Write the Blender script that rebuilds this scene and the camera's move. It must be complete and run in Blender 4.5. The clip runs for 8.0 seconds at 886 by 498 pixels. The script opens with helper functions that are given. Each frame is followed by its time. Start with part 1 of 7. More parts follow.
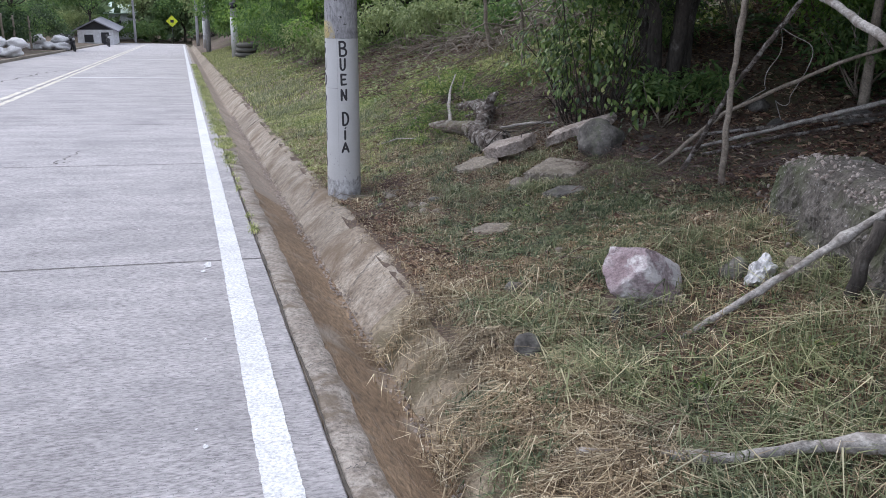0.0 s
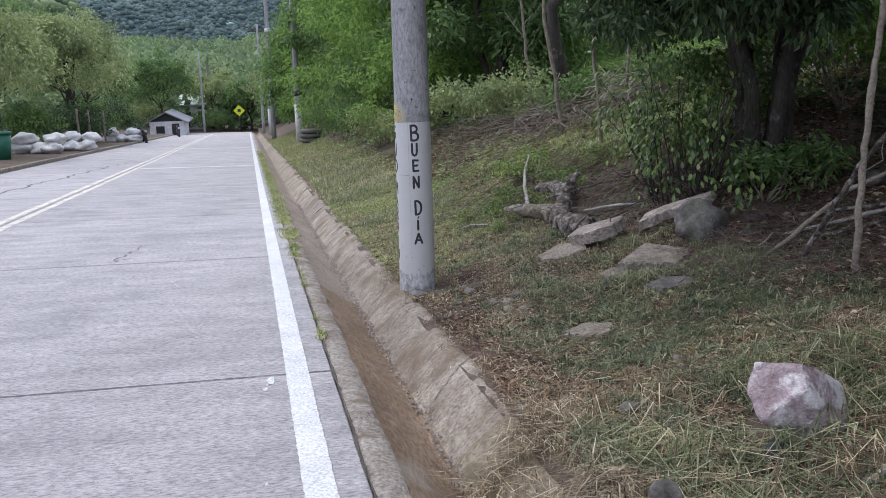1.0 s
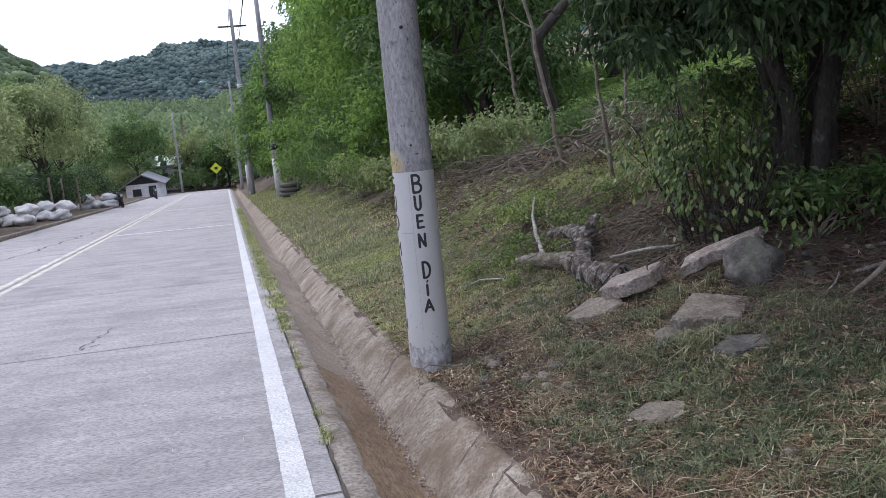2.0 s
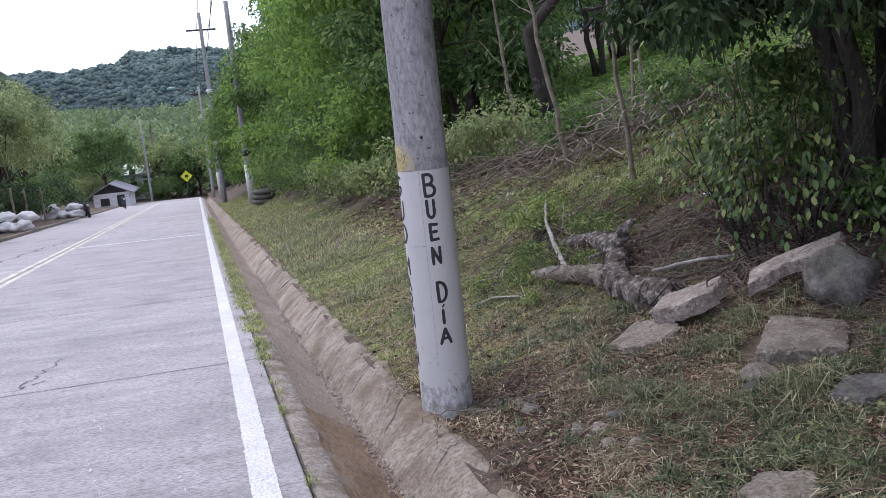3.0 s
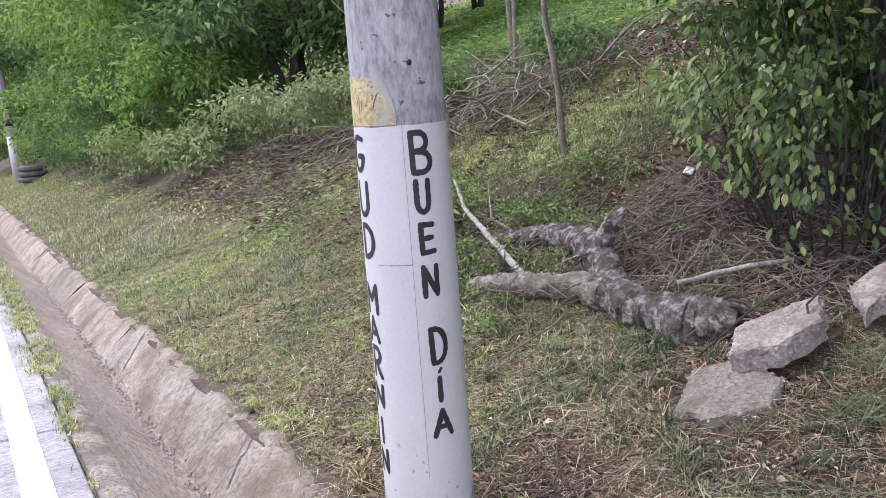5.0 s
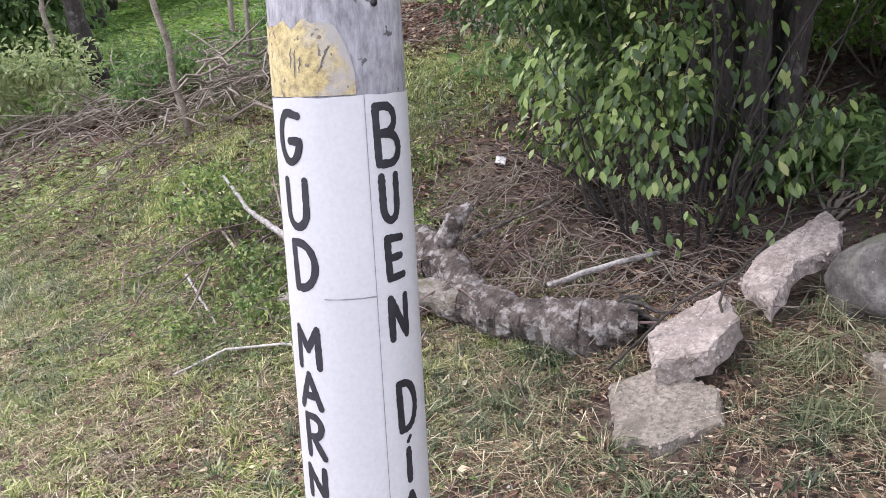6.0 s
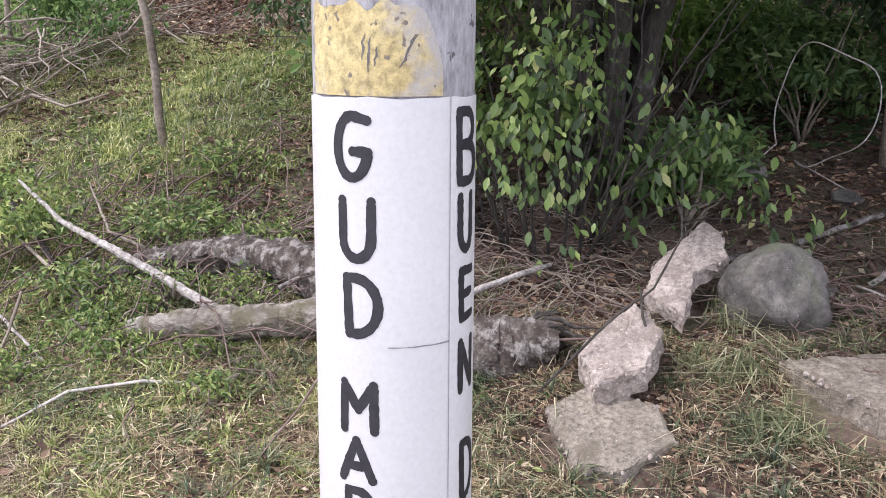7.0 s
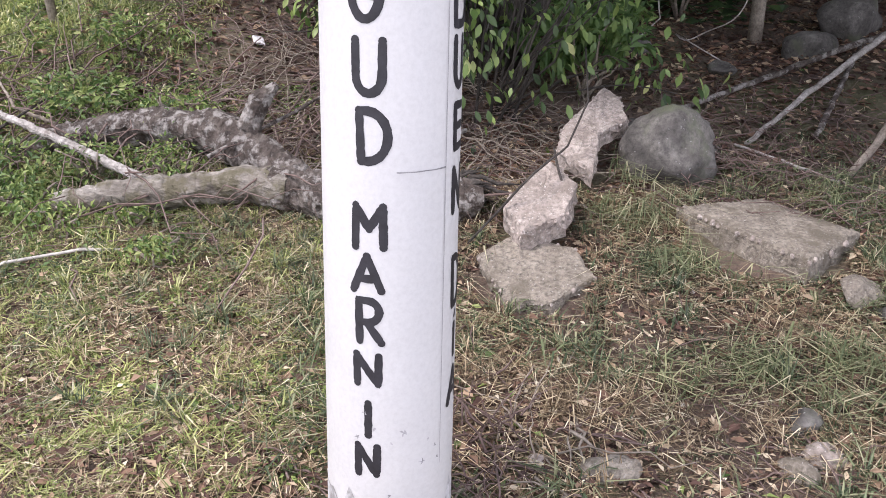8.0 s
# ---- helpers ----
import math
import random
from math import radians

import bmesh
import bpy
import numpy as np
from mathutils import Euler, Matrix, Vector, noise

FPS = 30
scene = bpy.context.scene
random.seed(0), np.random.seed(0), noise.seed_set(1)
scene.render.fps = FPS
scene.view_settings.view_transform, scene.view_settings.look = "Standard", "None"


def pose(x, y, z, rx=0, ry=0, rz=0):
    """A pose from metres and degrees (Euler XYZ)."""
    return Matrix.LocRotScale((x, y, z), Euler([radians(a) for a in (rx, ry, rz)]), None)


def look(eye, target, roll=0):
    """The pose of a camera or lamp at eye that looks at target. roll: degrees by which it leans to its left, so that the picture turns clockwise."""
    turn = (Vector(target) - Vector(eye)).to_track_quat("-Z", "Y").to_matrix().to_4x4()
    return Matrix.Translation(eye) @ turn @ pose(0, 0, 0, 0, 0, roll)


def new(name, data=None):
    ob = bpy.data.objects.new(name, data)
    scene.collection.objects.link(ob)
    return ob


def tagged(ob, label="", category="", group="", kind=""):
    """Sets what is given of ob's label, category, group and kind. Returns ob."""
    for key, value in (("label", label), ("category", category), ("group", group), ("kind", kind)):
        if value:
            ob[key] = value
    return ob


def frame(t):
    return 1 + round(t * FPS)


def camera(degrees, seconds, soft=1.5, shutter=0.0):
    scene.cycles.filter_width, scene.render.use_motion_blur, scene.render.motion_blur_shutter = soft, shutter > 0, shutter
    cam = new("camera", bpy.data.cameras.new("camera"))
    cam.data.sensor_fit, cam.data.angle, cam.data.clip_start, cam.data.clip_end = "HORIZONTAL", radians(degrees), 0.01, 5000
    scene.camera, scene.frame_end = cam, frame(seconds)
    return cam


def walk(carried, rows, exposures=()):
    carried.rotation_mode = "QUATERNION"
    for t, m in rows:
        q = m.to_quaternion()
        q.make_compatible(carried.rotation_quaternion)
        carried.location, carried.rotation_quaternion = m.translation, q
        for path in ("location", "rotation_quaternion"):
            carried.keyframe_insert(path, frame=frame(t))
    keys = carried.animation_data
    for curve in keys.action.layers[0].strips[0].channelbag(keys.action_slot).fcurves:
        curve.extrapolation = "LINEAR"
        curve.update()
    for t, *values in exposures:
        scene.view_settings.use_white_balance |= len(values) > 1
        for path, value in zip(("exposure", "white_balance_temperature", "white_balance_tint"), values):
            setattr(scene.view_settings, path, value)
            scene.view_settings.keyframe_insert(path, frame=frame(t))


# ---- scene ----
cam = camera(54.4, 8.0, soft=0.5)
PATH = [
    (0, (0.047, 0.079, 1.443), (0.596, 1.913, 0.865), 0.8),
    (0.3, (0.053, 0.22, 1.425), (0.605, 2.057, 0.86), -0.4),
    (0.5, (0.056, 0.344, 1.42), (0.572, 2.21, 0.916), -0.8),
    (0.8, (0.083, 0.622, 1.422), (0.526, 2.526, 1.003), -1.5),
    (1, (0.088, 0.813, 1.416), (0.509, 2.726, 1.011), -1.6),
    (1.2, (0.092, 1.011, 1.42), (0.512, 2.93, 1.047), -2.1),
    (1.5, (0.093, 1.313, 1.431), (0.529, 3.236, 1.099), -3.7),
    (1.7, (0.115, 1.516, 1.415), (0.559, 3.439, 1.093), -4.8),
    (2.8, (0.127, 2.777, 1.351), (0.636, 4.688, 1.053), -5.8),
    (3, (0.155, 3.022, 1.305), (0.68, 4.927, 1.001), -5.9),
    (3.5, (0.178, 3.61, 1.258), (0.722, 5.506, 0.928), -4.1),
    (3.7, (0.19, 3.845, 1.242), (0.739, 5.738, 0.905), -3.7),
    (4, (0.2, 4.19, 1.239), (0.767, 6.077, 0.894), -3.6),
    (4.2, (0.204, 4.438, 1.203), (0.78, 6.321, 0.854), -3.5),
    (5.3, (0.114, 5.66, 1.142), (1.248, 7.253, 0.723), -4.1),
    (5.5, (0.084, 5.875, 1.124), (1.311, 7.394, 0.691), -3.6),
    (5.9, (0.054, 6.3, 1.103), (1.496, 7.613, 0.661), -2.3),
    (6, (0.051, 6.396, 1.102), (1.564, 7.625, 0.652), -2.6),
    (6.2, (0.054, 6.582, 1.11), (1.666, 7.671, 0.646), -2.0),
    (6.5, (0.044, 6.818, 1.1), (1.743, 7.767, 0.64), -2.3),
    (6.8, (-0.007, 7.003, 1.091), (1.751, 7.849, 0.649), -2.0),
    (7, (-0.013, 7.104, 1.101), (1.799, 7.816, 0.644), 0.5),
    (7.3, (-0.131, 7.183, 1.092), (1.751, 7.685, 0.638), 1.3),
    (7.5, (-0.222, 7.215, 1.089), (1.659, 7.657, 0.574), 1.2),
    (7.7, (-0.278, 7.251, 1.075), (1.585, 7.663, 0.477), 1.4),
    (8, (-0.326, 7.265, 1.046), (1.509, 7.658, 0.353), 1.5),
]
walk(cam, [(t, look(eye, target, roll)) for t, eye, target, roll in PATH],
     exposures=[(0, 0.20, 5980, 14), (0.6, 0.26, 5980, 14), (1.3, 0.06, 5960, 15), (1.7, 0.0, 5950, 16), (3.0, 0.14, 5950, 20), (4.2, 0.30, 5980, 22), (5.3, 1.02, 5980, 22), (6.0, 1.10, 6200, 20), (7.4, 1.14, 6350, 20), (8, 1.10, 6400, 20)])

# ---- world and sun: bright thin overcast, soft sun high over the road ----
SUN_ELEV, SUN_TURN = radians(57), radians(325)
world = bpy.data.worlds.new("overcast_sky")
scene.world = world
world.use_nodes = True
wn, wl = world.node_tree.nodes, world.node_tree.links
wn.clear()
w_out = wn.new("ShaderNodeOutputWorld")
w_add = wn.new("ShaderNodeAddShader")
w_sky = wn.new("ShaderNodeTexSky")
w_sky.sky_type, w_sky.sun_disc = "NISHITA", False
w_sky.sun_elevation, w_sky.sun_rotation = SUN_ELEV, SUN_TURN
w_bg = wn.new("ShaderNodeBackground")
w_bg.inputs["Strength"].default_value = 0.06
w_cloud = wn.new("ShaderNodeBackground")
w_tex = wn.new("ShaderNodeTexNoise")
w_tex.inputs["Scale"].default_value = 2.2
w_tex.inputs["Detail"].default_value = 4
w_ramp = wn.new("ShaderNodeValToRGB")
w_ramp.color_ramp.elements[0].color = (0.78, 0.82, 0.90, 1)
w_ramp.color_ramp.elements[1].color = (1.0, 1.0, 1.0, 1)
w_cloud.inputs["Strength"].default_value = 1.12
wl.new(w_tex.outputs["Fac"], w_ramp.inputs["Fac"])
wl.new(w_ramp.outputs["Color"], w_cloud.inputs["Color"])
wl.new(w_sky.outputs["Color"], w_bg.inputs["Color"])
wl.new(w_bg.outputs["Background"], w_add.inputs[0])
wl.new(w_cloud.outputs["Background"], w_add.inputs[1])
wl.new(w_add.outputs["Shader"], w_out.inputs["Surface"])

sun = new("sun", bpy.data.lights.new("sun", "SUN"))
sun.data.energy, sun.data.angle, sun.data.color = 1.5, radians(16), (1.0, 0.95, 0.86)
SUN_FROM = Vector((math.sin(SUN_TURN) * math.cos(SUN_ELEV), math.cos(SUN_TURN) * math.cos(SUN_ELEV), math.sin(SUN_ELEV)))
sun.matrix_world = look(SUN_FROM * 50, (0, 0, 0))


# ---- materials ----
def mat_nodes(name):
    m = bpy.data.materials.new(name)
    m.use_nodes = True
    n, l = m.node_tree.nodes, m.node_tree.links
    return m, n, l, n["Principled BSDF"]


def ramp_node(n, l, fac, stops):
    r = n.new("ShaderNodeValToRGB")
    while len(r.color_ramp.elements) < len(stops):
        r.color_ramp.elements.new(0.5)
    for e, (p, c) in zip(r.color_ramp.elements, stops):
        e.position, e.color = p, (*c, 1)
    l.new(fac, r.inputs["Fac"])
    return r.outputs["Color"]


def noise_node(n, l, co, scale, detail=4, rough=0.6, stretch=(1, 1, 1)):
    mp = n.new("ShaderNodeMapping")
    mp.inputs["Scale"].default_value = stretch
    l.new(co, mp.inputs["Vector"])
    t = n.new("ShaderNodeTexNoise")
    t.inputs["Scale"].default_value, t.inputs["Detail"].default_value, t.inputs["Roughness"].default_value = scale, detail, rough
    l.new(mp.outputs["Vector"], t.inputs["Vector"])
    return t.outputs["Fac"]


def mix_node(n, l, fac, a, b, mode="MIX"):
    x = n.new("ShaderNodeMix")
    x.data_type, x.blend_type = "RGBA", mode
    for sock, v in ((0, fac), (6, a), (7, b)):
        if isinstance(v, (int, float)):
            x.inputs[sock].default_value = v
        elif isinstance(v, tuple):
            x.inputs[sock].default_value = (*v, 1)
        else:
            l.new(v, x.inputs[sock])
    return x.outputs[2]


def bump_node(n, l, b, height, strength, distance=0.01):
    u = n.new("ShaderNodeBump")
    u.inputs["Strength"].default_value, u.inputs["Distance"].default_value = strength, distance
    l.new(height, u.inputs["Height"])
    l.new(u.outputs["Normal"], b.inputs["Normal"])


def surface(name, stops, scale=4.0, grain=60.0, rough=0.85, bump=0.4, dist=0.006, stretch=(1, 1, 1), stain=None, stain_scale=1.2,
            stain_edge=(0.5, 0.68), metal=0.0, by_object=0.0, spots=None, contrast=0.8):
    """A mottled surface: wide variation, fine grain, an optional stain and dark or pale specks."""
    m, n, l, b = mat_nodes(name)
    co = n.new("ShaderNodeNewGeometry").outputs["Position"]
    big = noise_node(n, l, co, scale, 6, 0.62, stretch)
    fine = noise_node(n, l, co, grain, 5, 0.7, stretch)
    col = ramp_node(n, l, big, stops)
    g = ramp_node(n, l, fine, [(0.34, (0.5, 0.5, 0.5)), (0.5, (0.98, 0.98, 0.98)), (0.66, (1.36, 1.36, 1.36))])
    col = mix_node(n, l, contrast, col, g, "MULTIPLY")
    if stain:
        s = ramp_node(n, l, noise_node(n, l, co, stain_scale, 7, 0.65), [(stain_edge[0], (0, 0, 0)), (stain_edge[1], (1, 1, 1))])
        col = mix_node(n, l, s, col, stain)
    if spots:
        v = n.new("ShaderNodeTexVoronoi")
        v.inputs["Scale"].default_value = spots[0]
        warp = n.new("ShaderNodeTexNoise")
        warp.inputs["Scale"].default_value, warp.inputs["Detail"].default_value = spots[0] * 1.6, 3
        l.new(co, warp.inputs["Vector"])
        shift = n.new("ShaderNodeVectorMath")
        shift.operation = "MULTIPLY_ADD"
        shift.inputs[1].default_value = (1.5 / spots[0],) * 3
        l.new(warp.outputs["Color"], shift.inputs[0])
        l.new(co, shift.inputs[2])
        l.new(shift.outputs[0], v.inputs["Vector"])
        s = ramp_node(n, l, v.outputs["Distance"], [(spots[1], (1, 1, 1)), (spots[1] + 0.05, (0, 0, 0))])
        col = mix_node(n, l, s, col, spots[2])
    if by_object:
        info = n.new("ShaderNodeObjectInfo").outputs["Random"]
        o = ramp_node(n, l, info, [(0, (1 - by_object,) * 3), (1, (1 + by_object,) * 3)])
        col = mix_node(n, l, 1.0, col, o, "MULTIPLY")
    l.new(col, b.inputs["Base Color"])
    b.inputs["Roughness"].default_value, b.inputs["Metallic"].default_value = rough, metal
    add = n.new("ShaderNodeMath")
    add.operation = "ADD"
    l.new(big, add.inputs[0])
    l.new(fine, add.inputs[1])
    bump_node(n, l, b, add.outputs[0], bump, dist)
    return m


def leaf_mat(name, stops, rough=0.5, through_light=0.35, patch=None):
    """Leaves and blades: colour by piece, wide patches, light passing through."""
    m, n, l, b = mat_nodes(name)
    geo = n.new("ShaderNodeNewGeometry")
    pick = n.new("ShaderNodeMath")
    pick.operation = "ADD"
    l.new(geo.outputs["Random Per Island"], pick.inputs[0])
    l.new(n.new("ShaderNodeObjectInfo").outputs["Random"], pick.inputs[1])
    wrap = n.new("ShaderNodeMath")
    wrap.operation = "FRACT"
    l.new(pick.outputs[0], wrap.inputs[0])
    col = ramp_node(n, l, wrap.outputs[0], stops)
    wide = noise_node(n, l, geo.outputs["Position"], patch or 0.8, 3)
    w = ramp_node(n, l, wide, [(0.3, (0.7, 0.72, 0.7)), (0.7, (1.25, 1.22, 1.1))])
    col = mix_node(n, l, 1.0, col, w, "MULTIPLY")
    l.new(col, b.inputs["Base Color"])
    b.inputs["Roughness"].default_value = rough
    tr = n.new("ShaderNodeBsdfTranslucent")
    l.new(col, tr.inputs["Color"])
    mx = n.new("ShaderNodeMixShader")
    mx.inputs[0].default_value = through_light
    l.new(b.outputs["BSDF"], mx.inputs[1])
    l.new(tr.outputs["BSDF"], mx.inputs[2])
    l.new(mx.outputs["Shader"], n["Material Output"].inputs["Surface"])
    return m


def plain(name, c, rough=0.6, metal=0.0):
    return surface(name, [(0.3, tuple(v * 0.8 for v in c)), (0.7, tuple(min(1, v * 1.15) for v in c))], 3, 40, rough, 0.15, 0.003, metal=metal)


ROAD = surface("road_concrete", [(0.3, (0.335, 0.318, 0.325)), (0.55, (0.435, 0.412, 0.42)), (0.75, (0.51, 0.48, 0.485))], 2.6, 55, 0.86, 1.0, 0.014,
               stretch=(0.5, 1.4, 1), stain=(0.20, 0.195, 0.205), stain_scale=1.1, stain_edge=(0.50, 0.90), by_object=0.06, spots=(42, 0.13, (0.21, 0.205, 0.21)), contrast=1.0)
GUTTER = surface("gutter_concrete", [(0.28, (0.19, 0.15, 0.115)), (0.52, (0.33, 0.28, 0.225)), (0.78, (0.48, 0.425, 0.365))], 4.5, 38, 0.93, 1.0, 0.02,
                 stain=(0.17, 0.125, 0.085), stain_scale=1.8, stain_edge=(0.47, 0.66), by_object=0.12, spots=(30, 0.12, (0.22, 0.19, 0.16)), contrast=1.0)
GUTTER_MUD = surface("silted_gutter_concrete", [(0.28, (0.15, 0.115, 0.075)), (0.52, (0.27, 0.22, 0.155)), (0.78, (0.40, 0.345, 0.265))], 5, 34, 0.95, 1.0, 0.02,
                     stain=(0.13, 0.11, 0.065), stain_scale=2.4, stain_edge=(0.46, 0.64), by_object=0.08, contrast=1.0)
GUTTER_STAIN = surface("mud_stained_concrete", [(0.3, (0.13, 0.085, 0.05)), (0.55, (0.22, 0.15, 0.092)), (0.8, (0.31, 0.225, 0.145))], 3.5, 45, 0.85, 0.9, 0.015,
                       stretch=(1, 0.4, 1), stain=(0.27, 0.225, 0.18), stain_scale=2.6, stain_edge=(0.52, 0.66), by_object=0.08, contrast=1.0)
GUTTER_LEDGE = surface("worn_ledge_concrete", [(0.28, (0.24, 0.20, 0.165)), (0.52, (0.35, 0.305, 0.265)), (0.78, (0.45, 0.405, 0.36))], 7, 42, 0.93, 1.0, 0.022,
                       stain=(0.20, 0.16, 0.12), stain_scale=4.5, stain_edge=(0.52, 0.62), by_object=0.06, spots=(26, 0.13, (0.17, 0.145, 0.12)), contrast=1.0)
GUTTER_TAN = surface("silt_washed_concrete", [(0.28, (0.20, 0.155, 0.12)), (0.52, (0.285, 0.23, 0.185)), (0.78, (0.36, 0.305, 0.25))], 3.5, 45, 0.9, 0.8, 0.012,
                     stretch=(1, 0.35, 1), stain=(0.24, 0.205, 0.17), stain_scale=2.2, stain_edge=(0.5, 0.64), by_object=0.06, contrast=0.9)
LINE_WHITE = surface("road_paint_white", [(0.3, (0.56, 0.56, 0.57)), (0.7, (0.70, 0.70, 0.71))], 3, 70, 0.7, 0.4, 0.003, stain=(0.45, 0.44, 0.44), stain_scale=5, stain_edge=(0.62, 0.72))
LINE_CREAM = surface("road_paint_worn", [(0.3, (0.55, 0.50, 0.40)), (0.7, (0.72, 0.68, 0.60))], 2, 50, 0.75, 0.4, 0.003, stain=(0.42, 0.41, 0.40), stain_scale=3, stain_edge=(0.5, 0.6))
POLE = surface("pole_concrete", [(0.3, (0.22, 0.215, 0.225)), (0.55, (0.33, 0.325, 0.335)), (0.75, (0.42, 0.415, 0.42))], 5, 60, 0.85, 0.5, 0.005,
               stretch=(1, 1, 0.35), stain=(0.13, 0.125, 0.13), stain_scale=6, stain_edge=(0.6, 0.72), spots=(16, 0.09, (0.10, 0.095, 0.095)))
PAINT = surface("white_pole_paint", [(0.3, (0.505, 0.503, 0.50)), (0.7, (0.56, 0.556, 0.552))], 2, 90, 0.55, 0.22, 0.0015, stain=(0.46, 0.46, 0.475), stain_scale=14, stain_edge=(0.66, 0.76), contrast=0.12)
PAINT_WORN = surface("chipped_pole_paint", [(0.3, (0.40, 0.395, 0.40)), (0.7, (0.58, 0.58, 0.59))], 9, 55, 0.75, 0.5, 0.005, stretch=(1, 1, 0.5), stain=(0.25, 0.24, 0.235), stain_scale=17, stain_edge=(0.47, 0.62))
YELLOW_PATCH = surface("old_yellow_paint", [(0.3, (0.40, 0.31, 0.13)), (0.7, (0.53, 0.45, 0.23))], 6, 60, 0.8, 0.6, 0.005, stain=(0.36, 0.345, 0.32), stain_scale=7, stain_edge=(0.47, 0.60), spots=(24, 0.14, (0.17, 0.14, 0.11)))
BLACK_PAINT = plain("black_letter_paint", (0.022, 0.021, 0.026), 0.55)
SCUFF = plain("pale_scuff", (0.56, 0.53, 0.53), 0.85)
CRACK_DARK = plain("dark_crack", (0.085, 0.072, 0.06), 0.95)
SEAM = plain("dark_seam", (0.13, 0.12, 0.115), 0.9)
PAINT_SEAM = plain("painted_seam", (0.24, 0.235, 0.24), 0.9)
SOIL = surface("soil", [(0.28, (0.07, 0.048, 0.038)), (0.5, (0.14, 0.10, 0.078)), (0.72, (0.24, 0.185, 0.145))], 1.4, 30, 0.97, 1.0, 0.03,
               stain=(0.09, 0.095, 0.04), stain_scale=0.7, stain_edge=(0.5, 0.66))
STONE = surface("grey_field_stone", [(0.32, (0.06, 0.055, 0.05)), (0.5, (0.115, 0.106, 0.096)), (0.72, (0.21, 0.196, 0.178))], 9, 45, 0.9, 0.6, 0.012,
                stain=(0.12, 0.13, 0.085), stain_scale=5, stain_edge=(0.55, 0.7), spots=(22, 0.08, (0.27, 0.26, 0.25)))
PINK_STONE = surface("pinkish_quartz_stone", [(0.25, (0.16, 0.105, 0.11)), (0.5, (0.34, 0.26, 0.275)), (0.75, (0.52, 0.45, 0.455))], 8, 40, 0.8, 1.0, 0.02,
                     stain=(0.66, 0.62, 0.62), stain_scale=6, stain_edge=(0.52, 0.60))
RUBBLE = surface("broken_concrete", [(0.3, (0.21, 0.18, 0.145)), (0.6, (0.32, 0.28, 0.23)), (0.8, (0.43, 0.39, 0.335))], 7, 55, 0.95, 1.0, 0.02,
                 stain=(0.17, 0.145, 0.11), stain_scale=5, stain_edge=(0.5, 0.62), spots=(55, 0.13, (0.44, 0.41, 0.37)), contrast=1.0)
RUBBLE_PINK = surface("broken_pinkish_concrete", [(0.3, (0.30, 0.25, 0.22)), (0.6, (0.44, 0.38, 0.34)), (0.8, (0.55, 0.49, 0.445))], 9, 45, 0.95, 1.0, 0.016,
                      stain=(0.25, 0.21, 0.18), stain_scale=5, stain_edge=(0.52, 0.66), spots=(48, 0.15, (0.56, 0.52, 0.48)), contrast=1.0)
OLD_WALL = surface("mossy_rubble_wall", [(0.3, (0.07, 0.06, 0.05)), (0.55, (0.135, 0.12, 0.105)), (0.78, (0.26, 0.24, 0.22))], 9, 40, 0.95, 1.0, 0.02,
                   stain=(0.10, 0.115, 0.06), stain_scale=3, spots=(34, 0.15, (0.34, 0.32, 0.30)), contrast=1.0)
BARK_PALE = surface("weathered_pale_wood", [(0.3, (0.20, 0.18, 0.162)), (0.52, (0.35, 0.325, 0.30)), (0.75, (0.58, 0.55, 0.515))], 14, 60, 0.9, 0.9, 0.01,
                    stain=(0.17, 0.14, 0.12), stain_scale=9, stain_edge=(0.55, 0.68))
BARK_LOG = surface("rotting_log_bark", [(0.32, (0.04, 0.03, 0.026)), (0.5, (0.105, 0.083, 0.07)), (0.75, (0.26, 0.23, 0.205))], 12, 50, 0.97, 1.0, 0.03,
                   stain=(0.36, 0.335, 0.31), stain_scale=17, stain_edge=(0.50, 0.60))
BARK_LIMB = surface("peeling_limb_bark", [(0.32, (0.10, 0.085, 0.07)), (0.5, (0.24, 0.215, 0.185)), (0.75, (0.42, 0.39, 0.35))], 10, 45, 0.95, 1.0, 0.02,
                    stretch=(1, 0.5, 1), stain=(0.13, 0.115, 0.075), stain_scale=8, stain_edge=(0.48, 0.6))
BARK_DARK = surface("dark_tree_bark", [(0.3, (0.035, 0.03, 0.026)), (0.6, (0.07, 0.06, 0.052)), (0.8, (0.13, 0.115, 0.10))], 5, 40, 0.95, 1.0, 0.02,
                    stretch=(1, 1, 0.3), stain=(0.20, 0.19, 0.175), stain_scale=4, stain_edge=(0.6, 0.7))
BARK_SAPLING = surface("sapling_bark", [(0.3, (0.15, 0.12, 0.095)), (0.7, (0.34, 0.295, 0.24))], 8, 60, 0.9, 0.5, 0.006)
TWIG = surface("dead_twig", [(0.3, (0.085, 0.055, 0.048)), (0.55, (0.17, 0.12, 0.105)), (0.75, (0.34, 0.28, 0.25))], 2.5, 60, 0.95, 0.3, 0.003)
PALE_STONE = surface("pale_pebble", [(0.3, (0.42, 0.40, 0.37)), (0.7, (0.62, 0.60, 0.57))], 30, 120, 0.85, 0.3, 0.002)
VINE = surface("dry_vine", [(0.3, (0.32, 0.29, 0.26)), (0.7, (0.50, 0.47, 0.44))], 6, 60, 0.9, 0.3, 0.003)
LEAF_BUSH = leaf_mat("broad_bush_leaf", [(0, (0.036, 0.07, 0.026)), (0.35, (0.098, 0.165, 0.052)), (0.75, (0.205, 0.30, 0.09)), (0.95, (0.34, 0.43, 0.15)), (1, (0.50, 0.50, 0.23))], 0.36, 0.4)
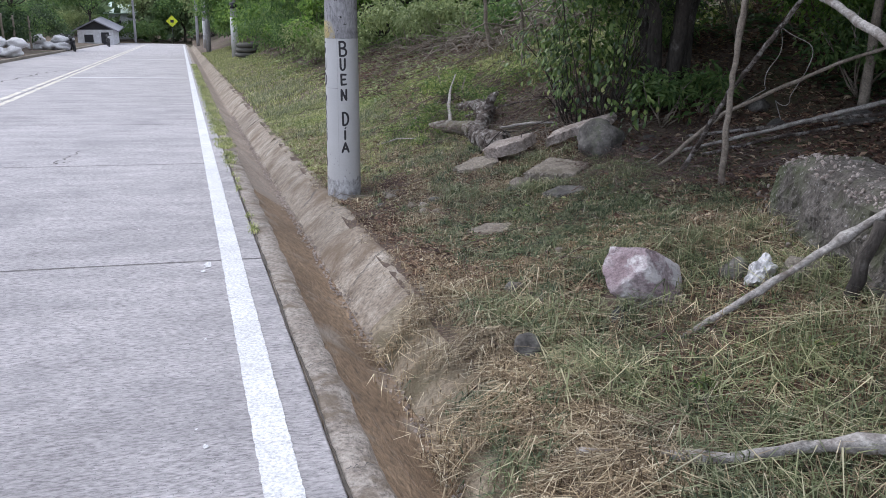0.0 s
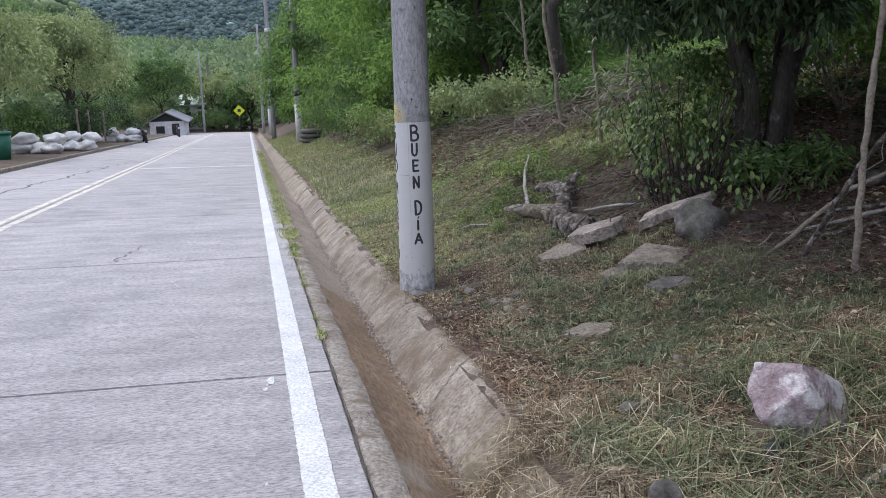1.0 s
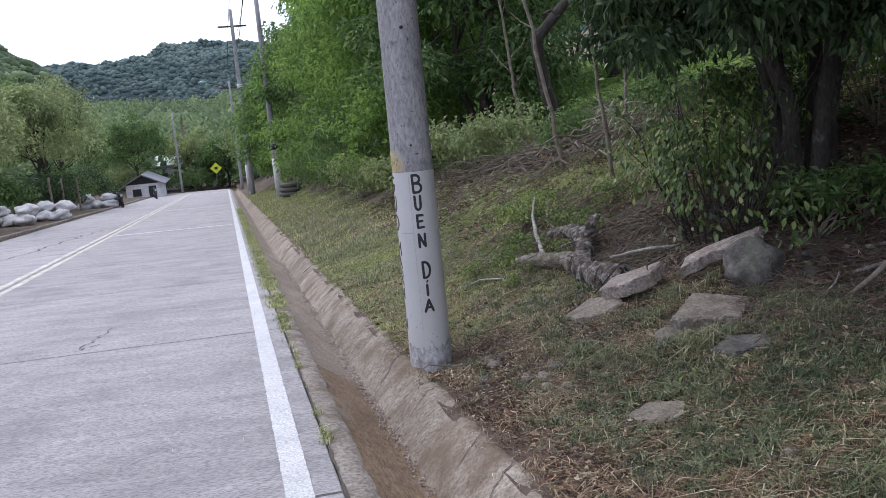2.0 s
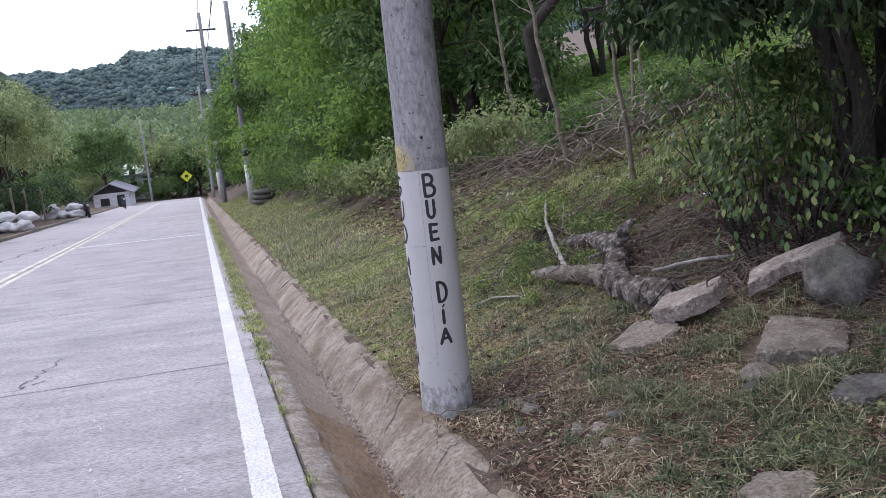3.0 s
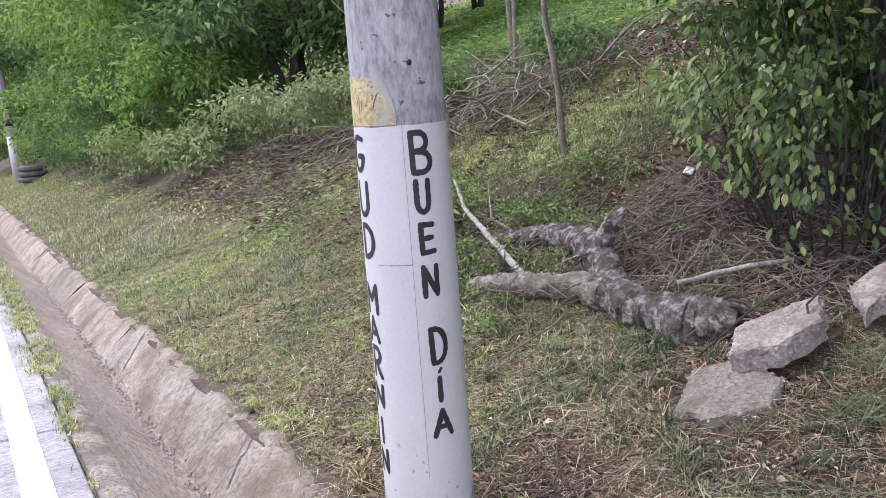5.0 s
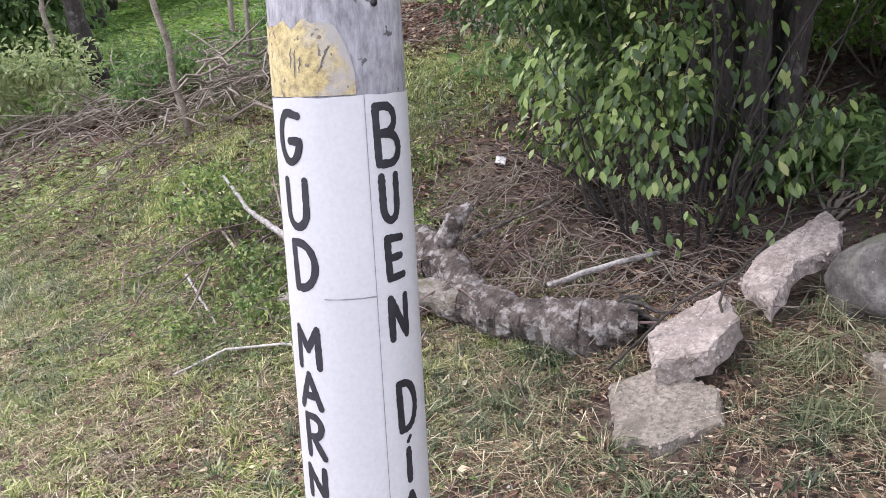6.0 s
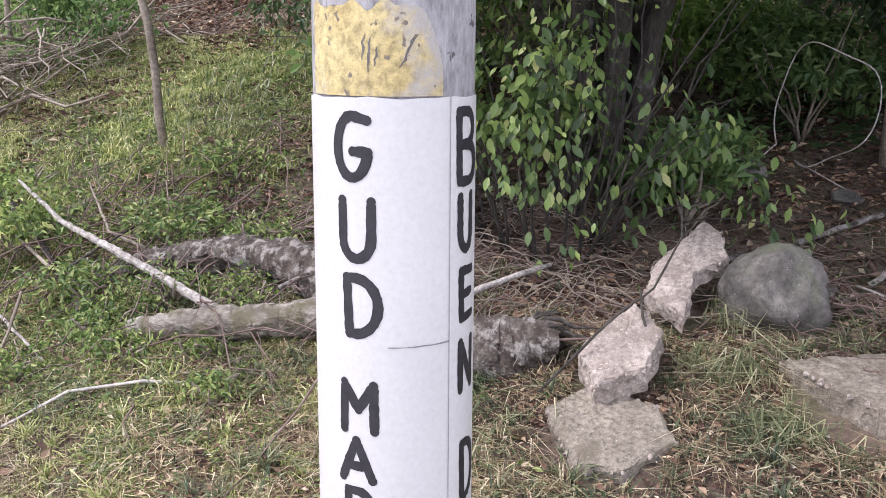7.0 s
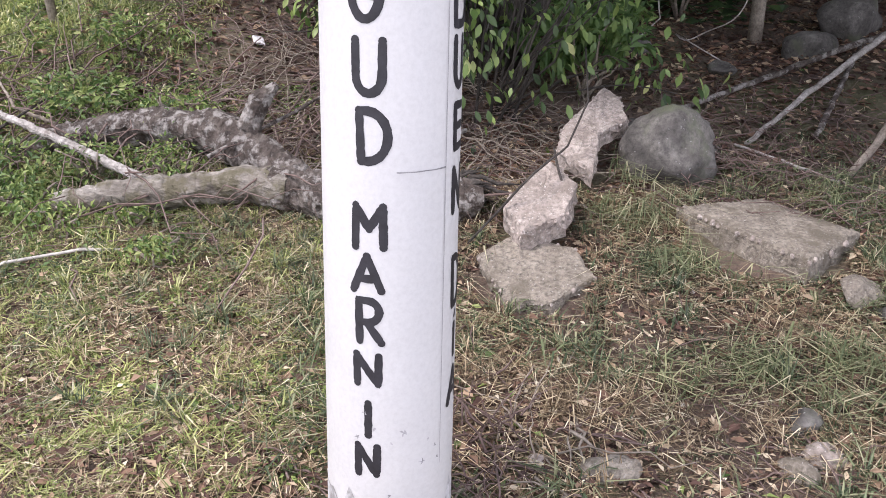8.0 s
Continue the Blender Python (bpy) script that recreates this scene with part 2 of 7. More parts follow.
LEAF_DARK = leaf_mat("dark_canopy_leaf", [(0, (0.034, 0.066, 0.032)), (0.6, (0.064, 0.115, 0.048)), (0.93, (0.115, 0.175, 0.072)), (1, (0.22, 0.28, 0.16))], 0.5, 0.25)
LEAF_BRIGHT = leaf_mat("bright_roadside_leaf", [(0, (0.095, 0.185, 0.045)), (0.5, (0.185, 0.32, 0.075)), (1, (0.33, 0.46, 0.13))], 0.5, 0.5, 0.35)
LEAF_MID = leaf_mat("mixed_green_leaf", [(0, (0.075, 0.145, 0.055)), (0.6, (0.155, 0.26, 0.09)), (1, (0.27, 0.37, 0.14))], 0.55, 0.48, 0.3)
LEAF_OLIVE = leaf_mat("olive_tree_leaf", [(0, (0.19, 0.245, 0.11)), (0.6, (0.31, 0.38, 0.175)), (1, (0.44, 0.49, 0.25))], 0.55, 0.35, 0.3)
GRASS_GREEN = leaf_mat("green_grass_blade", [(0, (0.036, 0.055, 0.032)), (0.40, (0.105, 0.142, 0.078)), (0.75, (0.235, 0.272, 0.155)), (0.92, (0.38, 0.385, 0.25)), (1, (0.62, 0.57, 0.44))], 0.55, 0.3, 1.6)
GRASS_DRY = leaf_mat("dry_straw_blade", [(0, (0.075, 0.05, 0.033)), (0.45, (0.25, 0.185, 0.12)), (0.8, (0.52, 0.42, 0.29)), (1, (0.78, 0.71, 0.57))], 0.8, 0.2, 1.4)
GRASS_TALL = leaf_mat("long_green_blade", [(0, (0.085, 0.108, 0.058)), (0.45, (0.22, 0.255, 0.14)), (0.8, (0.40, 0.41, 0.25)), (1, (0.64, 0.59, 0.43))], 0.5, 0.35, 1.6)
GRASS_RUST = leaf_mat("rusty_straw_blade", [(0, (0.11, 0.06, 0.042)), (0.45, (0.25, 0.15, 0.098)), (0.8, (0.42, 0.295, 0.19)), (1, (0.58, 0.47, 0.33))], 0.85, 0.15, 1.6)
GRASS_VERGE = leaf_mat("yellowing_verge_blade", [(0, (0.10, 0.145, 0.045)), (0.4, (0.29, 0.345, 0.115)), (0.8, (0.51, 0.52, 0.235)), (1, (0.76, 0.71, 0.49))], 0.6, 0.3, 1.2)
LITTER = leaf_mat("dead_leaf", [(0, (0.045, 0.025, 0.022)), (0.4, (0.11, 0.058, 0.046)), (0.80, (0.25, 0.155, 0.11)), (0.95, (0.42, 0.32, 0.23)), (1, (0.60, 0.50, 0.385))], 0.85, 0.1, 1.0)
LITTER_PALE = leaf_mat("pale_dry_leaf", [(0, (0.22, 0.14, 0.10)), (0.4, (0.38, 0.28, 0.20)), (0.8, (0.58, 0.48, 0.37)), (1, (0.74, 0.66, 0.54))], 0.8, 0.15, 1.2)
# leaf colour of the far woods, paled to stand in for haze
LEAF_FAR_HAZED = leaf_mat("far_leaf_haze_paled", [(0, (0.12, 0.185, 0.10)), (0.6, (0.20, 0.28, 0.14)), (1, (0.30, 0.38, 0.20))], 0.7, 0.3, 0.05)
WEED = leaf_mat("low_weed_leaf", [(0, (0.06, 0.12, 0.035)), (0.5, (0.17, 0.25, 0.075)), (0.85, (0.31, 0.38, 0.13)), (1, (0.46, 0.48, 0.22))], 0.55, 0.3, 1.2)

# the far ridge and its crowns carry distance haze as blue base colour
HILL_HAZED = surface("distant_hill_haze_tinted", [(0.3, (0.04, 0.068, 0.078)), (0.5, (0.065, 0.10, 0.105)), (0.75, (0.10, 0.14, 0.13))], 0.03, 0.14, 1.0, 1.0, 6.0, contrast=1.0)
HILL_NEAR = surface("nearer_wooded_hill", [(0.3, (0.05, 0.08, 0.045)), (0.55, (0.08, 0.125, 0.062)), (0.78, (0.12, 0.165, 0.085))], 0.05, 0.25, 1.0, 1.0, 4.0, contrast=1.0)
HILL_CROWN_HAZED = leaf_mat("distant_crown_haze_tinted", [(0, (0.058, 0.092, 0.104)), (0.5, (0.092, 0.138, 0.142)), (1, (0.14, 0.19, 0.17))], 1.0, 0.0, 0.01)
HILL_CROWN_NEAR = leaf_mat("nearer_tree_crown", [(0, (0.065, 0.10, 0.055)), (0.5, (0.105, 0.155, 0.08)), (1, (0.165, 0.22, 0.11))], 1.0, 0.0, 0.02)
WHITE_WALL = plain("white_house_wall", (0.74, 0.74, 0.78), 0.8)
ROOF_GREY = plain("grey_sheet_roof", (0.22, 0.22, 0.25), 0.6, 0.2)
ROOF_PALE = plain("pale_green_sheet_roof", (0.62, 0.74, 0.66), 0.5, 0.1)
DARK_OPENING = plain("dark_opening", (0.03, 0.03, 0.035), 0.7)
SACK = plain("white_woven_sack", (0.62, 0.61, 0.62), 0.75)
RUBBER = plain("black_rubber", (0.035, 0.035, 0.037), 0.85)
TYRE_OLD = plain("dusty_tyre", (0.13, 0.125, 0.11), 0.9)
DARK_METAL = plain("dark_metal", (0.06, 0.06, 0.065), 0.45, 0.6)
GREEN_PLASTIC = plain("green_plastic", (0.02, 0.13, 0.08), 0.5)
SIGN_YELLOW = plain("sign_yellow_green", (0.70, 0.78, 0.03), 0.4)
GLASSY = plain("lamp_cover", (0.20, 0.34, 0.33), 0.3)


# ---- building helpers ----
class Buf:
    """Gathers vertices and faces of one mesh."""

    def __init__(self):
        self.v, self.f, self.m, self.count = [], [], [], 0

    def add(self, verts, faces, mat=0):
        verts = np.asarray(verts, float)
        self.v.append(verts)
        self.f += [tuple(i + self.count for i in q) for q in faces]
        self.m += [mat] * len(faces)
        self.count += len(verts)


def mesh_from(name, buf, mats, smooth=True):
    me = bpy.data.meshes.new(name)
    me.from_pydata(np.concatenate(buf.v).tolist(), [], buf.f)
    for m in (mats if isinstance(mats, (list, tuple)) else [mats]):
        me.materials.append(m)
    me.polygons.foreach_set("material_index", buf.m)
    me.polygons.foreach_set("use_smooth", [smooth] * len(buf.f))
    me.update()
    return me


def fast_mesh(name, verts, faces, mat, smooth=False):
    """A mesh from arrays: faces is (n, k), all of one size."""
    me = bpy.data.meshes.new(name)
    n, k = faces.shape
    me.vertices.add(len(verts))
    me.vertices.foreach_set("co", np.ascontiguousarray(verts, np.float32).ravel())
    me.loops.add(n * k)
    me.loops.foreach_set("vertex_index", np.ascontiguousarray(faces, np.int32).ravel())
    me.polygons.add(n)
    me.polygons.foreach_set("loop_start", np.arange(0, n * k, k, dtype=np.int32))
    me.polygons.foreach_set("use_smooth", np.full(n, smooth))
    me.materials.append(mat)
    me.update(calc_edges=True)
    me.validate()
    return me


def thing(name, label, category, at=(0, 0, 0), group="", kind=""):
    """An Empty at a thing's base, to parent its parts."""
    ob = new(name)
    ob.location = at
    ob.empty_display_size = 0.1
    return tagged(ob, label, category, group, kind)


def under(ob, parent):
    """Hangs ob, built in world places, under parent."""
    ob.parent = parent
    p, base = parent, Vector((0, 0, 0))
    while p:
        base += Vector(p.location)
        p = p.parent
    ob.location = Vector(ob.location) - base
    return ob


def part(name, buf, mats, parent, label="", smooth=True, kind=""):
    return tagged(under(new(name, mesh_from(name, buf, mats, smooth)), parent), label, kind=kind)


def lone(name, buf, mats, label, category, smooth=True, group="", kind=""):
    return tagged(new(name, mesh_from(name, buf, mats, smooth)), label, category, group, kind)


def tube(buf, pts, radii, n=8, mat=0, rough=0.0, rng=random):
    """A closed tube along pts."""
    pts = [Vector(p) for p in pts]
    if not isinstance(radii, (list, tuple)):
        radii = [radii] * len(pts)
    verts, faces, side = [], [], None
    for i, (p, r) in enumerate(zip(pts, radii)):
        d = (pts[min(i + 1, len(pts) - 1)] - pts[max(i - 1, 0)]).normalized()
        if side is None:
            side = d.orthogonal().normalized()
        side = (side - d * side.dot(d)).normalized()
        up = d.cross(side)
        for k in range(n):
            a = 2 * math.pi * k / n
            rr = r * (1 + rough * rng.uniform(-1, 1))
            verts.append(p + (side * math.cos(a) + up * math.sin(a)) * rr)
    for i in range(len(pts) - 1):
        for k in range(n):
            a, b = i * n + k, i * n + (k + 1) % n
            faces.append((a, b, b + n, a + n))
    faces += [tuple(reversed(range(n))), tuple(range((len(pts) - 1) * n, len(pts) * n))]
    buf.add(verts, faces, mat)


def bent(a, b, n=6, wob=0.03, rng=random, sag=0.0):
    """Points from a to b with a natural wobble."""
    a, b = Vector(a), Vector(b)
    out = []
    for i in range(n + 1):
        s = i / n
        k = 4 * s * (1 - s)
        p = a.lerp(b, s) + Vector((rng.uniform(-1, 1), rng.uniform(-1, 1), rng.uniform(-1, 1))) * wob * min(1, k + 0.15)
        p.z -= sag * k
        out.append(p)
    return out


def box(buf, lo, hi, mat=0, bevel=0.0):
    (x0, y0, z0), (x1, y1, z1) = lo, hi
    if bevel <= 0:
        v = [(x0, y0, z0), (x1, y0, z0), (x1, y1, z0), (x0, y1, z0), (x0, y0, z1), (x1, y0, z1), (x1, y1, z1), (x0, y1, z1)]
        buf.add(v, [(0, 3, 2, 1), (4, 5, 6, 7), (0, 1, 5, 4), (1, 2, 6, 5), (2, 3, 7, 6), (3, 0, 4, 7)], mat)
        return
    e = bevel
    v = [(x0, y0, z0), (x1, y0, z0), (x1, y1, z0), (x0, y1, z0), (x0, y0, z1 - e), (x1, y0, z1 - e), (x1, y1, z1 - e), (x0, y1, z1 - e),
         (x0 + e, y0 + e, z1), (x1 - e, y0 + e, z1), (x1 - e, y1 - e, z1), (x0 + e, y1 - e, z1)]
    buf.add(v, [(0, 3, 2, 1), (8, 9, 10, 11), (0, 1, 5, 4), (1, 2, 6, 5), (2, 3, 7, 6), (3, 0, 4, 7),
                (4, 5, 9, 8), (5, 6, 10, 9), (6, 7, 11, 10), (7, 4, 8, 11)], mat)


def rock_mesh(name, size, mat, seed, rough=0.18, cuts=0, subdiv=4, flat=0.0, smooth=True, depth=(0.55, 0.82)):
    """A stone: a noisy ball, with planes cut off it where it is angular."""
    rng = random.Random(seed)
    bm = bmesh.new()
    bmesh.ops.create_icosphere(bm, subdivisions=subdiv, radius=1)
    planes = []
    for _ in range(cuts):
        d = Vector((rng.gauss(0, 1), rng.gauss(0, 1), rng.gauss(0, 0.8))).normalized()
        planes.append((d, rng.uniform(*depth)))
    off = Vector((seed * 3.7, seed * 1.3, seed * 2.1))
    for v in bm.verts:
        p = v.co.copy()
        for d, h in planes:
            s = p.dot(d)
            if s > h:
                p -= d * (s - h) * 0.94
        p *= 1 + rough * noise.noise(p * 1.4 + off) + rough * 0.35 * noise.noise(p * 4 + off) + rough * 0.12 * noise.noise(p * 11 + off)
        if flat and p.z < -flat:
            p.z = -flat
        v.co = (p.x * size[0], p.y * size[1], p.z * size[2])
    me = bpy.data.meshes.new(name)
    bm.to_mesh(me)
    bm.free()
    me.materials.append(mat)
    me.polygons.foreach_set("use_smooth", [smooth] * len(me.polygons))
    return me


def slab_mesh(name, outline, thick, mat, seed, rough=0.006):
    """A broken slab: an uneven outline, worn top edge, chipped sides. Its top lies at z = 0."""
    rng = random.Random(seed)
    ring = []
    for (ax, ay), (bx, by) in zip(outline, outline[1:] + outline[:1]):
        n = max(2, int(math.hypot(bx - ax, by - ay) / 0.035))
        for i in range(n):
            s = i / n
            j = rough if i else rough * 0.3
            ring.append(Vector((ax + (bx - ax) * s + rng.uniform(-j, j), ay + (by - ay) * s + rng.uniform(-j, j), 0)))
    mid = sum(ring, Vector()) / len(ring)
    n = len(ring)
    verts, faces = [], []
    for inset, z, jit in ((1.02, -thick, 0.008), (1.02, -thick * 0.5, 0.010), (1.0, -0.012, 0.005), (0.965, 0.0, 0.004), (0.75, 0.004, 0.005), (0.45, 0.003, 0.005), (0.18, 0.002, 0.003)):
        for p in ring:
            q = mid + (p - mid) * inset
            verts.append((q.x + rng.uniform(-jit, jit), q.y + rng.uniform(-jit, jit), z + rng.uniform(-jit, jit) * 0.7))
    for r in range(6):
        for i in range(n):
            a, b = r * n + i, r * n + (i + 1) % n
            faces.append((a, b, b + n, a + n))
    faces.append(tuple(range(6 * n, 7 * n)))
    faces.append(tuple(reversed(range(n))))
    buf = Buf()
    buf.add(verts, faces)
    return mesh_from(name, buf, mat, False)


def unit(v):
    return v / np.maximum(np.linalg.norm(v, axis=-1, keepdims=True), 1e-9)


def leaf_cards(pos, axis, nrm, length, width, fold=0.25):
    """Folded leaves: arrays of places, directions and sizes to vertices and triangles."""
    axis = unit(axis)
    side = unit(np.cross(nrm, axis))
    up = np.cross(axis, side)
    L, W = length[:, None], width[:, None]
    base, tip = pos, pos + axis * L - up * L * 0.12
    mid = pos + axis * L * 0.45
    r, l = mid + side * W * 0.5 + up * W * fold, mid - side * W * 0.5 + up * W * fold
    v = np.stack([base, r, tip, l], 1).reshape(-1, 3)
    i = np.arange(len(pos))[:, None] * 4
    f = np.concatenate([i + [0, 1, 2], i + [0, 2, 3]], 1).reshape(-1, 3)
    return v, f


def blade_mesh(name, base, lean, length, width, mat):
    """Grass: bent tapering blades."""
    n = len(base)
    lean_len = np.linalg.norm(lean, axis=1, keepdims=True)
    side = unit(np.stack([-lean[:, 1], lean[:, 0], 0 * lean[:, 0]], 1) + 1e-6)
    up = np.array([0, 0, 1.0])
    L, W = length[:, None], width[:, None]
    rise = np.sqrt(np.maximum(1 - np.minimum(lean_len, 0.97) ** 2, 0.03))
    mid = base + L * 0.55 * (lean * 0.55 + up * np.sqrt(np.maximum(1 - (0.55 * np.minimum(lean_len, 1.6)) ** 2, 0.05)))
    tip = base + L * (lean + up * rise * 0.85)
    low = base + (mid - base) * 0.35
    v = np.stack([base, low + side * W * 0.5, tip, low - side * W * 0.5], 1)
    v[:, 2] = tip
    bend = mid - (base + tip) * 0.5
    v[:, 1] += bend * 0.9
    v[:, 3] += bend * 0.9
    v = v.reshape(-1, 3)
    i = np.arange(n)[:, None] * 4
    f = np.concatenate([i + [0, 1, 3], i + [3, 1, 2]], 1).reshape(-1, 3)
    return fast_mesh(name, v, f, mat)


# ---- lie of the land ----
def smooth_step(a, b, v):
    s = np.clip((v - a) / (b - a), 0, 1)
    return s * s * (3 - 2 * s)


BANK_NEAR = ((0, 0.6, 1.0, 1.4, 2.0, 2.8, 6, 14, 30, 60), (0, 0.065, 0.15, 0.26, 0.36, 0.45, 1.1, 3.4, 8, 14))
BANK_FAR = ((0, 0.6, 1.5, 2.2, 3.0, 6, 14, 30, 60), (0, 0.10, 0.36, 0.66, 1.02, 1.9, 4.4, 9, 15))


def grade(x, y):
    """The plane of the road: it falls away ahead and a little to the drain."""
    return -0.047 * np.clip(y, -40, 96) - 0.02 * np.clip(x, -30, 30)


def ground_z(x, y):
    x, y = np.asarray(x, float), np.asarray(y, float)
    g = grade(x, y)
    s = smooth_step(6.6, 10.3, y)
    d = np.maximum(x - 1.2, 0)
    g = g + np.interp(d, *BANK_NEAR) * (1 - s) + np.interp(d, *BANK_FAR) * s
    g = g + smooth_step(1.4, 3.0, x) * (0.022 * np.sin(3.1 * x + 1.3 * y) * np.sin(2.3 * y - 0.7 * x) + 0.012 * np.sin(7.3 * x + 2) * np.sin(6.1 * y + 1))
    g = g - 0.075 * np.exp(-(((x - 1.42) / 0.22) ** 2 + ((y - 7.7) / 0.3) ** 2))
    under_road = (x > -7.2) & (x < 1.2)
    g = np.where(under_road, g - 0.45, g)
    g = np.where((x <= -7.2), g + 0.08 + 0.02 * np.clip(-7.2 - x, 0, 40), g)
    far = smooth_step(130, 420, y) * 15 + smooth_step(60, 300, -x) * 30 + smooth_step(60, 300, x) * 20 + smooth_step(40, 200, -y) * 10
    return g + far


def gz(x, y):
    return float(ground_z(x, y))


def spread(stops):
    out = []
    for (a, b, step) in stops:
        out += list(np.arange(a, b, step))
    return np.array(out)


xs = spread([(-1400, -200, 100), (-200, -40, 16), (-40, -8, 3), (-8, -7.2, 0.8)]).tolist() + [-7.2, -7.19, 1.195, 1.2] + \
    spread([(1.26, 6, 0.09), (6, 12, 0.3), (12, 30, 1.2), (30, 200, 10), (200, 1401, 100)]).tolist()
ys = spread([(-200, -20, 12), (-20, 0.5, 1.0), (0.5, 14, 0.11), (14, 30, 0.5), (30, 110, 2.5), (110, 460, 14), (460, 1601, 80)])
gx, gy = np.meshgrid(np.array(xs), ys)
g_h = ground_z(gx, gy)
near = (gx > 1.3) & (gx < 12) & (gy > 0) & (gy < 30)
g_rng = np.random.default_rng(3)
g_h = g_h + near * g_rng.uniform(-0.012, 0.012, g_h.shape)
nx_, ny_ = gx.shape[1], gx.shape[0]
ii = (np.arange(ny_ - 1)[:, None] * nx_ + np.arange(nx_ - 1)[None]).ravel()
tagged(new("ground", fast_mesh("ground", np.stack([gx, gy, g_h], -1).reshape(-1, 3), np.stack([ii, ii + 1, ii + 1 + nx_, ii + nx_], 1), SOIL, True)),
       "brown soil bank rising from the roadside, littered with dry leaves", "ground", kind="structure")

# ---- road ----
JOINT, STEP = 5.61, 4.38
road = thing("road", "pale grey concrete slab road running downhill with white edge line", "road", kind="structure")


def lie(buf):
    """Lays vertices built on a level road onto its slope."""
    for v in buf.v:
        v[:, 2] += grade(v[:, 0], v[:, 1])
    return buf


for lane_a, lane_b in ((-3.46, 0.461), (-7.05, -3.475)):
    for k in range(-4, 21):
        b = Buf()
        y0 = JOINT + k * STEP
        box(b, (lane_a, y0 + 0.005, -0.22), (lane_b, y0 + STEP - 0.005, 0), bevel=0.007)
        part("road_slab", lie(b), ROAD, road, smooth=False)

rng = random.Random(5)
for k in range(-3, 21):
    yj = JOINT + k * STEP
    b = Buf()
    n = 40
    v, f = [], []
    for i in range(n + 1):
        x = -7.05 + 7.5 * i / n
        w = 0.007 * rng.uniform(0.6, 1.4)
        yy = yj + rng.uniform(-0.004, 0.004)
        v += [(x, yy - w, 0.003), (x, yy + w, 0.003)]
    for i in range(n):
        f.append((2 * i, 2 * i + 2, 2 * i + 3, 2 * i + 1))
    b.add(v, f)
    part("joint_seal", lie(b), SEAM, road, "dark sealed joint between slabs", smooth=False)


def stripe(x0, x1, y0, y1, step, jag, z=0.004):
    """A painted strip with worn edges."""
    b = Buf()
    n = int((y1 - y0) / step)
    v, f = [], []
    for i in range(n + 1):
        y = y0 + (y1 - y0) * i / n
        wear = jag * (1.8 if noise.noise(Vector((x0 * 3, y * 0.9, 2))) > 0.25 else 1)
        v += [(x0 + rng.uniform(-wear, wear), y, z), (x1 + rng.uniform(-wear, wear), y, z)]
    for i in range(n):
        f.append((2 * i, 2 * i + 1, 2 * i + 3, 2 * i + 2))
    b.add(v, f)
    return lie(b)


markings = thing("road_markings", "worn white painted lines on the concrete road", "road marking", kind="structure")
part("edge_line", stripe(0.20, 0.33, -8, 96, 0.03, 0.003), LINE_WHITE, markings, smooth=False)
part("centre_line", stripe(-3.64, -3.52, -8, 96, 0.12, 0.012), LINE_CREAM, markings, "worn cream centre line", smooth=False)
part("centre_line", stripe(-3.42, -3.30, -8, 96, 0.12, 0.012), LINE_CREAM, markings, "worn cream centre line", smooth=False)
for yb, w in ((28.55, 0.28), (46.6, 0.3)):
    b = Buf()
    n = 24
    v, f = [], []
    for i in range(n + 1):
        x = -3.25 + (3.25 + 0.12) * i / n
        v += [(x, yb + rng.uniform(-0.03, 0.03), 0.0045), (x, yb + w + rng.uniform(-0.03, 0.03), 0.0045)]
    for i in range(n):
        f.append((2 * i, 2 * i + 2, 2 * i + 3, 2 * i + 1))
    b.add(v, f)
    part("cross_bar", lie(b), LINE_WHITE, markings, smooth=False)


def splotch(cx, cy, rx, ry, seed):
    r = random.Random(seed)
    n = 28
    v = [(cx, cy, 0.004)]
    for a in (2 * math.pi * i / n for i in range(n)):
        k = 0.72 + 0.55 * noise.noise(Vector((math.cos(a) * 1.3, math.sin(a) * 1.3, seed * 2.7))) + r.uniform(-0.06, 0.06)
        v.append((cx + rx * math.cos(a) * k, cy + ry * math.sin(a) * k, 0.004))
    b = Buf()
    b.add(v, [(0, 1 + i, 1 + (i + 1) % n) for i in range(n)])
    return lie(b)


for i, (cx, cy, rx, ry) in enumerate(((0.115, 5.50, 0.032, 0.08), (0.08, 5.36, 0.018, 0.04), (0.09, 5.43, 0.009, 0.02), (0.03, 2.95, 0.014, 0.022), (0.0, 3.1, 0.008, 0.012), (0.06, 4.1, 0.010, 0.02))):
    part("paint_spill", splotch(cx, cy, rx, ry, i), LINE_WHITE, markings, "splash of white paint on concrete", smooth=False)


def crack(pts, w, name="crack"):
    b = Buf()
    v, f = [], []
    for i, (x, y) in enumerate(pts):
        ww = w * rng.uniform(0.5, 1.2)
        v += [(x - ww, y - ww * 0.3, 0.003), (x + ww, y + ww * 0.3, 0.003)]
    for i in range(len(pts) - 1):
        f.append((2 * i, 2 * i + 1, 2 * i + 3, 2 * i + 2))
    b.add(v, f)
    part(name, lie(b), SEAM, road, "thin dark crack", smooth=False)


def wander(x0, y0, x1, y1, n, j):
    return [(x0 + (x1 - x0) * i / n + rng.uniform(-j, j), y0 + (y1 - y0) * i / n + rng.uniform(-j, j)) for i in range(n + 1)]


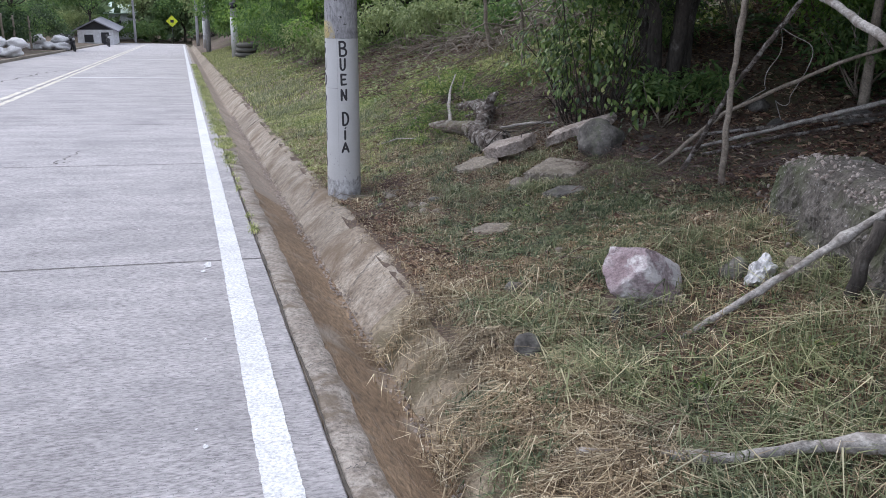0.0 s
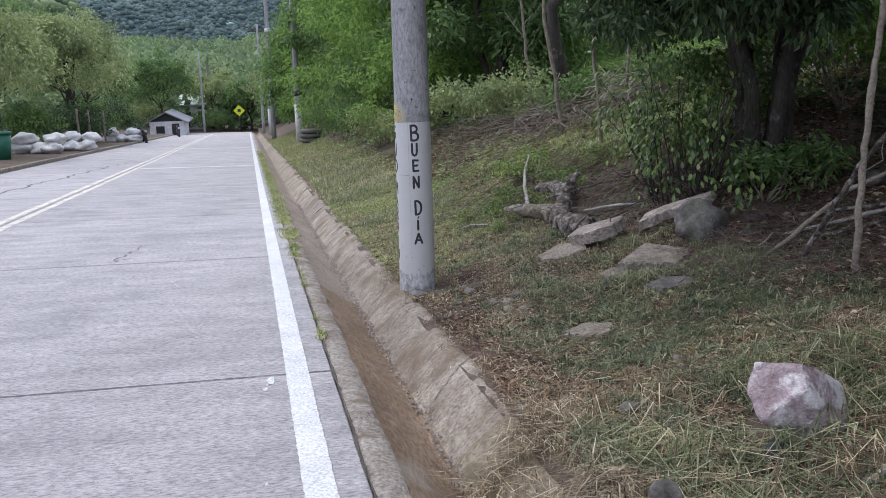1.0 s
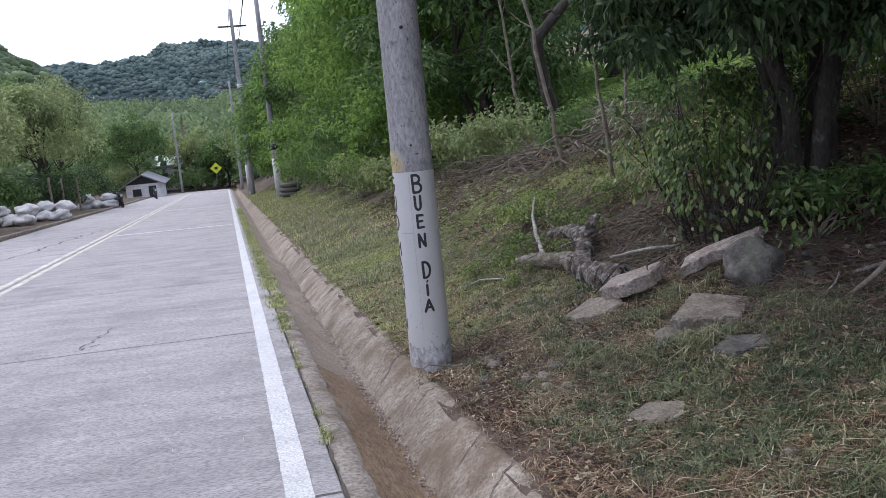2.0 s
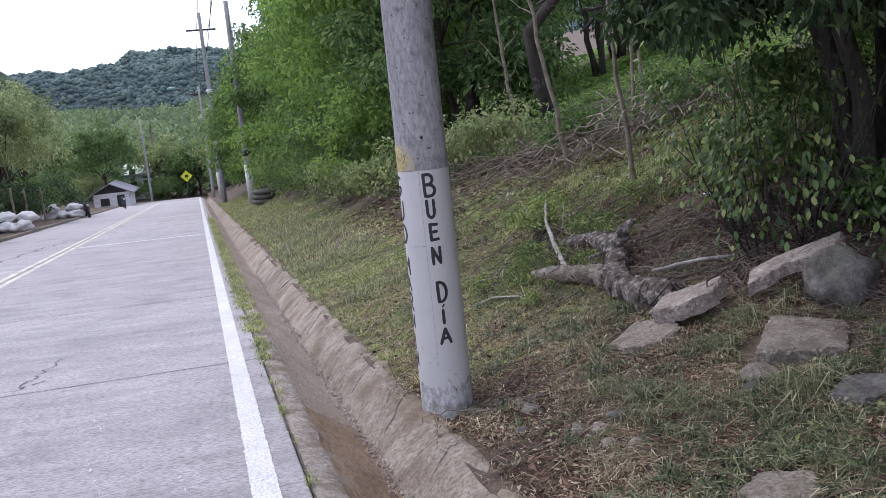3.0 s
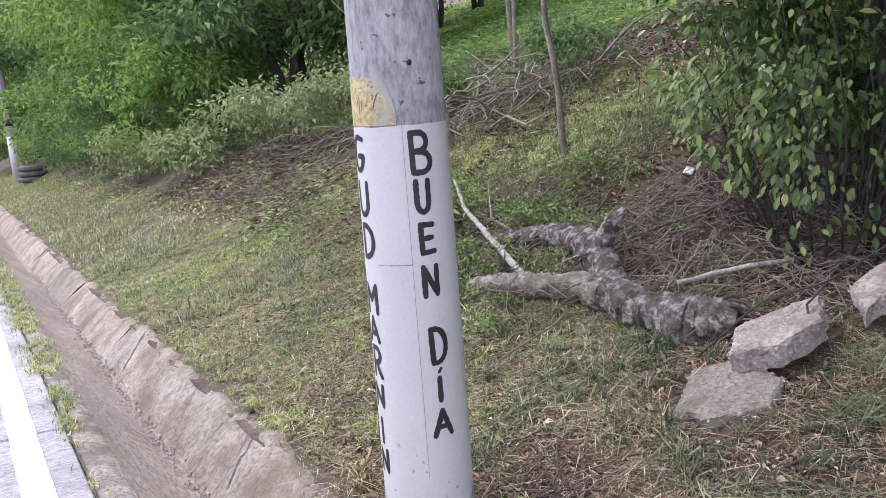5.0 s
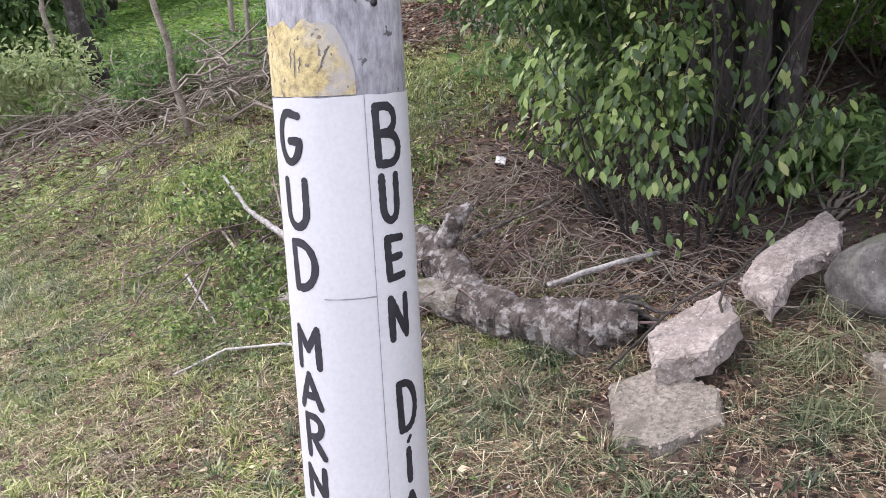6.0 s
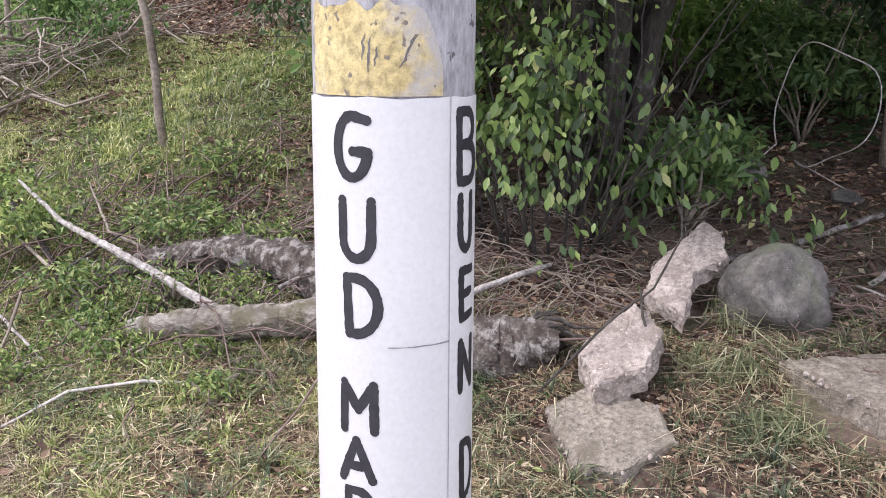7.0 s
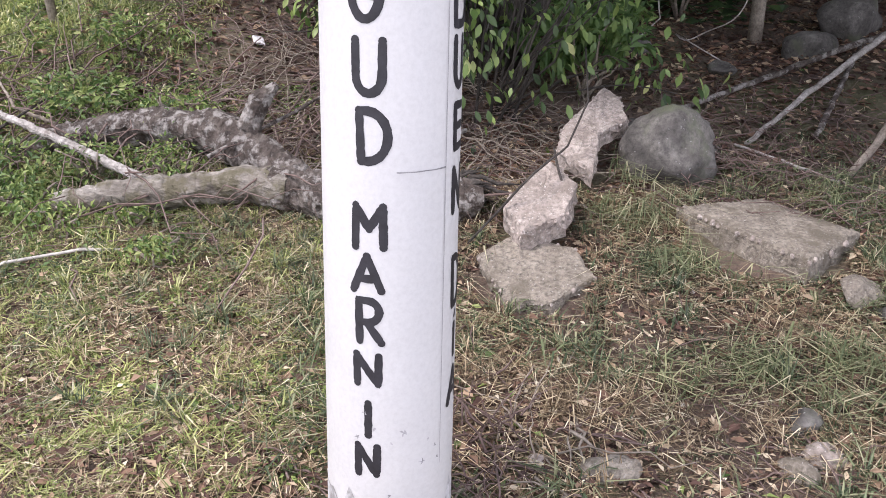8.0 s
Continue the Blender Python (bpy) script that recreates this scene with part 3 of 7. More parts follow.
for x0, y0, x1, y1 in ((-0.66, 8.05, -0.30, 6.45), (-0.32, 8.2, 0.05, 6.55), (-0.75, 9.1, -0.6, 8.5)):
    for i in range(16):
        s = i / 16
        cx, cy = x0 + (x1 - x0) * s + rng.uniform(-0.012, 0.012), y0 + (y1 - y0) * s
        if rng.random() < 0.75:
            part("scuff", splotch(cx, cy, 0.008 * rng.uniform(0.5, 1.3), 0.04 * rng.uniform(0.4, 1.2), 900 + i), SCUFF, markings, "pale scuff on the concrete", smooth=False)
crack(wander(-1.4, 10.2, -1.2, 11.3, 14, 0.03), 0.010)
crack(wander(-1.42, 10.1, -1.22, 10.4, 7, 0.03), 0.014)
crack(wander(-5.4, 17, -4.2, 33, 40, 0.12), 0.03)

# ---- drain beside the road: sloped concrete apron, channel and far lip, cast in lengths ----
gutter = thing("gutter", "V-shaped concrete roadside drain, mud-stained and cracked", "drain", kind="structure")
PROFILE = ((0.472, -0.20, 0), (0.474, 0.000, 0), (0.505, 0.006, 0), (0.555, 0.002, 0), (0.598, -0.008, 0), (0.618, -0.028, 2), (0.655, -0.058, 2), (0.74, -0.118, 2), (0.82, -0.178, 2), (0.88, -0.215, 2), (0.905, -0.226, 2),
           (0.945, -0.226, 1), (0.965, -0.205, 1), (1.0, -0.165, 1), (1.05, -0.117, 1), (1.10, -0.075, 1), (1.15, -0.034, 1), (1.19, -0.004, 1), (1.235, 0.014, 1), (1.28, 0.006, 1), (1.315, -0.03, 1), (1.33, -0.22, 1))
# start of each cast length, how far its lip stands out, how high, and how much it sags away at the ends
LENGTHS = ((-6.5, 0.0, 0.0), (-4.4, 0.01, 0.0), (-2.3, 0.0, 0.0), (-0.4, -0.01, -0.02), (1.5, 0.0, -0.03), (3.3, -0.01, -0.02), (4.6, 0.0, 0.0), (6.45, 0.004, 0.006), (7.3, 0.0, 0.0), (8.45, 0.004, 0.006),
           (9.55, 0.0, 0.0), (10.9, 0.012, 0.01), (12.3, 0.0, -0.005), (13.3, 0.012, 0.0), (15.0, -0.02, 0.01), (17, 0.02, 0.0), (19, -0.01, 0.01), (21.5, 0.01, 0.0), (24, 0, 0.01), (27, 0, 0), (30, 0.01, 0.01),
           (34, 0, 0), (38, 0.01, 0.01), (43, 0, 0), (48, 0, 0.01), (54, 0, 0), (60, 0, 0.01), (67, 0, 0), (75, 0, 0.01), (84, 0, 0), (95, 0, 0))


def gutter_point(x, y, push=0.0, lift=0.0, end=0.0):
    """A point of the drain's worn face before it is laid on the slope."""
    px, pz = [p[0] for p in PROFILE[1:-1]], [p[1] for p in PROFILE[1:-1]]
    z = float(np.interp(x, px, pz))
    free = float(smooth_step(0.95, 1.2, x))
    wob = noise.noise(Vector((x * 5, y * 2.2, 0))) * 0.018 + noise.noise(Vector((x * 14, y * 9, 3))) * 0.008
    rim = math.exp(-((x - 0.605) / 0.02) ** 2)
    chip = max(0, noise.noise(Vector((y * 9, 3, 1))) - 0.1) * 0.05 * rim
    return (x + free * (push + 0.035 * noise.noise(Vector((y * 1.7, x, 8)))) - rim * 0.03 * noise.noise(Vector((y * 3.1, 7, 2))),
            y, z + wob * (0.3 + free) + lift * free - end * 0.009 * (0.25 + free) - chip)


for (y0, push, lift), (y1, _, _) in zip(LENGTHS, LENGTHS[1:]):
    n = max(8, min(48, int((y1 - y0) / 0.04)))
    v, f, ms = [], [], []
    m = len(PROFILE)
    for i in range(n + 1):
        s = i / n
        y = y0 + 0.0004 + (y1 - y0 - 0.0008) * s
        edge = float(1 - smooth_step(0.0, 0.07, min(s, 1 - s) * (y1 - y0)))
        for j, (x, z, _) in enumerate(PROFILE):
            p = gutter_point(x, y, push, lift * 4 * s * (1 - s), edge)
            v.append((p[0], p[1], z) if j in (0, m - 1) else p)
    for i in range(n):
        for j in range(m - 1):
            f.append((i * m + j, i * m + j + 1, (i + 1) * m + j + 1, (i + 1) * m + j))
            ms.append(PROFILE[j][2])
    b = Buf()
    b.add(v, f)
    b.m = ms
    part("gutter_length", lie(b), [GUTTER_LEDGE, GUTTER if y1 > 4.7 else GUTTER_MUD, GUTTER_STAIN if y1 < 8.6 else GUTTER_TAN], gutter, smooth=True)


def gutter_crack(y, x0, x1, skew, w, seed, mat):
    """A ragged crack across the drain's face, widening here and there."""
    r = random.Random(seed)
    v, f = [], []
    n = 22
    for i in range(n + 1):
        s = i / n
        x = x0 + (x1 - x0) * s
        yy = y + skew * s + 0.035 * noise.noise(Vector((s * 5, seed, 0))) + r.uniform(-0.006, 0.006)
        ww = w * r.uniform(0.4, 1.3) * (1.0 if 0 < i < n else 0.2)
        for k in (-1, 1):
            p = gutter_point(x, yy + k * ww)
            v.append((p[0], p[1], p[2] + 0.007))
    for i in range(n):
        f.append((2 * i, 2 * i + 2, 2 * i + 3, 2 * i + 1))
    b = Buf()
    b.add(v, f)
    part("crack", lie(b), mat, gutter, "ragged dark crack", smooth=False)


for i, (y, x0, x1, skew, w) in enumerate(((7.9, 1.02, 1.30, 0.35, 0.010), (8.2, 1.05, 1.28, 0.22, 0.006), (9.0, 1.0, 1.28, 0.28, 0.009), (9.15, 1.1, 1.26, 0.2, 0.005), (9.95, 0.98, 1.2, 0.3, 0.005), (11.6, 1.0, 1.28, 0.3, 0.012),
                                            (5.35, 1.0, 1.26, 0.2, 0.005), (5.9, 1.05, 1.28, 0.12, 0.005), (7.0, 1.08, 1.28, 0.1, 0.006), (3.62, 0.48, 0.62, 0.03, 0.004), (6.62, 0.48, 0.66, 0.03, 0.005), (2.65, 0.48, 0.60, 0.02, 0.003), (4.75, 0.48, 0.6, 0.02, 0.003))):
    gutter_crack(y, x0, x1, skew, w, i, SEAM)
# pale tide lines left by water on the sloped face
for i, (y, x0, x1, skew) in enumerate(((7.9, 0.64, 0.82, -0.9), (8.9, 0.63, 0.78, -0.5), (6.9, 0.60, 0.70, -0.35), (3.9, 0.64, 0.72, -1.2), (2.9, 0.63, 0.70, -1.0), (3.4, 0.68, 0.78, -1.3))):
    gutter_crack(y, x0, x1, skew, 0.006, 40 + i, GUTTER_LEDGE)

# dark wandering strip laid just above the seam marks the crack
b = Buf()
v, f = [], []
n = 900
for i in range(n + 1):
    y = -6 + 46 * i / n
    c = 0.468 + 0.013 * noise.noise(Vector((y * 1.3, 0, 5))) + 0.006 * noise.noise(Vector((y * 6, 0, 9)))
    w = 0.0045 + 0.008 * noise.noise(Vector((y * 1.9, 4, 1))) + rng.uniform(-0.003, 0.003)
    w = max(w, 0.0015)
    v += [(c - w * rng.uniform(0.6, 1.3), y, 0.0065), (c + w * rng.uniform(0.6, 1.3), y, 0.0065)]
for i in range(n):
    f.append((2 * i, 2 * i + 1, 2 * i + 3, 2 * i + 2))
b.add(v, f)
part("soil_filled_seam", lie(b), CRACK_DARK, gutter, "ragged dark strip along the crack", smooth=False)


def surf_z(x, y):
    """The top of the drain or of the bank."""
    px, pz = [p[0] for p in PROFILE[1:-1]], [p[1] for p in PROFILE[1:-1]]
    return np.where(x < 1.26, grade(x, y) + np.interp(x, px, pz), ground_z(x, y))


kerb = thing("kerb", "low weathered concrete kerb along the far road edge", "kerb", kind="structure")
for k in range(52):
    b = Buf()
    y0 = -6 + k * 2
    box(b, (-7.22, y0 + 0.006, -0.25), (-7.07, y0 + 1.994, 0.13 + rng.uniform(-0.01, 0.01)), bevel=0.02)
    part("kerb_stone", lie(b), RUBBLE, kerb, smooth=False)

# ---- the lettered pole ----
PX, PY, P_BASE = 1.39, 7.75, -0.50


def pole_r(z):
    return 0.1455 - 0.0042 * (z - 0.3)


def ring_shell(z0, z1, nz, grow, n=48, a0=0.0, a1=2 * math.pi, ragged=0.0, seed=1, foot=0.0):
    """A cylinder wall of the pole, or a part of one."""
    r = random.Random(seed)
    full = abs(a1 - a0 - 2 * math.pi) < 1e-6
    cols = n if full else n + 1
    v, f = [], []
    for i in range(nz + 1):
        for k in range(cols):
            a = a0 + (a1 - a0) * k / n
            z = z0 + (z1 - z0) * i / nz
            if i == nz:
                z += ragged * noise.noise(Vector((math.cos(a) * 4, math.sin(a) * 4, seed)))
            if i == 0 and foot:
                z += foot * noise.noise(Vector((math.cos(a) * 6, math.sin(a) * 6, seed + 4)))
            rr = pole_r(z) + grow
            v.append((PX + rr * math.cos(a), PY + rr * math.sin(a), z))
    for i in range(nz):
        for k in range(n):
            k2 = (k + 1) % cols if full else k + 1
            f.append((i * cols + k, i * cols + k2, (i + 1) * cols + k2, (i + 1) * cols + k))
    b = Buf()
    b.add(v, f)
    return b


pole = thing("utility_pole", "grey concrete utility pole with white band lettered in black", "utility pole", (PX, PY, P_BASE))
b = Buf()
tube(b, [(PX, PY, P_BASE - 0.15 + 11.3 * i / 60) for i in range(61)], [pole_r(P_BASE + 11.3 * i / 60) for i in range(61)], 48)
part("shaft", b, POLE, pole)
band = part("painted_band", ring_shell(-0.36, 1.02, 12, 0.0022, ragged=0.004), PAINT, pole, "white painted band with chipped lower edge")
part("worn_paint_foot", ring_shell(P_BASE - 0.02, -0.20, 8, 0.0032, ragged=0.09, seed=3), PAINT_WORN, pole, "chipped dirty white paint round the foot")
b = Buf()
v, f = [], []
n = 40
for i in range(n + 1):
    s = i / n
    a = radians(-222 + 100 * s)
    top = 1.03 + 0.135 * (1 - max(0, s - 0.8) ** 2 * 18) + 0.022 * noise.noise(Vector((s * 9, 0, 3)))
    for k in range(6):
        z = 1.0225 + (max(top, 1.03) - 1.0225) * k / 5
        rr = pole_r(z) + 0.002
        v.append((PX + rr * math.cos(a), PY + rr * math.sin(a), z))
for i in range(n):
    for k in range(5):
        f.append((i * 6 + k, (i + 1) * 6 + k, (i + 1) * 6 + k + 1, i * 6 + k + 1))
b.add(v, f)
part("yellow_patch", b, YELLOW_PATCH, pole, "faded yellow paint patch")
for i, (ang, z, dx, dz) in enumerate(((-150, 1.075, 9, 0.045), (-152, 1.068, 6, 0.02), (-147, 1.09, 5, 0.03), (-172, 1.06, 1, 0.055), (-176, 1.08, 1.5, 0.04), (-168, 1.07, 2, 0.03))):
    b = Buf()
    v, f = [], []
    for k in range(7):
        s = k / 6
        w = 0.0022 * (1 - 0.6 * abs(2 * s - 1)) + 0.001 * noise.noise(Vector((k * 1.7, i, 0)))
        zz = z + dz * s
        for side_k in (-1, 1):
            a = radians(ang + dx * s + 2 * noise.noise(Vector((k * 0.9, i * 3, 1)))) + side_k * w / 0.1455
            v.append((PX + (pole_r(zz) + 0.0026) * math.cos(a), PY + (pole_r(zz) + 0.0026) * math.sin(a), zz))
    for k in range(6):
        f.append((2 * k, 2 * k + 1, 2 * k + 3, 2 * k + 2))
    b.add(v, f)
    part("scratch", b, SEAM, pole, "dark scratch in the yellow patch", smooth=False)
part("seam", ring_shell(-0.1, 1.9, 20, 0.0035, 1, radians(-116.0), radians(-115.5)), PAINT_SEAM, pole, "thin mould seam")
part("seam", ring_shell(0.598, 0.6005, 1, 0.0035, 24, radians(-160), radians(-116), ragged=0.002, foot=0.002), PAINT_SEAM, pole, "thin horizontal crack")
b = Buf()
for ang, z, r in ((-96, 1.985, 0.012), (-101, 1.2, 0.008)):
    b = Buf()
    a = radians(ang)
    d = Vector((math.cos(a), math.sin(a), 0))
    c = Vector((PX, PY, z)) + d * (pole_r(z) - 0.004)
    tube(b, [c, c + d * 0.006], r, 10)
    part("bolt_hole", b, BLACK_PAINT, pole, "small dark drilled hole")


chip_rng = random.Random(17)
for i in range(38):
    low = chip_rng.random() ** 2.4
    ang, z = radians(chip_rng.uniform(-205, -75)), -0.34 + 0.40 * low
    size = chip_rng.uniform(0.003, 0.016) * (1.15 - 0.8 * low)
    ring = []
    for k in range(11):
        a = 2 * math.pi * k / 11
        q = size * max(0.15, 0.7 + 1.5 * noise.noise(Vector((math.cos(a) * 1.9, math.sin(a) * 1.9, i * 1.9))))
        aa, zz = ang + q * math.cos(a) / 0.1455, z + 1.3 * q * math.sin(a)
        rr = pole_r(zz) + 0.0027
        ring.append((PX + rr * math.cos(aa), PY + rr * math.sin(aa), zz))
    b = Buf()
    b.add(ring, [tuple(range(11))])
    part("paint_chip", b, POLE, band, "grey patch where the paint has flaked", smooth=False)


def arc(cx, cy, rx, ry, a0, a1, n=10):
    return [(cx + rx * math.cos(radians(a0 + (a1 - a0) * i / n)), cy + ry * math.sin(radians(a0 + (a1 - a0) * i / n))) for i in range(n + 1)]


# hand-painted capitals as brush strokes in a unit square
STROKES = {
    "B": [[(0.08, 0), (0.04, 1)], [(0.04, 1)] + arc(0.4, 0.77, 0.42, 0.23, 90, -90) + [(0.08, 0.52)], [(0.4, 0.52)] + arc(0.5, 0.26, 0.46, 0.26, 90, -90) + [(0.08, 0)]],
    "U": [[(0.05, 1), (0.06, 0.4)] + arc(0.5, 0.34, 0.44, 0.34, 180, 360) + [(0.95, 1)]],
    "E": [[(0.95, 0.98), (0.06, 1), (0.1, 0), (1, 0.04)], [(0.08, 0.5), (0.86, 0.53)]],
    "N": [[(0.06, 0), (0.04, 1), (0.94, 0.03), (0.97, 1)]],
    "D": [[(0.1, 0), (0.04, 1)] + arc(0.3, 0.5, 0.66, 0.5, 88, -88) + [(0.1, 0)]],
    "I": [[(0.5, 0), (0.5, 1)]],
    "A": [[(0, 0), (0.5, 1), (1, 0.02)], [(0.2, 0.34), (0.82, 0.36)]],
    "G": [[(0.95, 0.93)] + arc(0.5, 0.5, 0.48, 0.5, 75, 345, 16) + [(0.98, 0.42), (0.52, 0.43)]],
    "M": [[(0.02, 0), (0.05, 1), (0.5, 0.45), (0.95, 1), (0.97, 0.02)]],
    "R": [[(0.08, 0), (0.05, 1)] + arc(0.45, 0.74, 0.44, 0.26, 90, -90) + [(0.1, 0.48)], [(0.4, 0.48), (0.98, 0)]],
    "'": [[(0.1, 0.1), (0.9, 0.9)]],
}


def letter(ch, ang, width_deg, z0, z1, brush, seed):
    """One painted letter on the pole's round: brush strokes with round ends and an uneven edge."""
    r = random.Random(seed)
    bm_buf = Buf()
    layer = 0.0027

    def on_pole(u, z, lift):
        a = radians(ang) + u / 0.1455
        rr = pole_r(z) + lift
        return (PX + rr * math.cos(a), PY + rr * math.sin(a), z)

    w, h = radians(width_deg) * 0.1455 - brush, z1 - z0 - brush
    for stroke in STROKES[ch]:
        layer += 0.00008
        pts = [Vector(((x - 0.5) * w, z0 + brush / 2 + y * h)) for x, y in stroke]
        dense = []
        for p, q in zip(pts, pts[1:]):
            k = max(1, int((q - p).length / 0.008))
            dense += [p.lerp(q, i / k) for i in range(k)]
        dense.append(pts[-1])
        v, f = [], []
        for i, p in enumerate(dense):
            d = (dense[min(i + 1, len(dense) - 1)] - dense[max(i - 1, 0)])
            d = d.normalized() if d.length else Vector((0, 1))
            s = Vector((-d.y, d.x)) * brush * 0.5 * r.uniform(0.88, 1.08)
            if i in (0, len(dense) - 1):
                s *= 0.8
            v += [on_pole(p.x + s.x, p.y + s.y, layer), on_pole(p.x - s.x, p.y - s.y, layer)]
        for i in range(len(dense) - 1):
            f.append((2 * i, 2 * i + 2, 2 * i + 3, 2 * i + 1))
        bm_buf.add(v, f)
        for p in (pts[0], pts[-1], *pts[1:-1]):
            rr = brush * 0.48 * r.uniform(0.9, 1.05)
            layer += 0.00004
            ring = [on_pole(p.x + rr * math.cos(a), p.y + rr * math.sin(a), layer) for a in (2 * math.pi * i / 10 for i in range(10))]
            bm_buf.add(ring, [tuple(range(10))])
    return bm_buf


BUEN = (("B", -95.5, 32, 0.868, 1.005), ("U", -97.2, 24, 0.748, 0.86), ("E", -95.5, 24, 0.622, 0.728), ("N", -95, 25, 0.487, 0.596), ("D", -91, 28, 0.27, 0.398),
        ("'", -92, 8, 0.242, 0.266), ("I", -93.5, 6, 0.146, 0.238), ("A", -93, 29, 0.03, 0.13))
GUD = (("G", 176, 31, 0.88, 1.0), ("U", 178.5, 31, 0.743, 0.86), ("D", -178, 32, 0.61, 0.728), ("M", 178.5, 32, 0.431, 0.537), ("A", 176.5, 31, 0.336, 0.43), ("R", 178.5, 28, 0.219, 0.332),
       ("N", 176.5, 28, 0.118, 0.206), ("I", 177, 8, -0.008, 0.09), ("N", 176, 26, -0.11, -0.018))
for i, (ch, ang, wd, z0, z1) in enumerate(BUEN + GUD):
    part("painted_letter", letter(ch, ang, wd, z0, z1, 0.0185 if ch != "'" else 0.012, i + 7), BLACK_PAINT, band, "black hand-painted capital letter", smooth=False)


# ---- stones and broken concrete on the bank ----
def stone(name, x, y, size, mat, seed, label, sink=0.3, turn=0.0, tilt=0.0, group="", category="stone", z=None, **how):
    ob = new(name, rock_mesh(name, size, mat, seed, **how))
    zz = (gz(x, y) if z is None else z) + size[2] * (1 - 2 * sink)
    ob.matrix_basis = pose(x, y, zz, tilt, 0, turn)
    return tagged(ob, label, category, group)


stone("boulder", 3.60, 7.085, (0.20, 0.205, 0.20), STONE, 15, "large rounded grey boulder on leaf litter", sink=0.5, rough=0.24, turn=20, category="boulder", z=0.135)
stone("rock", 2.18, 3.74, (0.235, 0.22, 0.225), PINK_STONE, 14, "angular pinkish white quartz rock in dry grass", sink=0.5, z=0.065, cuts=9, rough=0.07, depth=(0.42, 0.7), subdiv=5, turn=30, smooth=False, category="rock")
stone("stone", 1.45, 3.40, (0.085, 0.08, 0.085), STONE, 5, "small grey stone half sunk in grass", cuts=3, sink=0.2)
stone("stone", 1.73, 4.30, (0.06, 0.055, 0.05), STONE, 6, "small dark stone in straw", cuts=4)
stone("stone", 2.95, 3.46, (0.14, 0.11, 0.09), RUBBLE, 8, "rounded brown stone beside the old wall", cuts=2)
stone("stone", 2.68, 3.66, (0.09, 0.08, 0.08), STONE, 9, "dark stone in the grass", cuts=3)
for i, (x, y, s, m) in enumerate(((1.80, 6.47, 0.045, RUBBLE), (1.87, 6.36, 0.05, RUBBLE), (1.70, 7.21, 0.06, RUBBLE), (1.69, 7.27, 0.05, RUBBLE), (1.96, 6.7, 0.055, STONE),
                                  (1.77, 6.74, 0.05, RUBBLE), (1.84, 6.66, 0.05, RUBBLE_PINK), (2.60, 6.44, 0.085, RUBBLE), (1.71, 7.42, 0.03, RUBBLE_PINK), (2.5, 6.36, 0.05, STONE),
                                  (3.95, 6.9, 0.07, STONE), (4.2, 7.25, 0.05, STONE), (3.05, 8.9, 0.08, STONE), (2.9, 10.0, 0.07, RUBBLE), (1.55, 6.95, 0.04, STONE),
                                  (2.2, 4.75, 0.04, RUBBLE), (1.8, 4.1, 0.035, RUBBLE_PINK), (5.4, 7.3, 0.12, STONE), (5.6, 6.2, 0.16, STONE), (6.0, 5.9, 0.24, STONE), (5.2, 6.75, 0.08, STONE))):
    stone("stone", x, y, (s * 1.15, s, s * 0.75), m, 20 + i, "small rough stone lying on the bank", cuts=5, turn=i * 47, subdiv=3, group="loose stones")


agg_mesh = rock_mesh("pebble", (0.015, 0.012, 0.010), RUBBLE_PINK, 44, cuts=6, subdiv=2, smooth=False)


def aggregate(parent, me, m, n, seed, rim):
    """Pebbles that stand proud of the broken faces."""
    r = random.Random(seed)
    ids = [v.index for v in me.vertices if rim(v.co)]
    for i in r.sample(ids, min(n, len(ids))):
        ob = new("pebble", agg_mesh)
        under(ob, parent)
        p = m @ me.vertices[i].co
        ob.matrix_basis = Matrix.Translation(p - Vector(parent.location)) @ pose(0, 0, 0, r.uniform(0, 360), r.uniform(0, 360), 0) @ Matrix.Scale(r.uniform(0.35, 1.15), 4)


def slab(name, outline, thick, mat, seed, label, z, tilt=(0, 0), roll_about=None, category="concrete slab"):
    cx = sum(p[0] for p in outline) / len(outline)
    cy = sum(p[1] for p in outline) / len(outline)
    t = thing(name, label, category, (cx, cy, z))
    ob = new("slab_body", slab_mesh("slab_body", [(x - cx, y - cy) for x, y in outline], thick, mat, seed))
    under(ob, t)
    ob.matrix_basis = pose(0, 0, 0, tilt[0], tilt[1], 0)
    aggregate(t, ob.data, pose(cx, cy, z, tilt[0], tilt[1], 0), 34, seed, lambda c: -0.06 < c.z < -0.004)
    return t


slab("concrete_slab", [(2.38, 7.62), (2.40, 7.46), (2.58, 7.33), (2.76, 7.42), (2.82, 7.66), (2.66, 7.78)], 0.09, RUBBLE, 2, "flat broken concrete slab lying in dry grass", gz(2.58, 7.55) + 0.045, (-1, -13))
slab("concrete_slab", [(2.69, 6.60), (3.03, 6.37), (3.32, 6.70), (3.11, 7.04)], 0.17, RUBBLE, 3, "thick flat concrete slab with a broken edge", 0.022, (1, -3))
slab("concrete_slab", [(1.90, 5.68), (1.95, 5.48), (2.16, 5.46), (2.22, 5.62), (2.08, 5.74)], 0.05, RUBBLE, 6, "small flat slab sunk in the grass", gz(2.06, 5.6) + 0.02, (0, -8))
slab("concrete_slab", [(2.6, 5.98), (2.66, 5.84), (2.9, 5.82), (2.95, 5.98), (2.78, 6.1)], 0.08, STONE, 7, "small rough slab before the thick one", gz(2.78, 5.95) + 0.03, (0, -6))
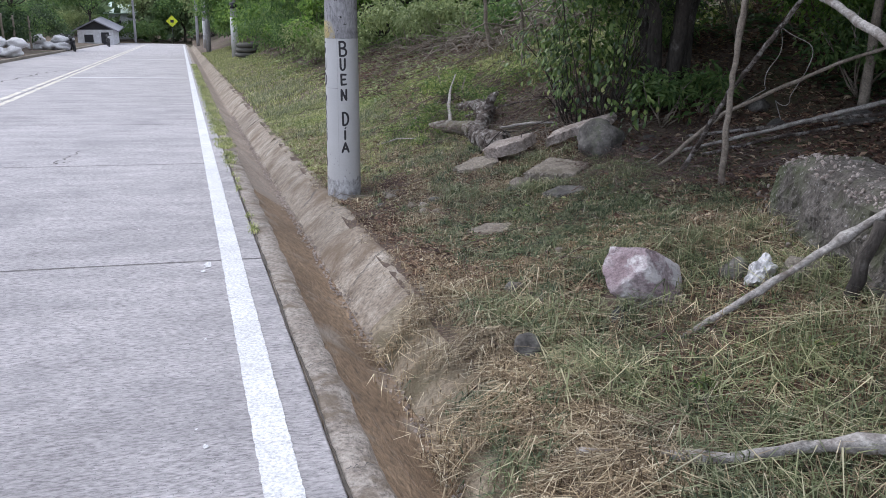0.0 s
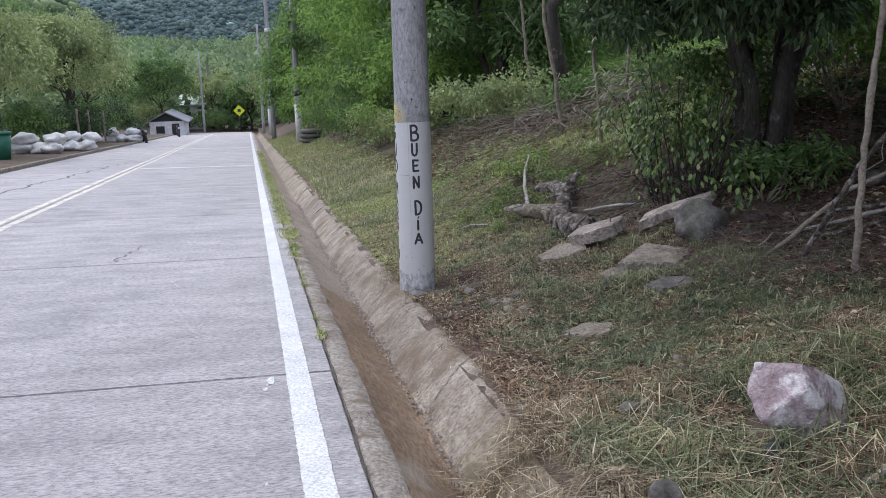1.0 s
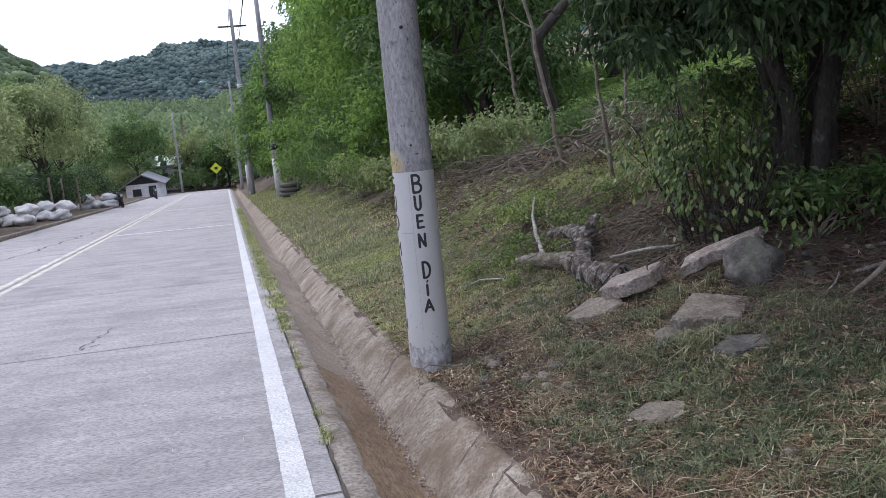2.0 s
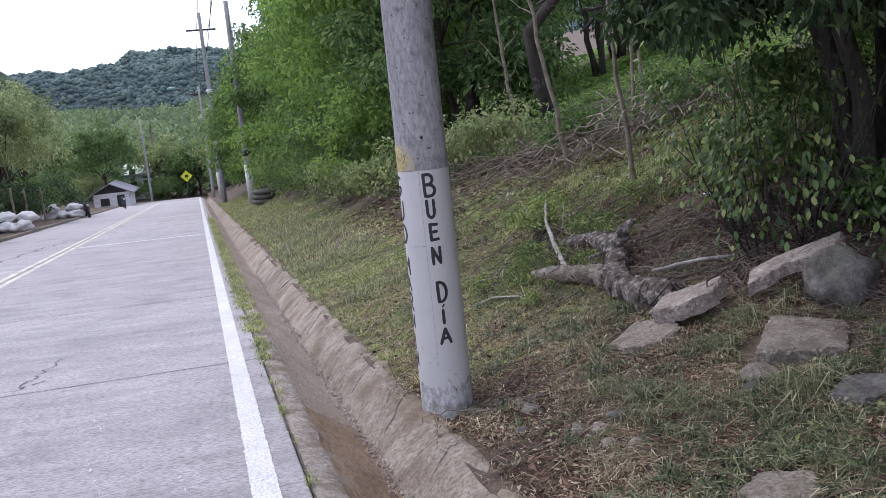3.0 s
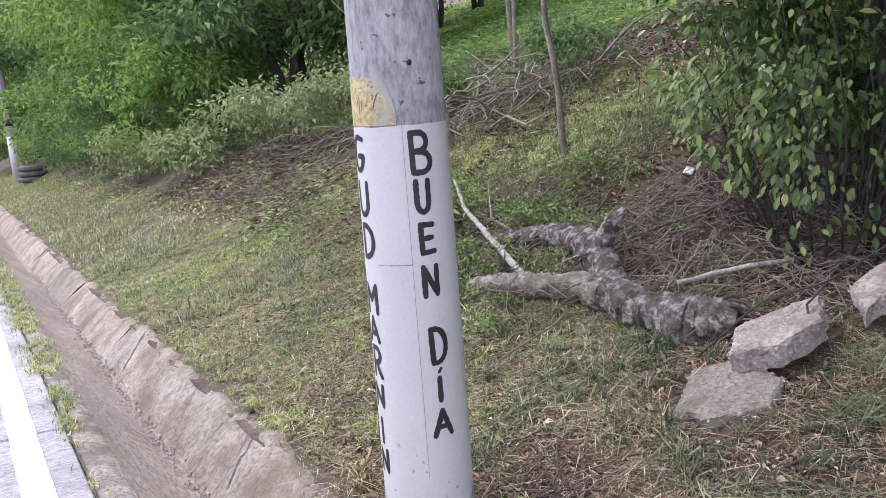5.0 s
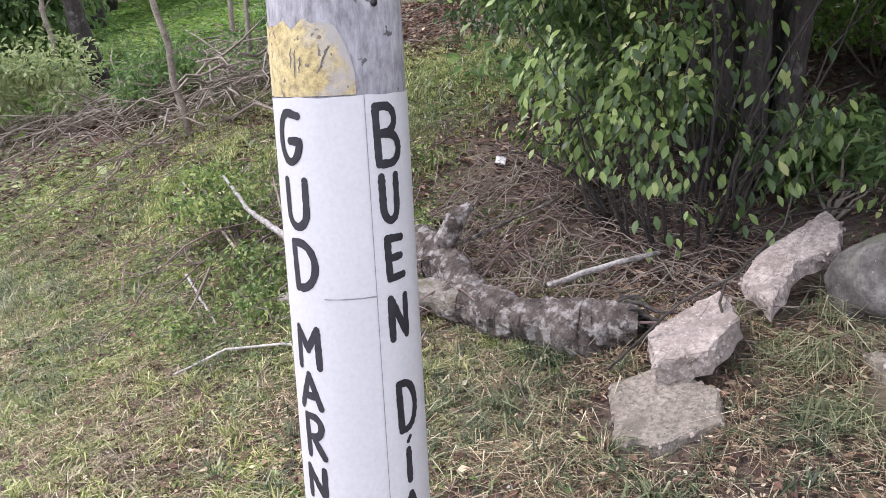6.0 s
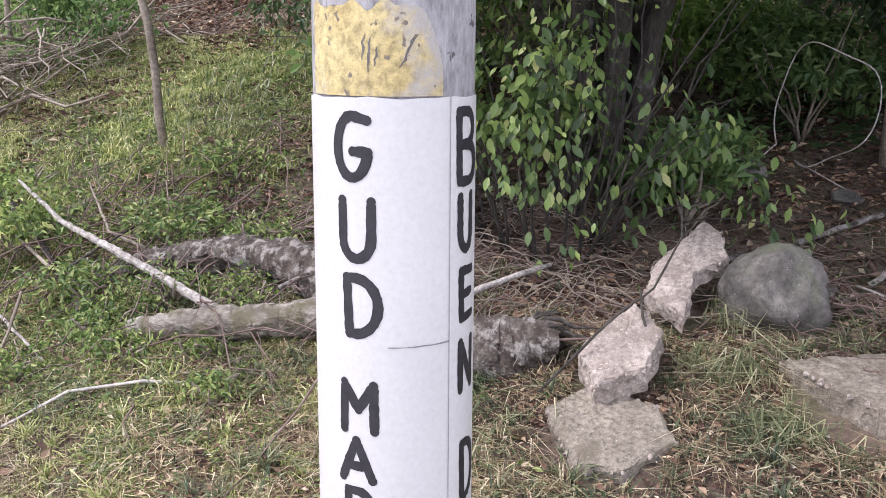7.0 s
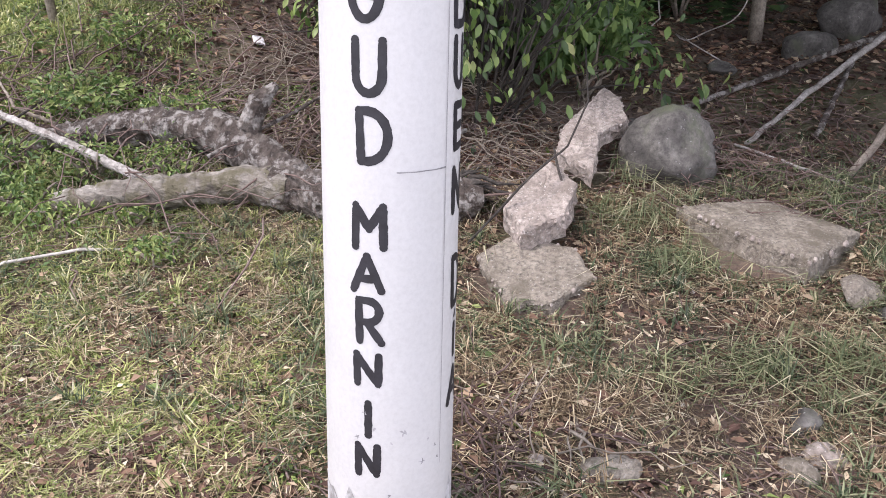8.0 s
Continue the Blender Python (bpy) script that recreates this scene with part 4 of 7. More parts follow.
slab("concrete_chunk", [(2.82, 7.71), (3.0, 7.64), (3.17, 7.57), (3.02, 7.44), (2.78, 7.47), (2.67, 7.61)], 0.10, RUBBLE_PINK, 33, "leaning broken plate of pinkish concrete", 0.091, (0, -17), category="concrete chunk")
slab("concrete_chunk", [(3.34, 7.56), (3.55, 7.55), (3.92, 7.4), (3.84, 7.32), (3.63, 7.27), (3.49, 7.39), (3.19, 7.39)], 0.075, RUBBLE_PINK, 39, "tilted broken plate of pinkish concrete against the bush", 0.246, (0, -19), category="concrete chunk")

# old rubble wall stub
wall_stub = thing("rubble_wall", "low grey mossy rubble and concrete wall stub", "wall", (3.4, 3.9, gz(3.4, 3.9)))
WALL_A, WALL_D, WALL_N, WALL_L, WALL_T = Vector((3.50, 4.48)), Vector((-0.33, -0.944)), Vector((0.944, -0.33)), 2.1, 0.42


def wall_top(s, q):
    """Height of the wall's worn top, along it and across."""
    return 0.545 + 0.035 * noise.noise(Vector((s * 2.2, q * 3, 2))) + 0.018 * noise.noise(Vector((s * 9, q * 9, 5))) - 0.07 * math.exp(-(s / 0.12) ** 2) - 0.05 * math.exp(-(q / 0.05) ** 2)


b = Buf()
cols, rows, deep = 70, 18, 12
v, f = [], []
for i in range(cols + 1):
    s = WALL_L * i / cols
    ring = [(0.0, j / rows) for j in range(rows + 1)] + [(k / deep, 1.0) for k in range(1, deep)] + [(1.0, 1 - j / rows) for j in range(rows + 1)]
    for q, h in ring:
        p = WALL_A + WALL_D * s + WALL_N * (q * WALL_T)
        lo = gz(p.x, p.y) - 0.12
        z = lo + (wall_top(s, q * WALL_T) - lo) * h
        k = 0.05 * noise.noise(Vector((p.x * 4, p.y * 4, z * 5))) + 0.022 * noise.noise(Vector((p.x * 15, p.y * 15, z * 15))) + 0.012 * noise.noise(Vector((p.x * 38, p.y * 38, z * 38)))
        out = 1 if q < 0.5 else -1
        v.append((p.x + WALL_N.x * (k - out * 0.05 * (1 - h)), p.y + WALL_N.y * (k - out * 0.05 * (1 - h)) + k * 0.4, z + (k * 0.5 if 0 < q < 1 else 0)))
m = 2 * (rows + 1) + deep - 1
for i in range(cols):
    for j in range(m - 1):
        a = i * m + j
        f.append((a, a + m, a + m + 1, a + 1))
f.append(tuple(range(m)))
f.append(tuple(reversed(range(cols * m, (cols + 1) * m))))
b.add(v, f)
part("wall_body", b, OLD_WALL, wall_stub, smooth=False)
r = random.Random(77)
pebble = rock_mesh("wall_stone", (0.026, 0.019, 0.014), RUBBLE_PINK, 3, cuts=7, subdiv=2, smooth=False)
for i in range(290):
    where = r.random()
    s = r.random() ** 1.2 * 1.7
    if where < 0.62:
        q = abs(r.gauss(0, 0.13))
        p = WALL_A + WALL_D * s + WALL_N * q
        z = wall_top(s, q) + 0.006
    elif where < 0.82:
        p = WALL_A - WALL_D * r.uniform(0.0, 0.12) + WALL_N * r.uniform(-0.08, 0.3)
        z = gz(p.x, p.y) + r.uniform(0.0, 0.22)
    else:
        p = WALL_A + WALL_D * s * 0.6 - WALL_N * r.uniform(-0.01, 0.16)
        z = gz(p.x, p.y) + r.uniform(0.0, 0.05)
    ob = new("wall_stone", pebble)
    ob.matrix_basis = pose(p.x, p.y, z, r.uniform(0, 360), r.uniform(0, 360), 0) @ Matrix.Scale(r.uniform(0.2, 0.8), 4)
    under(ob, wall_stub)

# crumpled white plastic on the ground
me = rock_mesh("plastic_rag", (0.075, 0.06, 0.08), SACK, 21, rough=0.9, subdiv=4, smooth=False)
ob = tagged(new("plastic_rag", me), "crumpled torn white plastic bag", "plastic bag")
ob.matrix_basis = pose(2.72, 3.52, gz(2.72, 3.52) + 0.05, 20, 10, 40)
me = rock_mesh("black_plastic", (0.09, 0.05, 0.02), RUBBER, 23, rough=0.9, subdiv=3, smooth=False)
ob = tagged(new("plastic_scrap", me), "torn black plastic scrap under the rock", "plastic scrap")
ob.matrix_basis = pose(2.02, 3.56, gz(2.02, 3.56) + 0.035, 25, 0, 40)
b = Buf()
box(b, (-0.05, -0.03, 0), (0.05, 0.03, 0.012), bevel=0.004)
ob = lone("paper_scrap", b, SACK, "pale crushed carton scrap on leaf litter", "litter", False)
ob.matrix_basis = pose(4.23, 9.32, gz(4.23, 9.32) + 0.02, 12, -15, 30)


# ---- sticks, log, stakes ----
def stick(pts, radii, mat, label, n=10, seed=1, category="branch", name="branch", knots=0):
    r = random.Random(seed)
    b = Buf()
    fine = []
    for p, q in zip(pts, pts[1:]):
        p, q = Vector(p), Vector(q)
        k = max(2, int((q - p).length / 0.07))
        fine += [p.lerp(q, i / k) for i in range(k)]
    fine.append(Vector(pts[-1]))
    m = len(fine)
    thick = radii[0]
    fine = [p + Vector((r.uniform(-1, 1), r.uniform(-1, 1), r.uniform(-1, 1))) * thick * 0.28 for p in fine]
    rad = [(radii[0] + (radii[1] - radii[0]) * i / (m - 1)) * r.uniform(0.9, 1.08) for i in range(m)]
    for _ in range(knots):
        rad[r.randrange(1, m - 1)] *= 1.25
    tube(b, fine, rad, n, rough=0.11, rng=r)
    return lone(name, b, mat, label, category)


def on(x, y, h):
    return (x, y, gz(x, y) + h)


stick([(1.26, 2.48, -0.08), (1.46, 2.35, -0.05), (1.67, 2.21, -0.02), (1.88, 2.12, 0.04), (2.08, 1.99, 0.10), on(2.7, 1.6, 0.14)], (0.016, 0.028), BARK_PALE, "long pale weathered branch lying in grass", seed=3, knots=6)
stick([on(2.13, 3.25, 0.0), (2.55, 3.2, 0.19), (2.95, 3.1, 0.48), (3.5, 2.9, 0.82)], (0.014, 0.022), BARK_PALE, "pale grey branch leaning on the old wall", seed=4, knots=5)
stick([on(3.75, 5.40, -0.05), (3.72, 5.37, 0.75), (3.76, 5.36, 1.45), (3.86, 5.4, 2.8)], (0.022, 0.017), BARK_SAPLING, "upright pale wooden stake", seed=5, category="stake", name="stake", knots=4)
stick([on(3.80, 6.05, -0.02), (3.80, 5.5, 0.75), (3.82, 4.85, 1.42), (3.9, 4.3, 2.1)], (0.019, 0.014), BARK_LOG, "thin grey pole leaning by the stake", seed=6)
stick([on(3.72, 6.3, 0.0), (4.05, 5.9, 0.55), (4.7, 5.5, 0.95), (5.2, 5.3, 1.15)], (0.018, 0.012), BARK_SAPLING, "thin dry branch leaning by the stake", seed=7)
stick([on(4.2, 6.35, 0.03), on(4.8, 6.15, 0.06), on(5.6, 5.9, 0.07)], (0.016, 0.012), BARK_LOG, "fallen pale branch on dark leaf litter", seed=8)
stick([(3.26, 4.0, 1.43), (3.18, 3.45, 1.25), (3.12, 3.05, 1.08), on(3.05, 2.3, 0.55)], (0.02, 0.03), BARK_PALE, "grey dead branch slanting above the wall", seed=9)
stick([on(2.86, 3.06, -0.02), (2.88, 3.05, 0.3), (2.92, 3.02, 0.5)], (0.035, 0.03), BARK_DARK, "short dark rotten post", seed=10, category="post", name="post")
stick([on(4.10, 6.69, 0.02), (4.6, 6.35, 0.28), (5.1, 5.95, 0.5), (5.7, 5.5, 0.75)], (0.013, 0.022), BARK_PALE, "pale branch propped over leaf litter", seed=12)
stick([on(4.45, 7.02, 0.04), on(4.9, 6.5, 0.07), on(5.3, 6.05, 0.12), (5.8, 5.4, 0.62)], (0.015, 0.02), BARK_LOG, "long fallen grey branch", seed=13)
stick([on(2.12, 9.7, 0.02), on(2.33, 9.56, 0.045), on(2.45, 9.3, 0.04), on(2.52, 9.13, 0.02)], (0.006, 0.007), VINE, "thin pale curved twig on the verge", 6, 14, "twig", "twig")
stick([on(1.31, 4.74, 0.015), on(1.27, 4.6, 0.03), on(1.25, 4.43, 0.02), on(1.13, 4.22, 0.015)], (0.011, 0.009), BARK_LOG, "crooked dry twig by the drain lip", 7, 15, "twig", "twig")
stick([on(1.24, 4.17, 0.015), on(1.38, 4.28, 0.025)], (0.012, 0.008), BARK_LOG, "short dry twig by the drain", 7, 16, "twig", "twig")
stick([on(1.36, 4.07, 0.015), on(1.37, 3.85, 0.02), on(1.5, 3.82, 0.02)], (0.011, 0.012), VINE, "bent pale twig in the grass", 7, 17, "twig", "twig")
stick([on(2.72, 7.82, 0.05), (2.85, 7.60, 0.19), (3.12, 7.50, 0.24), (3.5, 7.45, 0.36), (3.85, 7.5, 0.55)], (0.005, 0.004), BARK_DARK, "dark thin stem over the broken concrete", 7, 18, "twig", "twig")
stick([on(2.98, 7.44, 0.04), (3.02, 7.52, 0.16), (3.2, 7.56, 0.21)], (0.006, 0.005), BARK_DARK, "dark thin stem over the chunk", 7, 19, "twig", "twig")
stick([on(2.9, 8.3, 0.14), on(2.9, 7.95, 0.12), on(2.98, 7.7, 0.12), on(3.1, 7.52, 0.14)], (0.006, 0.006), TWIG, "thin dry stem beside the log", 6, 20, "twig", "twig")
stick([on(4.05, 6.75, 0.03), on(3.85, 6.55, 0.03), on(3.6, 6.35, 0.03), on(3.3, 6.05, 0.04)], (0.007, 0.009), VINE, "long thin vine on the leaf litter", 6, 21, "twig", "twig")

log = thing("fallen_log", "rotting fallen log with pale peeling bark and a forked limb", "log", on(2.9, 8.4, 0))


def log_part(name, pts, radii, n=16, seed=1, mat=BARK_LOG):
    r = random.Random(seed)
    b = Buf()
    fine, rad = [], []
    for i, (p, q) in enumerate(zip(pts, pts[1:])):
        p, q = Vector(p), Vector(q)
        k = max(2, int((q - p).length / 0.016))
        for j in range(k):
            fine.append(p.lerp(q, j / k) + Vector((r.uniform(-1, 1), r.uniform(-1, 1), r.uniform(-1, 1))) * 0.003)
            rad.append((radii[i] + (radii[i + 1] - radii[i]) * j / k) * (1 + 0.12 * noise.noise(Vector((len(fine) * 0.12, seed, 0)))))
    fine.append(Vector(pts[-1]))
    rad.append(radii[-1])
    tube(b, fine, rad, n, rough=0.04, rng=r)
    size = min(1.0, max(radii) / 0.09) * (1.0 if mat is BARK_LOG else 0.55)
    for vs in b.v:
        for q in vs:
            p = Vector(q)
            k = size * (0.026 * noise.noise(p * 6 + Vector((seed, 0, 0))) + 0.013 * noise.noise(p * 22) + 0.008 * noise.noise(p * 55))
            q += np.array((k, k * 0.6, k))
    part(name, b, mat, log, smooth=False)


log_part("trunk", [on(2.98, 7.84, 0.07), on(2.90, 8.08, 0.09), on(2.92, 8.38, 0.09), on(2.95, 8.62, 0.10), on(2.93, 8.74, 0.09)],
         (0.085, 0.115, 0.105, 0.10, 0.08), 26, 2)
log_part("limb", [on(2.94, 8.62, 0.10), on(2.92, 8.85, 0.09), on(2.83, 9.13, 0.08), on(2.79, 9.36, 0.07), on(2.73, 9.6, 0.04)], (0.088, 0.074, 0.068, 0.060, 0.045), 22, 5, BARK_LIMB)
log_part("limb", [on(2.95, 8.58, 0.10), on(3.10, 8.82, 0.12), on(3.2, 9.05, 0.13), on(3.26, 9.42, 0.10), on(3.2, 9.8, 0.07), on(3.08, 10.1, 0.03)], (0.085, 0.08, 0.10, 0.09, 0.08, 0.05), 22, 3)
log_part("broken_limb", [on(2.85, 9.22, 0.10), on(2.99, 9.75, 0.17), on(3.2, 10.4, 0.22), on(3.42, 10.9, 0.30)], (0.022, 0.02, 0.014, 0.008), 9, 4, BARK_PALE)
log_part("broken_limb", [on(3.14, 8.9, 0.2), on(3.2, 8.86, 0.32), on(3.24, 8.8, 0.38)], (0.06, 0.045, 0.02), 9, 6, BARK_LOG)
log_part("broken_limb", [on(3.3, 9.9, 0.05), on(3.25, 10.15, 0.16), on(3.4, 10.4, 0.3)], (0.010, 0.008, 0.004), 7, 7, BARK_SAPLING)

for i, (pts, rad, mat, text) in enumerate((
        ([(3.75, 11.47, 0.26), (3.44, 10.87, 0.17), (3.08, 10.36, 0.05)], (0.008, 0.016), BARK_DARK, "dark forked dead branch by the log"),
        ([(3.56, 11.18, 0.30), (3.32, 10.84, 0.22), (3.18, 10.5, 0.08)], (0.006, 0.012), BARK_LOG, "grey dead branch by the log"),
        ([(2.83, 10.55, -0.08), (2.65, 10.17, -0.13), (2.5, 9.83, -0.19)], (0.009, 0.006), BARK_PALE, "pale dry stick lying against the log"),
        ([(2.42, 10.05, -0.2), (2.6, 10.15, -0.12), (2.79, 10.26, 0.0)], (0.005, 0.007), BARK_SAPLING, "thin dry stick in the weeds"),
        ([(2.88, 10.17, 0.04), (3.08, 10.11, 0.14), (3.28, 10.0, 0.24)], (0.008, 0.005), BARK_DARK, "dark bare twig over the log"),
        ([(3.0, 10.3, 0.06), (3.2, 10.75, 0.16), (3.25, 11.1, 0.36)], (0.009, 0.005), BARK_SAPLING, "upright dry twig at the log"),
        ([(2.95, 9.0, 0.12), (3.3, 8.75, 0.26), (3.7, 8.6, 0.36)], (0.010, 0.006), BARK_LOG, "grey stick lying over the litter"),
        ([(3.1, 8.3, 0.10), (3.35, 8.1, 0.17), (3.55, 8.0, 0.18)], (0.014, 0.010), BARK_PALE, "short pale broken stick on the litter"))):
    stick(pts, rad, mat, text, 7, 700 + i, knots=2)

r = random.Random(91)
for _ in range(26):
    b = Buf()
    s = Vector(on(2.97 + r.uniform(-0.03, 0.03), 7.95 + r.uniform(-0.1, 0.1), 0.08 + r.uniform(-0.05, 0.09)))
    e = s + Vector((r.uniform(-0.02, 0.12), r.uniform(-0.22, -0.06), r.uniform(-0.05, 0.06)))
    tube(b, bent(s, e, 4, 0.015, r), [0.011, 0.010, 0.008, 0.006, 0.002], 5)
    part("splinter", b, BARK_DARK, log, "dark frayed splinter of rotten wood")

# hanging loop of dry vine
loop = Buf()
c = Vector((5.37, 6.92, 0.79))
view = Vector((0.99, -0.07, 0)).normalized()
side_v = Vector((view.y, -view.x, 0))
pts = [c + side_v * (0.27 * math.cos(a)) + Vector((0, 0, 0.34 * math.sin(a))) + view * (0.06 * math.sin(3 * a)) + side_v * (0.03 * math.sin(2.3 * a + 1)) + Vector((0, 0, 0.025 * math.sin(4.1 * a))) for a in (radians(-120 + 340 * i / 40) for i in range(41))]
lone_pts = [Vector(on(5.2, 6.66, 0.02))] + pts + [Vector(on(5.2, 7.3, 0.1))]
tube(loop, lone_pts, 0.0042, 7, rough=0.2, rng=random.Random(4))
lone("vine_loop", loop, VINE, "looped pale dry vine hanging over leaf litter", "vine")


# ---- trees and bushes ----
def crown_leaves(rs, centre, radii, n, leaf, clumps, spread_r, droop=0.5, hollow=0.55):
    """Leaf places in clumps over an uneven shell."""
    d = unit(rs.normal(size=(clumps, 3)))
    d[:, 2] = np.where(d[:, 2] < -0.5, -d[:, 2] * 0.6, d[:, 2])
    rr = hollow + (1.08 - hollow) * rs.random(clumps) ** 0.6
    cc = np.array(centre) + d * rr[:, None] * np.array(radii)
    size = spread_r * rs.uniform(0.55, 1.35, clumps)
    k = rs.integers(0, clumps, n)
    q = unit(rs.normal(size=(n, 3))) * (rs.random(n) ** 0.45)[:, None]
    q[:, 2] *= 0.62
    pos = cc[k] + q * size[k][:, None]
    axis = unit(q + rs.normal(size=(n, 3)) * 0.6 + np.array([0, 0, -droop]))
    nrm = unit(rs.normal(size=(n, 3)) * 0.55 + np.array([0, 0, 1.0]) + d[k] * 0.3)
    L = leaf * rs.uniform(0.6, 1.3, n)
    return pos, axis, nrm, L, cc


def tree(name, x, y, height, crown_c, crown_r, n, leaf, mat, seed, trunk_r=0.12, stems=1, clumps=60, spread_r=0.7, label="", bark=None, group="", droop=0.5, width=0.42, category="tree", lean=(0, 0), hollow=0.55, skirt=None):
    rs, r = np.random.default_rng(seed), random.Random(seed)
    base = Vector((x, y, gz(x, y)))
    t = thing(name, label, category, base, group)
    centre = base + Vector(crown_c)
    pos, axis, nrm, L, cc = crown_leaves(rs, tuple(centre), crown_r, n, leaf, clumps, spread_r, droop, hollow)
    b = Buf()
    tops = []
    for s in range(stems):
        a = 2 * math.pi * s / max(stems, 1) + r.uniform(0, 1)
        foot = base + Vector((math.cos(a), math.sin(a), 0)) * (trunk_r * 1.5 if stems > 1 else 0) - Vector((0, 0, 0.1))
        top = base + Vector((lean[0] + math.cos(a) * crown_r[0] * 0.3 * (stems > 1), lean[1] + math.sin(a) * crown_r[1] * 0.3 * (stems > 1), height * r.uniform(0.8, 1.0)))
        pts = bent(foot, top, 9, 0.05 * height * 0.3, r)
        tube(b, pts, [trunk_r * (1.15 - 0.85 * i / 9) * (1.25 if i == 0 else 1) for i in range(10)], 10, rough=0.08, rng=r)
        tops.append(pts)
    for k in range(min(len(cc), 26)):
        pts = r.choice(tops)
        s = pts[r.randrange(4, 10)]
        e = Vector(cc[k])
        tube(b, bent(s, e, 4, 0.12, r), [trunk_r * 0.32, trunk_r * 0.26, trunk_r * 0.2, trunk_r * 0.14, trunk_r * 0.07], 5)
    part("trunk", b, bark or BARK_DARK, t)
    if skirt:
        low = crown_leaves(rs, tuple(base + Vector(skirt[0])), skirt[1], skirt[2], leaf * 0.8, 90, 0.34, 0.9, 0.2)
        pos, axis, nrm, L = (np.concatenate([p, q]) for p, q in zip((pos, axis, nrm, L), low))
        for k in range(12):
            b = Buf()
            tube(b, bent(r.choice(tops)[5], Vector(low[4][k]), 5, 0.08, r, -0.1), [0.02, 0.017, 0.013, 0.010, 0.007, 0.004], 5)
            part("branch", b, bark or BARK_DARK, t)
    v, f = leaf_cards(pos, axis, nrm, L, L * width)
    under(tagged(new("crown", fast_mesh("crown", v, f, mat)), kind="stuff"), t)
    return t


# the dark many-stemmed tree and its low canopy
tree("tree", 4.74, 8.05, 5.2, (-0.05, -0.9, 3.6), (2.35, 3.3, 2.35), 95000, 0.135, LEAF_DARK, 41, 0.07, 8, 320, 0.7, "dark many-stemmed tree with a dense low canopy", category="tree", hollow=0.3, skirt=((-0.35, 0.45, 1.75), (1.15, 1.5, 0.7), 15000))
# woodland up the bank; trees below y 5 are unseen, added for shade
wood = [(9.6, 7.0, 7.4, 3.0), (6.0, 4.6, 6.2, 3.0), (6.9, 3.4, 6.2, 2.8), (7.8, 4.6, 6.5, 2.8), (11.2, 11.0, 8, 3.2), (6.2, 2.6, 5.2, 2.2), (11.0, 6.5, 8, 3.4), (9.5, 1.0, 7, 3.2), (5.9, 1.2, 5.5, 2.3), (15, 9, 9, 4), (16, 17, 9, 4.2), (15, 2, 9, 4), (13, -4, 8, 4), (7.5, -3.5, 7, 3.2), (6.5, -8, 7, 3.2)]
for i, (x, y, h, rr) in enumerate(wood):
    tree("tree", x, y, h * 0.8, (0, 0, h * 0.66), (rr, rr, h * 0.42), 9500 if y > 1.5 else 6000, 0.20, LEAF_DARK if i % 3 else LEAF_MID, 60 + i, 0.11, 1 + i % 3, 60, 0.95,
         "slender dark tree of the bank woods, some unseen and added for shade", group="woodland trees", hollow=0.35)
# leafy trees that overhang the verge down the road
row = [(5.9, 20.8, 6.2, 2.2, LEAF_MID), (5.4, 24.5, 7.0, 2.7, LEAF_BRIGHT), (6.1, 29.5, 7.6, 3.0, LEAF_BRIGHT), (5.8, 35.5, 8, 3.1, LEAF_BRIGHT), (6.0, 42, 8.5, 3.2, LEAF_MID), (5.6, 49, 8, 3.0, LEAF_BRIGHT),
       (4.6, 57, 7, 2.8, LEAF_MID), (4.8, 66, 7, 2.8, LEAF_BRIGHT), (4.8, 76, 7, 3, LEAF_MID), (8.8, 32, 10, 3.6, LEAF_MID), (10, 40, 11, 4, LEAF_MID), (10, 52, 11, 4, LEAF_DARK), (10, 66, 10, 4.2, LEAF_MID), (4.6, 88, 7, 3.0, LEAF_MID), (12.5, 27.5, 8.5, 3.2, LEAF_MID), (15.5, 32, 9, 3.6, LEAF_BRIGHT), (19, 27, 9, 3.8, LEAF_MID), (15.5, 38, 9, 3.8, LEAF_MID), (20.5, 37, 9, 4.0, LEAF_BRIGHT), (24.5, 42, 10, 4.4, LEAF_MID)]
for i, (x, y, h, rr, m) in enumerate(row):
    tree("tree", x, y, h * 0.8, (-0.3, 0, h * 0.46), (rr, rr * 1.15, h * 0.54), 20000 if y < 60 else 9000, 0.18 if y < 40 else 0.26, m, 90 + i, 0.09, 3, 110, 0.85,
         "leafy bright green tree overhanging the grassy verge", group="roadside trees", hollow=0.5)
# trees beyond the far kerb
left = [(-11.2, 39, 6.5, 3.0, LEAF_OLIVE), (-12.5, 47, 7, 3.4, LEAF_OLIVE), (-10.4, 57, 7.5, 2.6, LEAF_OLIVE), (-11.2, 66, 8.5, 3.2, LEAF_OLIVE), (-15, 60, 9, 4, LEAF_MID), (-16, 40, 8, 4, LEAF_OLIVE), (-15, 28, 7, 3.6, LEAF_OLIVE),
        (-14, 82, 9, 4.2, LEAF_MID), (-9, 100, 8, 3.6, LEAF_MID), (-3.5, 112, 7, 3.4, LEAF_OLIVE), (0.5, 108, 6, 2.6, LEAF_MID), (-14, 15, 7, 3.6, LEAF_OLIVE), (-15, 2, 7, 3.6, LEAF_MID), (3.5, 100, 6.5, 2.8, LEAF_OLIVE)]
